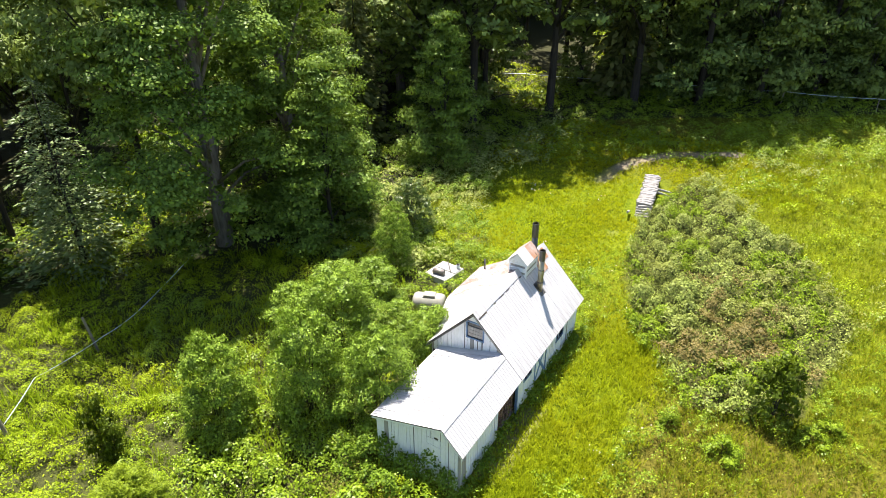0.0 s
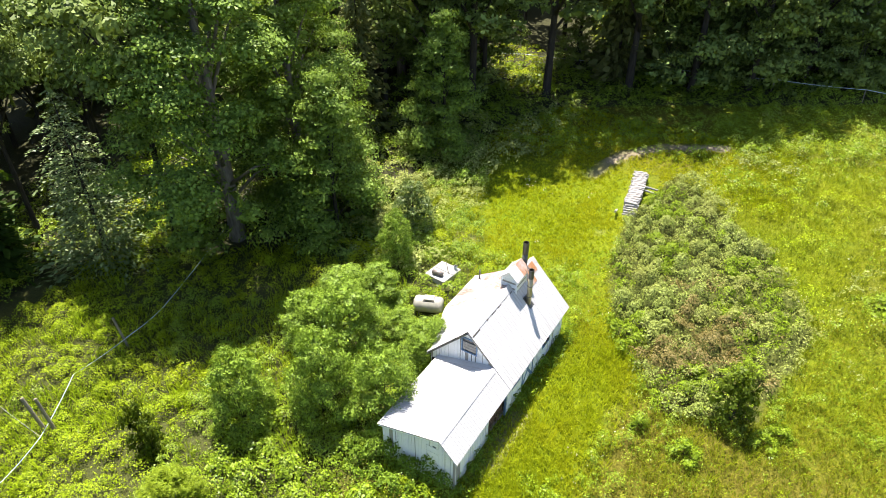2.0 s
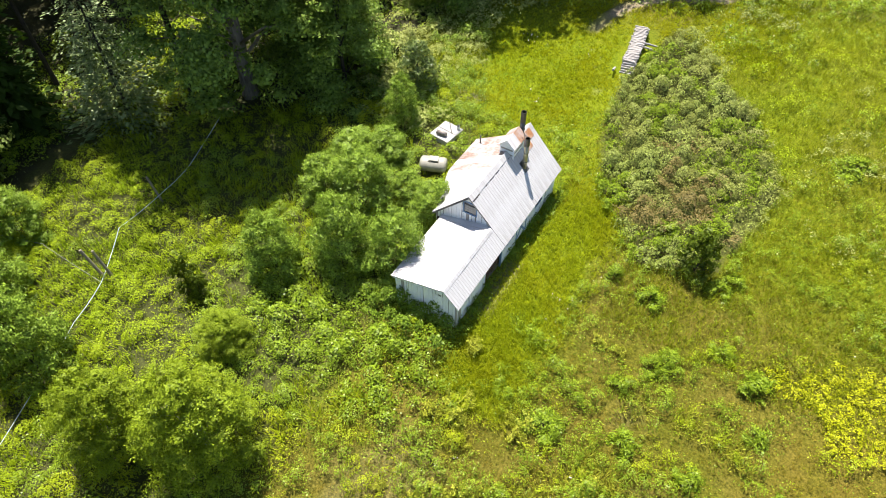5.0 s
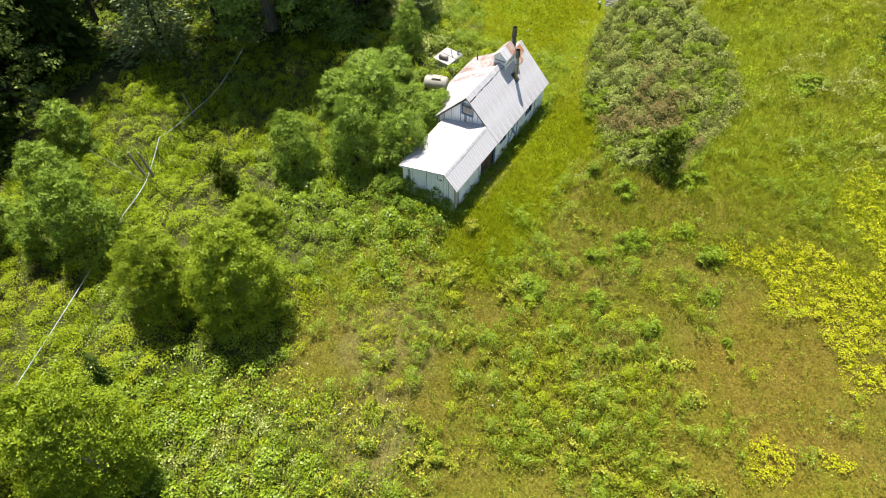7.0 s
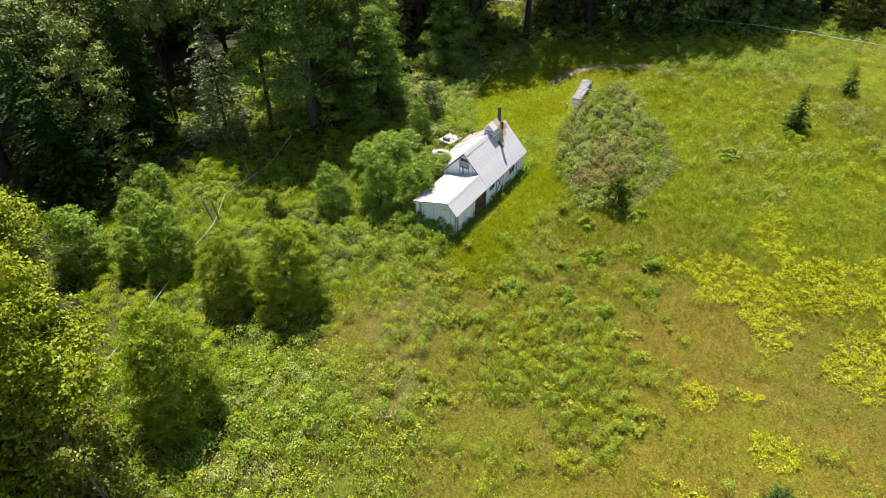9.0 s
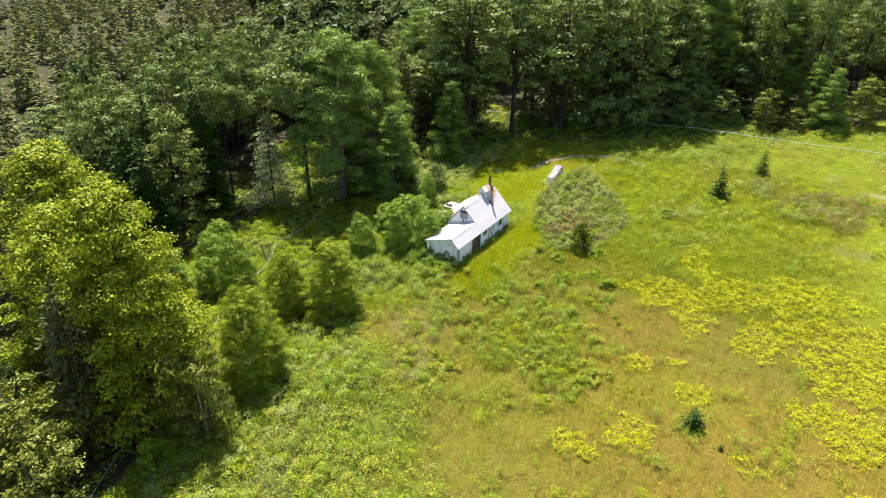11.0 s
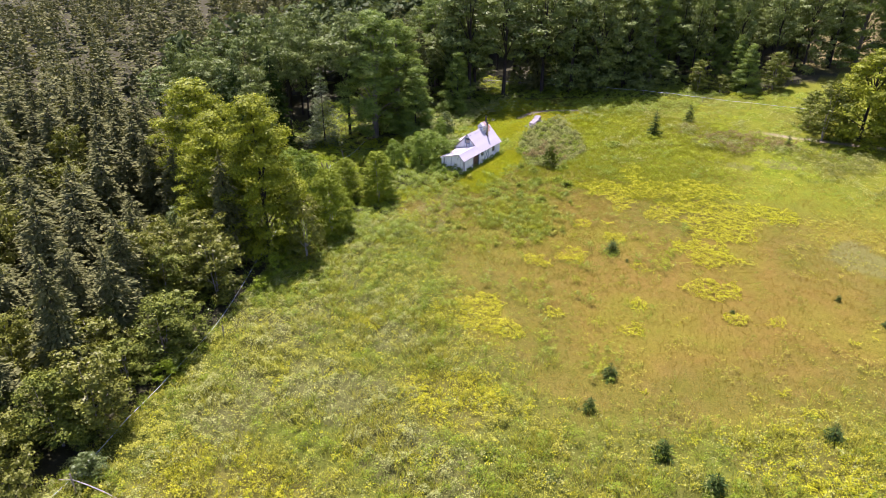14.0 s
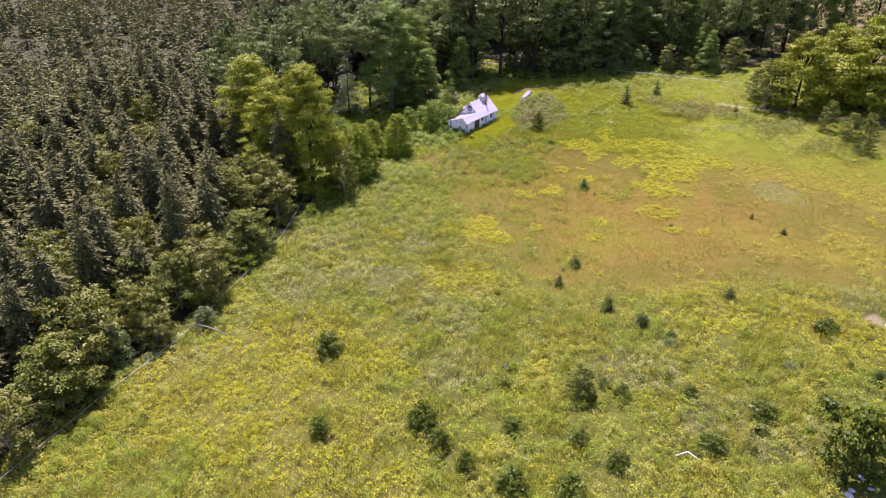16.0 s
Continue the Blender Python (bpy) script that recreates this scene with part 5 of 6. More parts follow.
DARKBUSH = [stocked(broadleaf("dark_bush", 95 + k, 2.6, 1.3, 0.08, 40, 0.9, 0.19, "dome", DARKLEAF, girth=0.04, lump=0.24, stems=3, spread=0.1, limbs=8, label="low dark green bush", category="bush"), 2.6, 1.3) for k in range(2)]
LOWBUSH = [stocked(broadleaf("low_bush", 91 + k, 2.2, 1.2, 0.1, 30, 0.9, 0.15, "dome", MEADOWBUSH, girth=0.03, lump=0.27, stems=3, spread=0.1, limbs=8, label="low round leafy bush", category="bush"), 2.2, 1.2) for k in range(2)]

# ---- trees that stand out ----
grove([(-30.6, 12.6, 27.5, 7.2), (-30.5, 21.5, 24, 5.8)], NEARMAPLE, "big old maple with a thick pale trunk behind the house", seed=1)
grove([(-45, -14, 19, 4.8), (-53, -7, 22, 5.4), (-48.2, -1.2, 23, 5.4), (-50, -13, 21, 5)], SHADED_HEM, "tall hemlock behind the hollow, needles darkened for shade", seed=41)
grove([(-14.5, -37.5, 25.5, 6.0), (-23.5, -38.5, 22.5, 6.0), (-36.0, -31.5, 25.0, 7.0)], GOLDEN, "big yellow-green maple at the field edge", "yellowing maples", seed=2)
grove([(64, 53, 18, 6.3), (77.8, 57, 22, 8.3), (70.6, 63, 18.5, 6.5), (88, 60, 19, 7)], [TRACKSIDE], "broad yellow-green maple by the track", "maples by the track", seed=3)
# Two trees added with crowns mostly out of view, to cast shade on the hollow.
grove([(-36.0, 10.2, 27.5, 5.8), (-48.6, 4.2, 25, 4.2)], [SHADE_TREE], "tall dark hardwood with a high crown, added to shade the hollow", seed=44)
grove([(-39.6, 5.2, 17.0, 5.4)], [CONICAL], "cone-shaped silvery tree in the wood edge", seed=4)
grove([(-22.8, 17.6, 15.0, 4.8), (-21.8, 34.5, 14.5, 4.2)], [CONICAL_B], "cone-shaped green tree in the wood edge", seed=5)
grove([(-16.7, 20.8, 5.2, 1.9)], [GREY_BUSH], "pale grey-green shrub beside the wood", seed=6)
grove([(-15.0, 15.8, 5.6, 1.5), (-12.6, 6.2, 6.2, 2.7), (-10.4, 0.9, 7.4, 2.2), (-6.3, 2.1, 6.4, 2.2), (-14.6, -2.2, 6.6, 2.0), (-16.0, 5.8, 4.6, 2.0), (-16.0, 10.2, 3.6, 2.3), (-13.6, 11.4, 3.8, 2.0), (-6.5, 7.7, 4.2, 1.9), (-9.6, 8.6, 3.2, 1.5)],
      BUSHES, "dense leafy bush crowding the house", "bushes beside the house", seed=7)
grove([(-19.2, -6.6, 4.8, 1.05), (-18.0, -6.7, 3.4, 0.75)], DARKBUSH, "vine-covered dark stump bush", seed=8)
grove([(-14.6, -17.4, 8.6, 2.8), (-9.2, -14.8, 9.8, 3.3), (-8.6, -28.8, 12.0, 3.5), (-13.3, -8.8, 4.2, 1.9)], FEATHERY, "feathery young green tree in the weeds", "feathery saplings", seed=9)
grove([(-24.8, -16.6, 9.0, 2.6), (-28.4, -18.6, 6.0, 2.0), (-32.5, -14.3, 6.5, 2.4), (-36.5, -9.4, 5.5, 2.2), (-34, -21, 8, 3.0)], BUSHES, "leafy young tree in the weedy hollow", seed=10)
grove([(-6.4, -37.2, 11.0, 2.6), (-14.8, -56.5, 10.5, 3.9), (-10.9, -51.2, 10.4, 3.6), (-6.7, -63.2, 8.8, 3.8), (-8.5, -67.8, 6.5, 2.9), (-18.8, -53.4, 10.3, 4.1), (-6.9, -60.2, 8.0, 3.2), (-3.2, -75.1, 10.5, 3.8),
       (-4.0, -78.5, 10.0, 3.6), (-3.2, -85.0, 9.4, 3.1), (0.2, -86.0, 6.0, 2.2), (-6.8, -89.7, 8.7, 3.4), (-3.4, -94.7, 9.2, 4.1), (0.1, -100.0, 10.5, 4.2), (0.2, -97.0, 9.0, 3.6), (-10.5, -70.0, 9.5, 3.6), (-5.5, -69.5, 7.5, 2.8),
       (2.0, -107.0, 9.0, 3.2), (-9.5, -82.0, 9.5, 3.5)], [OLIVES[0], SAPLINGS[0], OLIVES[1], SAPLINGS[1], OLIVES[0]], "olive-green young tree at the plantation edge", "edge saplings", seed=11)
grove([(-28.2, -43.6, 8.7, 2.9), (-16, -48.5, 7.5, 2.6), (-1.2, -91, 6, 2.2), (2.6, -79.6, 3.4, 1.8)], [GREY_BUSH], "silvery leafy bush at the wood edge", seed=12)
grove([(-7.4, -42.5, 4.2, 1.5), (-6.2, -47.5, 3.2, 1.4), (-3.2, -66, 3.2, 1.6)], LOWBUSH, "low leafy bush at the field edge", seed=13)
grove([(27.0, 73.3, 8.5, 2.8), (43.2, 83.5, 9.4, 3.6), (57.3, 50.5, 12.5, 4.0), (72.1, 40.3, 7.0, 1.9), (79.6, 29.8, 8.6, 2.1), (76.7, 35.5, 6.4, 2.2), (32, 75.6, 4.7, 2.3), (54, 58, 8, 3)], SAPLINGS, "slender young tree at the far meadow edge", "far young trees", seed=14)
grove([(37.5, 78.0, 12.0, 3.6), (34, 82, 13, 3.4)], [CONICAL_B], "cone-shaped pale green tree at the far edge", seed=15)
grove([(25.8, 38.8, 6.2, 2.0), (30.2, 51.5, 4.4, 1.6), (-13.8, -24.4, 5.6, 1.0), (-27.0, -39.6, 6.8, 1.2), (51.8, 43.5, 3.2, 1.1)], [TALLDARK], "slim dark young conifer", seed=16)
grove([(34.1, -12.7, 2.5, 1.62), (43.2, -39.9, 2.3, 1.30), (43.1, -46.1, 2.1, 1.17), (51.7, -48.7, 2.8, 1.43), (57.1, -51.0, 3.2, 1.82), (66.1, -38.1, 2.5, 1.43), (61.3, -51.5, 2.0, 1.30), (70.2, -14.5, 1.4, 0.78), (84.7, -48.1, 2.5, 1.30), (53.1, -20.5, 0.8, 0.65), (64.7, -11.2, 1.3, 0.65),
       (52.6, -56.9, 1.3, 1.04), (37.0, -14.5, 0.9, 0.45)], LITTLE, "small dark bushy spruce in the field", "field spruces", seed=17)
grove([(22.4, -75.8, 3.6, 1.9), (31.1, -87.5, 2.9, 1.2), (40.8, -80.7, 3.8, 1.6), (44.2, -82.1, 2.9, 1.2), (48.2, -83.4, 2.8, 1.1), (53.5, -83.2, 3.2, 1.7), (59.1, -81.0, 2.8, 1.8), (59.0, -64.9, 2.2, 1.1), (78.6, -40.2, 2.2, 1.5), (62, -75, 2.2, 1.4), (70, -68, 2.4, 1.5), (66, -61, 2, 1.2),
       (74, -60, 2.2, 1.6), (80, -56, 2.4, 1.7), (57, -74, 2.0, 1.3), (50, -76, 2.1, 1.2)], DARKBUSH, "low dark leafy bush in the field", "field bushes", seed=18)
grove([(54.6, -67.2, 5.0, 1.9)], [SAPLINGS[0]], "pale feathery young tree in the field", seed=19)
grove([(82.7, -63.6, 8.0, 3.0)], [DARKBUSH[0]], "large dark bush on the stream bank", seed=20)
grove([(12.4, 13.4, 4.4, 1.4)], [DARKBUSH[1]], "slender bush with reddish tips in the brambles", seed=21)
grove([(10.6, 9.4, 1.33, 0.95), (7.5, 10.2, 0.96, 0.68), (14.5, 12.6, 1.04, 0.81), (15.3, 13.7, 1.04, 0.81), (20.3, 29.3, 1.26, 1.35), (18.8, 6.6, 1.33, 1.08), (17.0, -1.2, 1.11, 0.81), (22.1, 0.3, 0.81, 0.45), (12.6, 4.5, 1.26, 0.81), (13.4, 5.5, 1.26, 0.90), (8.2, -2.8, 1.26, 1.17), (12.9, -1.2, 1.33, 0.90),
       (16.2, 8.0, 0.96, 0.81), (11.2, 2.2, 0.96, 0.72), (19.8, 3.2, 0.89, 0.72), (9.4, 16.0, 1.11, 0.90)], LOWBUSH, "low round green bush in the meadow", "meadow bushes", seed=22)


TUFTS = [stocked(broadleaf("leafy_plant", 101 + k, 0.8, 0.5, 0.1, 9, 1.0, 0.13, "dome", GOLDENROD, girth=0.012, lump=0.42, stems=3, spread=0.04, limbs=4, label="knee-high leafy plant", category="plant"), 0.8, 0.5) for k in range(2)]
lib = random.Random(31)
for k in range(190):
    x, y = lib.uniform(1, 27), lib.uniform(-22, 7)
    if math.hypot((x - 12) / 13, (y + 8) / 13) > 1 or drift(x, y, 4.5, 82) < 0.42:
        continue
    plant(TUFTS[k % 2], x, y, lib.uniform(0.55, 1.05), lib.uniform(0.35, 0.7), lib.uniform(0, 360), "knee-high bright green leafy plant in the field", "field plants", sink=0.05)
lib = random.Random(12)
for k in range(120):
    x, y = lib.uniform(30, 94), lib.uniform(-90, -46)
    if y > -56 and x < 60 or math.hypot(x - 86, y + 67) < 7 or drift(x, y, 9, 170) < 0.36:
        continue
    kind = (DARKBUSH[0], LOWBUSH[0], GREY_BUSH, DARKBUSH[1], LOWBUSH[1])[k % 5]
    plant(kind, x, y, lib.uniform(0.5, 1.5), lib.uniform(0.45, 1.15), lib.uniform(0, 360), "low leafy bush in the lower field", "lower field bushes")


# ---- the woods ----
def scatter(rng, box2, step, keep):
    x0, x1, y0, y1 = box2
    x, y = np.meshgrid(np.arange(x0, x1, step), np.arange(y0, y1, step))
    x = x.ravel() + rng.uniform(-0.42, 0.42, x.size) * step
    y = y.ravel() + rng.uniform(-0.42, 0.42, y.size) * step
    k = keep(x, y)
    return x[k], y[k]


def edge_gap(x, y):
    return near_line(x, y, CLEARING[:21])


rng = np.random.default_rng(77)
TAKEN = np.array([(-30.6, 12.6), (-22.8, 17.6), (-30.5, 21.5), (-39.3, 5.4), (-47, 5.5), (-49, -4), (-45, -14), (-14.5, -37.5), (-23.5, -38.5), (-36, -31.5), (-38, 7.8), (-21.8, 34.5), (-28, -43.6), (-16.7, 20.8)])


def clear_of(x, y, d):
    return (np.min(np.hypot(x[:, None] - TAKEN[:, 0], y[:, None] - TAKEN[:, 1]), 1) > d) & (np.hypot(x + 36, y - 4) > 9) & (near_line(x, y, [(-40, 11), (-52, 24)]) > 6.5) & (near_line(x, y, [(-11, 68), (-30, 86)]) > 6.5) & (near_line(x, y, [(-22, 20), (-24, 36)]) > 7.5) & (near_line(x, y, [(-21, 54), (-34, 68)]) > 4.8)


# hemlock plantation west of the field
hx, hy = scatter(rng, (-130, 12, -135, 20), 6.0, lambda x, y: ~inside(x, y, CLEARING) & (edge_gap(x, y) > 5.5) & clear_of(x, y, 5.5) & (y < -20 - 0.25 * (x + 60)))
order = np.argsort(edge_gap(hx, hy) + 0.12 * np.abs(hy + 70))
near, far_h = order[:190], order[190:]
lib = random.Random(8)
for rank, i in enumerate(near):
    if lib.random() < 0.12:
        plant(OLIVES[int(i) % 2], float(hx[i]), float(hy[i]), lib.uniform(11, 15), lib.uniform(3.2, 4.2), lib.uniform(0, 360), "pale olive hardwood among the hemlocks", "plantation hardwoods")
        continue
    plant(FINE_HEMLOCKS[int(i) % 2] if rank < 50 else HEMLOCKS[int(i) % 3], float(hx[i]), float(hy[i]), lib.uniform(11.5, 20.5), lib.uniform(4.2, 6.0), lib.uniform(0, 360), "dark olive hemlock in a dense plantation", "hemlock plantation")

# tall mixed hardwoods behind the clearing
dx, dy = scatter(rng, (-75, 75, -20, 150), 6.6, lambda x, y: ~inside(x, y, CLEARING) & (edge_gap(x, y) > np.where(x > 5, 8.0, 3.0)) & clear_of(x, y, 5.0) & ~((x > -24) & (x < 6) & (y > 36) & (y < 61 + 0.5 * x)) & (y > -18 - 0.25 * (x + 60)) & ~((x > 44) & (y > 118)))
order = np.argsort(edge_gap(dx, dy))
near_d, far_d = order[:100], order[100:]
for k, (ax, ay, ah, ar) in enumerate(((-23.3, 42.8, 31, 7.6), (-17, 50.5, 31, 7.6), (-9, 57, 30.5, 7.2), (-2.5, 60.5, 29, 6.4), (3.5, 63.5, 27, 5.6), (9, 69, 27, 5.8), (-27.5, 41.5, 28, 5.6), (-20.3, 63, 28, 5.4), (-15.6, 67.5, 28, 5.4))):
    plant((MAPLES if k in (3, 4, 5) else HIGH)[k % 2], ax, ay, ah, ar, 77 * k, "tall dark hardwood whose high crown shades the clearing", "shading hardwoods")
grove([(-17.5, 60.8, 8, 2.8), (-12.3, 62, 9, 3.0), (-6.6, 63, 7.5, 2.8), (-1, 64.5, 9, 3.2), (4.2, 66, 8.5, 3.0), (9, 67.6, 9.5, 3.3), (14, 69.5, 9, 3.2), (-27.5, 50, 8, 2.8), (-31, 45, 9, 3.0), (19.5, 71.5, 8, 3.0)], SHADY, "young hardwood in the shade of the wood edge", "shaded young trees", seed=46)
# Some trees take the brighter maple leaf to stand for sunlit crowns.
for k, (ax, ay) in enumerate(((-8.5, 66), (-3.5, 67), (2, 72), (7, 76), (13, 79), (19, 83), (26, 88), (-31, 52), (-36, 47), (48, 103), (54, 110), (60, 117), (68, 122), (77, 125), (87, 127), (98, 128))):
    plant((NEARMAPLE if k in (4, 6, 8, 11) else MAPLES)[k % 2], ax, ay, 23 + 5 * ((k * 7) % 5) / 4, 5.0 + 0.5 * (k % 3), 77 * k, "tall hardwood on the shady edge of the clearing", "hardwood edge")
for i in near_d:
    low = edge_gap(dx[i:i + 1], dy[i:i + 1])[0] < 9
    k = (MAPLES if low else HIGH)[int(i) % 2] if lib.random() < 0.8 else HEMLOCKS[int(i) % 3]
    plant(k, float(dx[i]), float(dy[i]), lib.uniform(17, 28), lib.uniform(3.0, 5.2), lib.uniform(0, 360), "tall dark green hardwood at the wood edge", "hardwood edge")


def far_woods(name, xs, ys, needle, mat, label, seed, grain=1.0):
    """The depth of the wood, too many trees to count, as one mass of crowns and trunks."""
    rng = np.random.default_rng(seed)
    vs, fs, off = [], [], 0
    stock = []
    for k in range(4):
        if needle:
            v, f = boughs(rng, 16, 5.0, 12, 8, 4, 0.62, 1.35, 1)
        else:
            c, n, s, _ = crown_points(rng, 21, 5.2, 0.42, 30 if grain < 2 else 22, 0.9, "round", 0.31, grain, 4)
            v, f = leaf_quads(c, n, s, rng)
            stem = np.array([(-0.22, 0, -1), (0.22, 0, -1), (0.1, 0, 15), (-0.1, 0, 15), (0, -0.22, -1), (0, 0.22, -1), (0, 0.1, 15), (0, -0.1, 15)])
            f = np.concatenate([f, len(v) + np.arange(8).reshape(2, 4)])
            v = np.concatenate([v, stem])
        stock.append((v, f))
    for x, y in zip(xs, ys):
        v, f = stock[rng.integers(4)]
        a, s, t = rng.uniform(0, math.tau), rng.uniform(0.75, 1.3), rng.uniform(0.7, 1.2)
        q = np.stack([(v[:, 0] * math.cos(a) - v[:, 1] * math.sin(a)) * s + x, (v[:, 0] * math.sin(a) + v[:, 1] * math.cos(a)) * s + y, v[:, 2] * t + top_at(x, y)], 1)
        vs.append(q)
        fs.append(f + off)
        off += len(v)
    return tagged(new(name, from_arrays(name, np.concatenate(vs), np.concatenate(fs), [mat])), label, "woods", kind="stuff")


far_woods("hemlock_woods", hx[far_h], hy[far_h], True, NEEDLE, "dense olive hemlock plantation seen from above", 5)
deep = far_d[edge_gap(dx[far_d], dy[far_d]) < 62]
far_woods("hardwood_forest", dx[deep], dy[deep], False, MAPLE_FAR, "deep dark green hardwood forest", 6, 1.3)
wx, wy = scatter(rng, (-190, 140, 120, 330), 14, lambda x, y: ((y > 150) | (x < -75) | (x > 75)) & ~((x > 48) & (x < 110) & (y < 235)) & (y > 118))
far_woods("far_hill_woods", wx, wy, False, MAPLE_FAR, "distant wooded hillside", 7, 2.4)
bx, by = scatter(rng, (-300, -70, -140, 150), 12.5, lambda x, y: (x < -128) | ((x < -72) & (y > -24 - 0.25 * (x + 60))))
far_woods("west_woods", bx, by, True, NEEDLE, "distant conifer woods", 8)


# ---- ground plants ----
def place_stuff(name, mat, label, x, y, leaves, size, leaf, tilt, seed, blade=False, lift=0.0, category="plants", cell=0.0, fill=0.1):
    """Plants at (x, y): leaves of that size over rounded clumps, or upright blades."""
    rng = np.random.default_rng(seed)
    n = len(x)
    s = size * (0.6 + 0.8 * rng.random(n))
    px, py, ps = np.repeat(x, leaves), np.repeat(y, leaves), np.repeat(s, leaves)
    m = len(px)
    a = rng.uniform(0, math.tau, m)
    d = ps * 0.55 * rng.random(m) ** 0.6
    qx, qy = px + np.cos(a) * d, py + np.sin(a) * d
    z = land(px, py) + relief(px, py) + lift
    if blade:
        h = ps * (0.7 + 0.6 * rng.random(m))
        lean = 0.35 + 0.5 * rng.random(m)
        ax, ay = np.cos(a), np.sin(a)
        w = leaf * (0.7 + 0.6 * rng.random(m))
        base = np.stack([qx, qy, z - 0.03], 1)
        side = np.stack([-ay, ax, 0 * ax], 1) * w[:, None] * 0.5
        mid = base + np.stack([ax * lean * h * 0.45, ay * lean * h * 0.45, h * 0.65], 1)
        tip = base + np.stack([ax * lean * h, ay * lean * h, h * 0.95], 1)
        v = np.stack([base - side * 0.6, mid - side, tip, mid + side], 1).reshape(-1, 3)
        f = np.arange(m * 4).reshape(-1, 4)
    else:
        h, gx, gy, own = mounds(qx, qy, cell or size * 1.6, seed)
        k = rng.random(m) < fill + 1.1 * h
        qx, qy, z, h, gx, gy, own = (q[k] for q in (qx, qy, z, h, gx, gy, own))
        m = len(qx)
        hz = z + size * (0.12 + (0.75 + 0.9 * own) * h * (0.72 + 0.36 * rng.random(m)))
        nrm = np.stack([gx * 1.25 * tilt, gy * 1.25 * tilt, 0.35 + 0.7 * h], 1) + rng.normal(size=(m, 3)) * 0.36
        v, f = leaf_quads(np.stack([qx, qy, hz], 1), nrm, leaf * (0.65 + 0.7 * rng.random(m)), rng)
    return tagged(new(name, from_arrays(name, v, f, [mat])), label, category, kind="stuff")


def sow(seed, area, density, keep):
    rng = np.random.default_rng(seed)
    x0, x1, y0, y1 = area
    n = int((x1 - x0) * (y1 - y0) * density)
    x, y = rng.uniform(x0, x1, n), rng.uniform(y0, y1, n)
    w = keep(x, y)
    if x1 - x0 > 60:
        w = w * np.clip((x1 - x) / 14, 0, 1) * np.clip((y - y0) / 14, 0, 1)
    k = rng.random(n) < w
    x, y = x[k], y[k]
    free = ~inside(x, y, HOUSE_PAD) & (near_line(x, y, TRACK) > np.where((x < 5) | (x > 48), 0.75, 0.1)) & ~((np.abs(x + 11) < 1.2) & (np.abs(y - 16.7) < 1.3)) & (np.hypot(x - 86, y + 67) > 4.2)
    free &= ~((np.abs(x + 1.0) < 1.3) & (np.abs(y - 35.4) < 3.9)) & (np.hypot((x + 9.7) / 1.2, (y - 12.5) / 0.8) > 1.0) & (np.hypot(x - 84, y + 34.5) > 1.6)
    return x[free], y[free]


def lawn(x, y):
    """The short grass behind and east of the house."""
    a = np.clip(1.6 - np.hypot((x + 7.0) / 7.0, (y - 29) / 10.5) * 1.25, 0, 1)
    b = np.clip(1.5 - np.abs(x - 3.2 - 0.08 * (y - 5)) / 2.6, 0, 1) * (y > -3) * (y < 30)
    return np.maximum(a, b)


YELLOW_SPOTS = ((27.4, 18.4, 1.8, 2.6), (29.4, 14.6, 2.0, 2.0), (20.9, 7.6, 1.5, 1.0), (23.4, 8.2, 2.4, 1.9), (25.9, 6.4, 2.4, 2.0), (26.6, 9.6, 2.6, 1.7), (29.3, 5.4, 3.0, 2.6), (30.4, 2.6, 1.8, 1.9), (30.6, 9.4, 3.0, 2.4), (27.2, -6.4, 1.9, 1.7), (30.2, -4.2, 1.4, 0.9), (33, -8.2, 2, 1.8), (34, 12, 4, 4), (37.4, 3.5, 2.6, 4.4), (40, 14.5, 6.5, 3.6), (45, 7.6, 8, 4), (46, 1.6, 5.4, 3.6), (47.2, -7.1, 4.6, 3.2),
                (49.9, -16.2, 3.5, 2.8), (28.9, -15.9, 2.6, 2.6), (25, -20.8, 2.2, 1.7), (23, -34.6, 3.2, 2.8), (26.7, -38, 4.5, 1.8), (32.6, -31.7, 1.6, 1.5), (53.6, -21.9, 1.7, 1.6), (42.2, -24.5, 1.5, 1.4), (53, 11, 4, 2.8), (25.3, -53, 3.2, 2.4), (30.5, -49.6, 3.2, 2.6), (28, -73.6, 7.5, 2.5), (14.8, -87.4, 5.6, 2.4))


def yellow(x, y):
    """Where the yellow ferny patches lie in the open field."""
    w = np.full(np.shape(x), -1.0)
    for cx, cy, rx, ry in YELLOW_SPOTS:
        w = np.maximum(w, 1 - np.hypot((x - cx) / rx, (y - cy) / ry))
    south = np.clip((-52 - y) / 10, 0, 1) * np.clip((70 - x) / 15, 0, 1)
    return np.clip((1.1 * w + 1.5 * (rough_drift(x, y, 2.2, 7) - 0.40)) * 4.2, 0, 1) * (w > -0.9) + (w <= -0.9) * np.clip((rough_drift(x, y, 5, 13) + 0.1 * south - 0.70) * 9, 0, 1) * (y < 12) * ((x > 24) | (y < -24))


def goldenrod(x, y):
    """The thick stand of knee-high plants before the house."""
    return np.clip((0.55 - 0.8 * np.hypot((x - 13.5) / 9.5, (y + 7.5) / 9.5) + 1.5 * (rough_drift(x, y, 3.2, 51) - 0.42)) * 5, 0, 1)


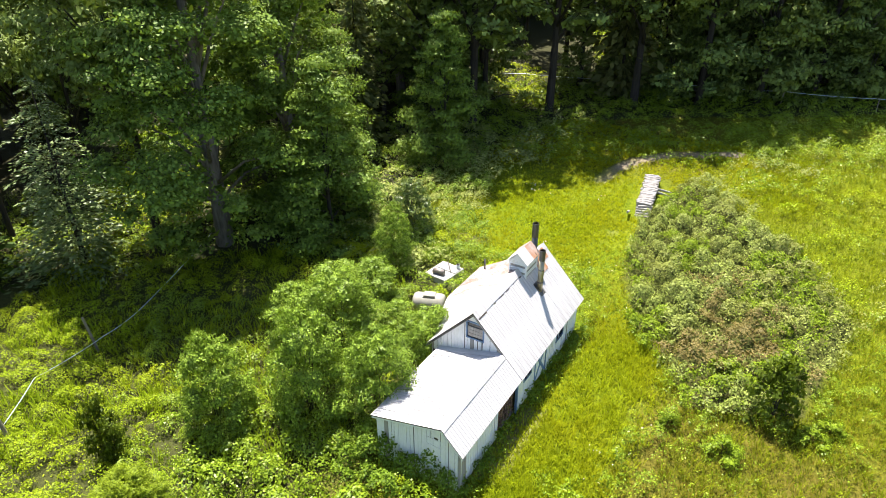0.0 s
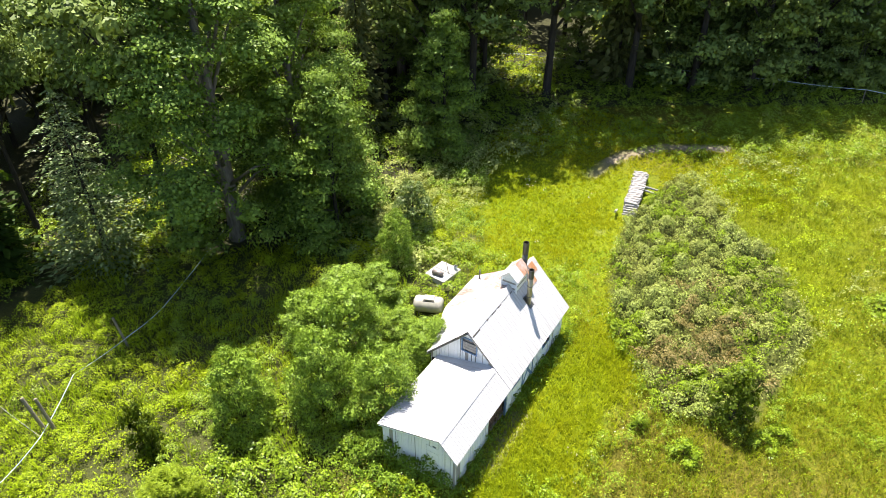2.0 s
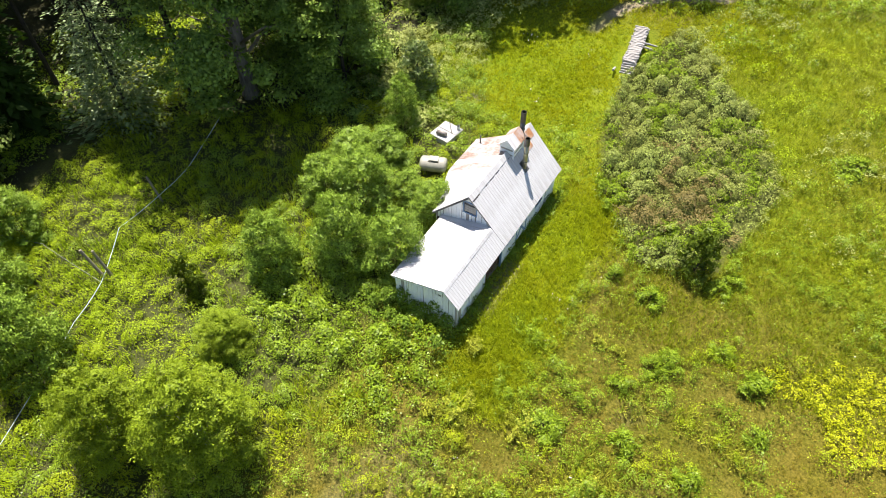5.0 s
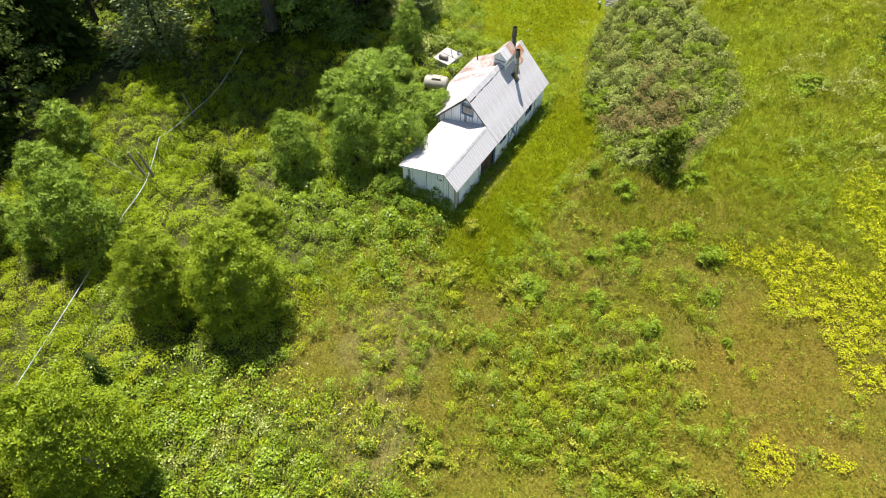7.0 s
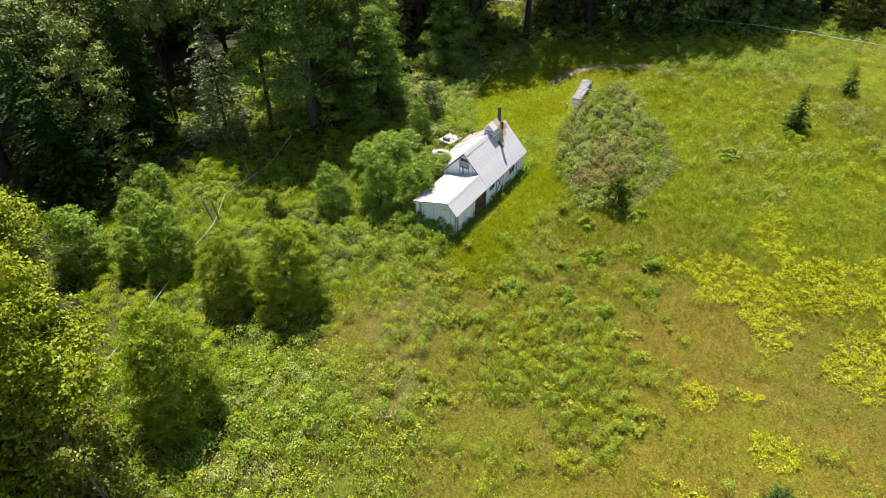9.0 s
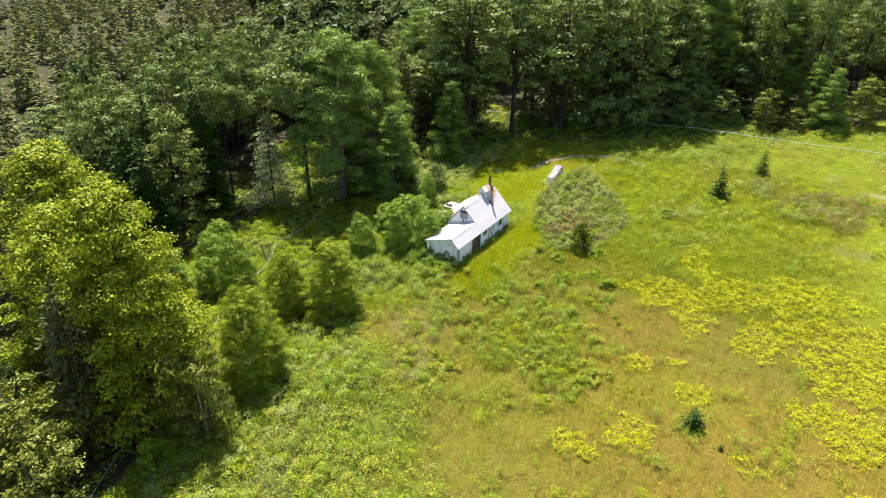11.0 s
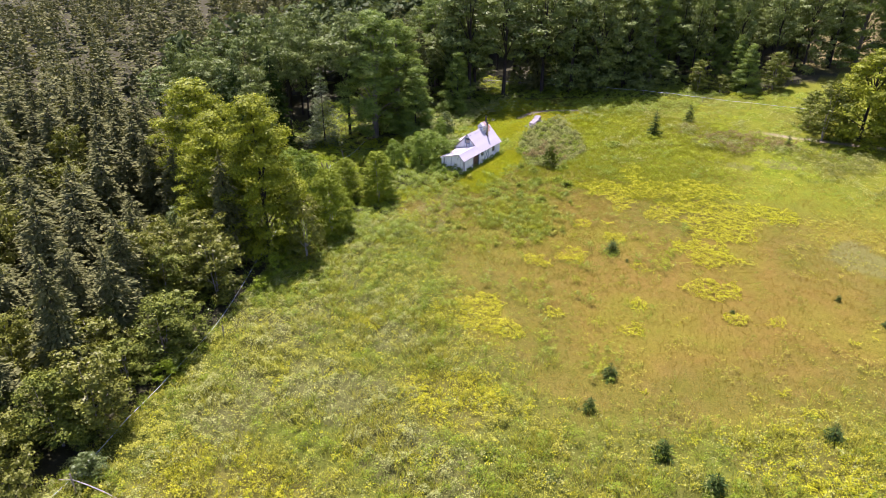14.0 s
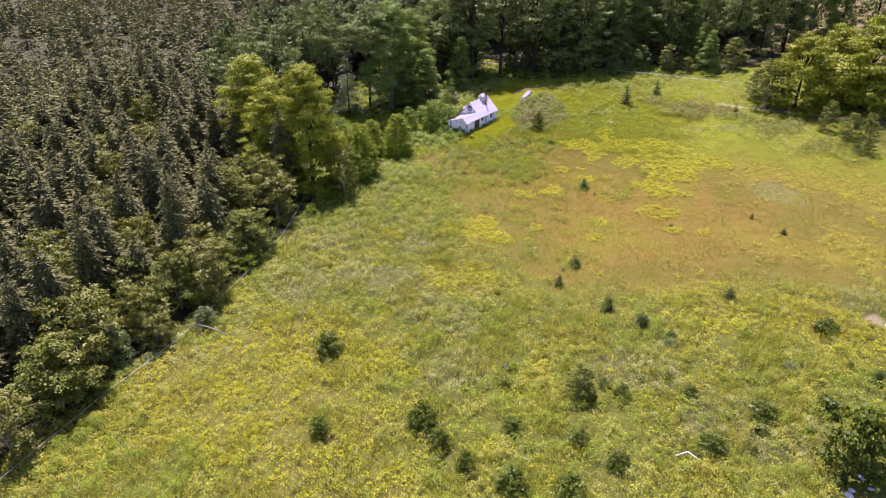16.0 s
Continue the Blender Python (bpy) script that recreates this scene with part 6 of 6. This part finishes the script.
def weedy(x, y):
    """The tall weeds of the western hollow and along the wood edge."""
    west = np.clip((-x - 2.5 + 0.12 * y) / 3, 0, 1) * np.clip((24 - y) / 4, 0, 1)
    strip = np.clip((14 - edge_gap(x, y)) / 6, 0, 1) * (y < -20)
    front = np.clip(1.4 - np.hypot((x + 4) / 8, (y + 5) / 5), 0, 1)
    return np.maximum(np.maximum(west, strip), front) * inside(x, y, CLEARING)


opened = lambda x, y: inside(x, y, CLEARING)


def clumps(x, y, size, cut, shift):
    """Uneven cover: thick in clumps, thin between them."""
    return np.clip((rough_drift(x, y, size, shift) - cut) * 7, 0, 1)


x, y = sow(1, (-40, 3, -50, 26), 30, lambda x, y: weedy(x, y) * np.clip(1.6 - lawn(x, y) * 2, 0, 1) * (0.45 + 0.55 * clumps(x, y, 2.6, 0.36, 2)))
half = rough_drift(x, y, 6, 4) + 0.12 * np.clip((-x - 14) / 8, -1, 1) > 0.5
place_stuff("tall_weeds", WEED, "bright yellow-green tall weeds in the hollow", x[half], y[half], 9, 0.65, 0.125, 0.8, 31, fill=0.15)
place_stuff("nettle_weeds", LUSH, "lush green broad-leaved weeds", x[~half], y[~half], 9, 0.7, 0.13, 0.8, 32, fill=0.15)
x, y = sow(12, (-14, 24, -120, -38), 14, lambda x, y: weedy(x, y) * (0.3 + 0.7 * clumps(x, y, 3.2, 0.38, 3)))
half = rough_drift(x, y, 8, 14) > 0.46
place_stuff("edge_weeds", GOLDENROD, "yellow-green weeds along the plantation edge", x[half], y[half], 6, 0.75, 0.17, 0.7, 51)
place_stuff("edge_sedge", SEDGE, "silvery weeds along the plantation edge", x[~half], y[~half], 6, 0.8, 0.17, 0.8, 52)
x, y = sow(2, (-4, 22, 8, 44), 34, lambda x, y: np.clip(inside(x + 2.6 * (rough_drift(x, y, 3, 30) - 0.5), y + 2.6 * (rough_drift(x, y, 3, 31) - 0.5), BRAMBLES) * (0.55 + 0.45 * clumps(x, y, 1.9, 0.42, 22)) * np.clip((17.5 - x + 7 * (rough_drift(x, y, 4, 35) - 0.5)) / 6, 0.1, 1), 0, 1))
red = (rough_drift(x, y, 3, 12) + 0.25 * np.clip(1 - np.hypot(x - 10.5, y - 19) / 7, 0, 1) > 0.66) & (np.hypot(x - 10.5, y - 19) < 7)
lush = ~red & (rough_drift(x, y, 2.6, 37) > 0.56)
grey = ~red & ~lush
place_stuff("bramble_patch", BRAMBLE, "waist-high grey-green bramble thicket", x[grey], y[grey], 9, 0.85, 0.16, 0.9, 33, lift=0.05, cell=0.9, fill=0.35)
place_stuff("bramble_herbs", MEADOWBUSH, "dark green leafy herbs among the brambles", x[lush], y[lush], 9, 0.7, 0.16, 0.9, 66, cell=0.8, fill=0.3)
place_stuff("reddish_brambles", REDLEAF, "bramble leaves turning brownish red", x[red], y[red], 9, 0.9, 0.15, 0.9, 34, lift=0.08, cell=0.8, fill=0.5)
x, y = sow(3, (-18, 12, -6, 50), 46, lambda x, y: np.maximum(lawn(x, y), np.clip((y - 36) / 4, 0, 1)) * opened(x, y) * ~inside(x, y, BRAMBLES) * (0.45 + 0.55 * clumps(x, y, 2.2, 0.4, 23)))
place_stuff("lawn_grass", GRASS, "short bright green grass behind the house", x, y, 5, 0.22, 0.05, 0, 35, True, category="grass")
field = lambda x, y: (weedy(x, y) < 0.6) * (lawn(x, y) < 0.55) * ~inside(x, y, BRAMBLES)
x, y = sow(4, (-6, 44, -42, 26), 34, lambda x, y: field(x, y) * np.maximum(0.04 + 0.9 * clumps(x, y, 2.0, 0.50 + 0.09 * np.clip((x - 14) / 14, -0.6, 1), 5), goldenrod(x, y)) * (yellow(x, y) < 0.5))
half = rough_drift(x, y, 3.4, 15) > 0.56
place_stuff("field_weeds", WEED, "knee-high yellow-green goldenrod in the field", x[half], y[half], 8, 0.66, 0.11, 1.1, 36, cell=0.75, fill=0.0)
place_stuff("field_herbs", LUSH, "green knee-high herbs in the field", x[~half], y[~half], 8, 0.78, 0.115, 1.15, 37, cell=0.8, fill=0.0)
x, y = sow(5, (-6, 108, -50, 26), 5, lambda x, y: field(x, y) * (yellow(x, y) < 0.6) * (0.3 + 0.7 * clumps(x, y, 3, 0.35, 25)))
place_stuff("dry_grass", STRAW, "thin straw-coloured meadow grass", x, y, 5, 0.24, 0.028, 0, 38, True, category="grass")
x, y = sow(6, (8, 100, -112, 28), 30, lambda x, y: yellow(x, y) * np.where(y > -50, 1.0, 0.6) * opened(x, y) * (0.65 + 0.35 * clumps(x, y, 1.6, 0.36, 33)))
place_stuff("yellow_ferns", FERN, "yellow-green fern patches in the field", x, y, 6, 0.36, 0.13, 0.5, 39, cell=0.7, fill=0.6)
x, y = sow(7, (-8, 104, -120, -14), 21, lambda x, y: opened(x, y) * south(x, y) * (0.3 + 0.7 * clumps(x, y, 1.7, 0.38, 6)))
pale, rich = rng.random(len(x)) < 0.13 + 0.5 * sage(x, y), rng.random(len(x)) < 0.16 + 0.65 * gold(x, y)
green = ~pale & ~rich & (rough_drift(x, y, 2.4, 17) > 0.45)
rest = ~pale & ~rich & ~green
place_stuff("south_sedge", SEDGE, "sage-green herbs of the lower field", x[pale], y[pale], 6, 0.75, 0.17, 1.1, 41, cell=1.0, fill=0.12)
place_stuff("south_gold", FERN, "low golden-green herbs of the lower field", x[rich & ~pale], y[rich & ~pale], 5, 0.5, 0.17, 0.9, 47, cell=0.8, fill=0.2)
place_stuff("south_herbs", MEADOWBUSH, "dark green leafy herbs of the lower field", x[green], y[green], 7, 0.95, 0.16, 1.2, 48, cell=1.3, fill=0.0)
place_stuff("south_weeds", GOLDENROD, "yellow-green weeds of the lower field", x[rest], y[rest], 6, 0.7, 0.17, 1.0, 40, cell=0.9, fill=0.15)
x, y = sow(8, (4, 112, 16, 80), 10, lambda x, y: opened(x, y) * ~inside(x, y, BRAMBLES) * (lawn(x, y) < 0.3) * (0.25 + 0.75 * clumps(x, y, 3.6, 0.42, 8)))
half = rough_drift(x, y, 9, 19) > 0.55
pale = ~half & (rough_drift(x, y, 5, 29) > 0.54)
lush = ~half & ~pale
place_stuff("upper_meadow", WEED, "bright green tall meadow plants up the slope", x[half], y[half], 8, 0.75, 0.15, 1.0, 42, cell=1.3, fill=0.06)
place_stuff("upper_herbs", LUSH, "lush herbs and low brush up the slope", x[lush], y[lush], 8, 0.9, 0.15, 1.0, 43, cell=1.6, fill=0.03)
place_stuff("upper_sedge", SEDGE, "pale tufts of sedge up the slope", x[pale], y[pale], 8, 0.7, 0.15, 1.0, 49, cell=1.2, fill=0.05)
x, y = sow(9, (42, 116, -48, 30), 14, lambda x, y: (yellow(x, y) < 0.6) * np.maximum(0.5 * clumps(x, y, 3.4, 0.58, 9), 0.9 * gold(x, y) * clumps(x, y, 2.4, 0.4, 19)))
place_stuff("east_weeds", SOUTHWEED, "yellow-green weeds on the east side of the field", x, y, 6, 0.45, 0.15, 0.7, 44, cell=0.8)
x, y = sow(21, (-10, 90, -112, -22), 5, lambda x, y: opened(x, y) * south(x, y) * clumps(x, y, 4, 0.44, 71))
place_stuff("goldenrod_stems", GOLDENROD, "upright leafy goldenrod in the lower field", x, y, 7, 0.75, 0.06, 0, 61, True)
x, y = sow(22, (-4, 26, -22, 4), 12, goldenrod)
place_stuff("goldenrod_stems", GOLDENROD, "upright leafy goldenrod before the house", x, y, 7, 0.42, 0.055, 0, 62, True)
x, y = sow(23, (8, 46, 6, 52), 13, lambda x, y: opened(x, y) * ~inside(x, y, BRAMBLES) * (lawn(x, y) < 0.5) * np.clip((48 - x) / 10, 0, 1))
place_stuff("meadow_grass", MEADOW, "knee-high bright green meadow grass beside the brambles", x, y, 6, 0.36, 0.036, 0, 63, True, category="grass")
x, y = sow(24, (0, 38, -24, 22), 11, lambda x, y: field(x, y) * (yellow(x, y) < 0.5) * np.clip((40 - x) / 12, 0, 1))
place_stuff("meadow_turf", OLIVE_TURF, "short olive meadow grass", x, y, 6, 0.15, 0.024, 0, 64, True, category="grass")
x, y = sow(25, (0.6, 8, -4.5, 17), 34, lambda x, y: np.clip(1.5 - np.abs(x - 3.4) / 2.6, 0, 1) * (0.35 + 0.65 * clumps(x, y, 1.6, 0.42, 91)))
place_stuff("long_grass", GRASS, "soft long green grass beside the house", x, y, 6, 0.40, 0.034, 0, 65, True, category="grass")
x, y = sow(30, (0, 30, -10, 24), 30, lambda x, y: blots(x, y, ((7.5, 0.2, 2.6, 1.6), (9.5, -1.0, 2.6, 1.5), (6.0, -2.2, 2.2, 1.4), (13.2, 3.0, 1.6, 1.5), (14.4, 5.2, 1.5, 1.5), (18.4, 3.6, 1.6, 1.2), (4.6, 2.4, 1.8, 1.4), (11.5, -3.5, 2.0, 1.2), (25, 24, 4, 2), (22, 16, 3, 1.6)), 1.6, 180, 5) * (0.4 + 0.6 * clumps(x, y, 1.1, 0.4, 181)))
place_stuff("meadow_herbs", MEADOWBUSH, "dark green knee-high herb clumps in the meadow", x, y, 9, 0.62, 0.11, 1.0, 73, cell=0.7, fill=0.05)
x, y = sow(31, (0, 100, -62, 24), 7, lambda x, y: field(x, y) * (yellow(x, y) < 0.8) * clumps(x, y, 1.3, 0.5 + 0.12 * np.clip((x - 40) / 30, 0, 1), 191))
place_stuff("meadow_sprigs", MEADOWBUSH, "small dark green sprigs dotted through the dry meadow", x, y, 7, 0.5, 0.10, 1.1, 74, cell=0.6, fill=0.0)
# dark understorey at the feet of the wood
x, y = sow(10, (-60, 50, -60, 95), 4.5, lambda x, y: ~opened(x, y) * (edge_gap(x, y) < 14) * (0.3 + clumps(x, y, 4, 0.4, 28)))
place_stuff("understorey", LUSH, "ferns and brush under the wood edge", x, y, 8, 0.9, 0.26, 0.6, 45)
x, y = sow(13, (-31, -12, 15, 60), 8, lambda x, y: (opened(x, y) | (near_line(x, y, [(-22, 20), (-24, 36)]) < 7.5)) * (lawn(x, y) < 0.25) * (0.3 + clumps(x, y, 3, 0.4, 29)))
place_stuff("clearing_brush", SEDGE, "pale waist-high brush at the rim of the clearing", x, y, 8, 0.9, 0.26, 0.8, 53)
# leafy brush between the wood and the lawn
BRUSH = [(-23, 20), (-21.5, 33), (-18, 36.5), (-15.4, 32.0), (-12.9, 27.2), (-10.9, 23), (-9.4, 19.6), (-12.6, 17.6), (-17.5, 16.5)]
x, y = sow(26, (-26, -8, 14, 40), 26, lambda x, y: inside(x + 2.0 * (rough_drift(x, y, 3, 130) - 0.5), y + 2.0 * (rough_drift(x, y, 3, 131) - 0.5), BRUSH) * (0.4 + 0.6 * clumps(x, y, 2, 0.4, 132)))
half = rough_drift(x, y, 3, 133) > 0.5
place_stuff("lawn_brush", BUSH_LEAF, "waist-high leafy brush beside the lawn", x[half], y[half], 9, 0.95, 0.13, 0.9, 67, lift=0.1, cell=1.0, fill=0.3)
place_stuff("lawn_brush", SEDGE, "pale green waist-high brush beside the lawn", x[~half], y[~half], 9, 0.9, 0.13, 0.9, 68, lift=0.1, cell=1.0, fill=0.3)
x, y = sow(27, (30, 74, 26, 54), 16, lambda x, y: blots(x, y, ((37, 40, 4, 4.5), (43, 40, 6, 6), (49.5, 42, 4.5, 5), (30, 45, 4, 3)), 3, 140))
red = rough_drift(x, y, 3, 141) > 0.5
place_stuff("slope_brambles", BRAMBLE, "grey-green brambles up the slope", x[~red], y[~red], 8, 0.95, 0.17, 0.9, 69, lift=0.1, cell=1.1, fill=0.3)
place_stuff("slope_brambles", REDLEAF, "brambles up the slope turning brown", x[red], y[red], 8, 0.95, 0.17, 0.9, 70, lift=0.1, cell=1.1, fill=0.3)
x, y = sow(28, (50, 96, 20, 52), 10, lambda x, y: blots(x, y, ((62, 38, 10, 8), (74, 30, 8, 8), (82, 40, 8, 8)), 4, 145))
place_stuff("slope_scrub", OLIVE_LEAF, "olive scrub below the track", x, y, 8, 0.8, 0.17, 0.9, 71, lift=0.05, cell=1.0, fill=0.25)
# tall grass and ferns in the shade under the high crowns
x, y = sow(29, (-26, 30, 38, 74), 16, lambda x, y: (inside(x, y, CLEARING) | (edge_gap(x, y) < 9)) * np.clip((y - 41 - 0.45 * np.clip(x, -20, 40)) / 3, 0, 1) * (0.4 + 0.6 * clumps(x, y, 2.6, 0.42, 150)))
place_stuff("shade_herbs", LUSH, "tall herbs and ferns in the shade of the wood", x, y, 8, 0.9, 0.15, 0.8, 72, cell=1.1, fill=0.3)
x, y = sow(32, (-56, -34, -14, 10), 13, lambda x, y: (weedy(x, y) < 0.3) * (0.4 + 0.6 * clumps(x, y, 2.2, 0.4, 195)))
place_stuff("shade_herbs", LUSH, "ferns and brush under the dark hemlocks", x, y, 8, 0.9, 0.16, 0.8, 75, cell=1.1, fill=0.3)
# weeds hard against the walls
x, y = sow(14, (0.12, 1.0, -0.3, 15.5), 40, lambda x, y: 0.95 - 0.6 * ((y > 4) & (y < 6.5)) - 0.5 * (x > 0.7))
place_stuff("wall_weeds", SHADED_WEED, "green weeds growing against the east wall, darkened for the house's shade", x, y, 9, 0.5, 0.12, 0.7, 54, lift=0.05, cell=0.6, fill=0.3)
x, y = sow(15, (-6.6, 0.6, -2.3, -0.12), 40, lambda x, y: 0.95 + 0 * x)
place_stuff("wall_weeds", SHADED_WEED, "waist-high green weeds growing against the woodshed front, darkened for the house's shade", x, y, 10, 1.15, 0.16, 0.7, 55, lift=0.3, cell=0.9, fill=0.35)
x, y = sow(16, (-30, -4, 50, 92), 7, lambda x, y: (near_line(x, y, [(-12, 68), (-19, 86)]) < 5.5) | (near_line(x, y, [(-21, 52.5), (-27, 62)]) < 3.5))
gx2, gy2 = sow(17, (-58, -34, 4, 30), 9, lambda x, y: near_line(x, y, [(-39, 11), (-52, 23)]) < 4.5)
x, y = np.concatenate([x, gx2]), np.concatenate([y, gy2])
place_stuff("gap_brush", WEED, "sunlit brush in a gap of the wood", x, y, 10, 1.0, 0.22, 0.8, 57)
# arching ferns among the weeds of the hollow
x, y = sow(20, (-40, 0, -50, 14), 5, lambda x, y: weedy(x, y) * clumps(x, y, 3.5, 0.44, 65))
place_stuff("hollow_ferns", WEED, "yellow-green arching ferns in the hollow", x, y, 9, 0.6, 0.06, 0, 60, True)
# shrubby thickets before the house and in the hollow
x, y = sow(18, (-15, 1.5, -8.5, -0.6), 20, lambda x, y: np.clip(1.5 - np.hypot((x + 6.2) / 6.6, (y + 4.2) / 3.0) + 1.4 * (rough_drift(x, y, 2.5, 61) - 0.5), 0, 1))
place_stuff("front_thicket", LUSH, "waist-high lush green shrubs before the woodshed", x, y, 9, 0.95, 0.18, 0.8, 58, cell=1.3)
x, y = sow(19, (-18, 4, -34, -18), 16, lambda x, y: np.clip(1.5 - np.hypot((x + 7) / 8, (y + 25.5) / 6) + 1.6 * (rough_drift(x, y, 3, 62) - 0.5), 0, 1))
place_stuff("hollow_thicket", LUSH, "lush green shrubby thicket in the hollow", x, y, 8, 0.95, 0.2, 0.8, 59, cell=1.4)
# white daisies
x, y = sow(11, (-14, 30, -30, 34), 1.2, lambda x, y: np.clip((rough_drift(x, y, 5, 21) - 0.62) * 9, 0, 1) * (weedy(x, y) < 0.3))
place_stuff("daisies", PETAL, "scattered white daisies in the grass", x, y, 2, 0.45, 0.085, 0.2, 46, lift=0.12, category="flowers")
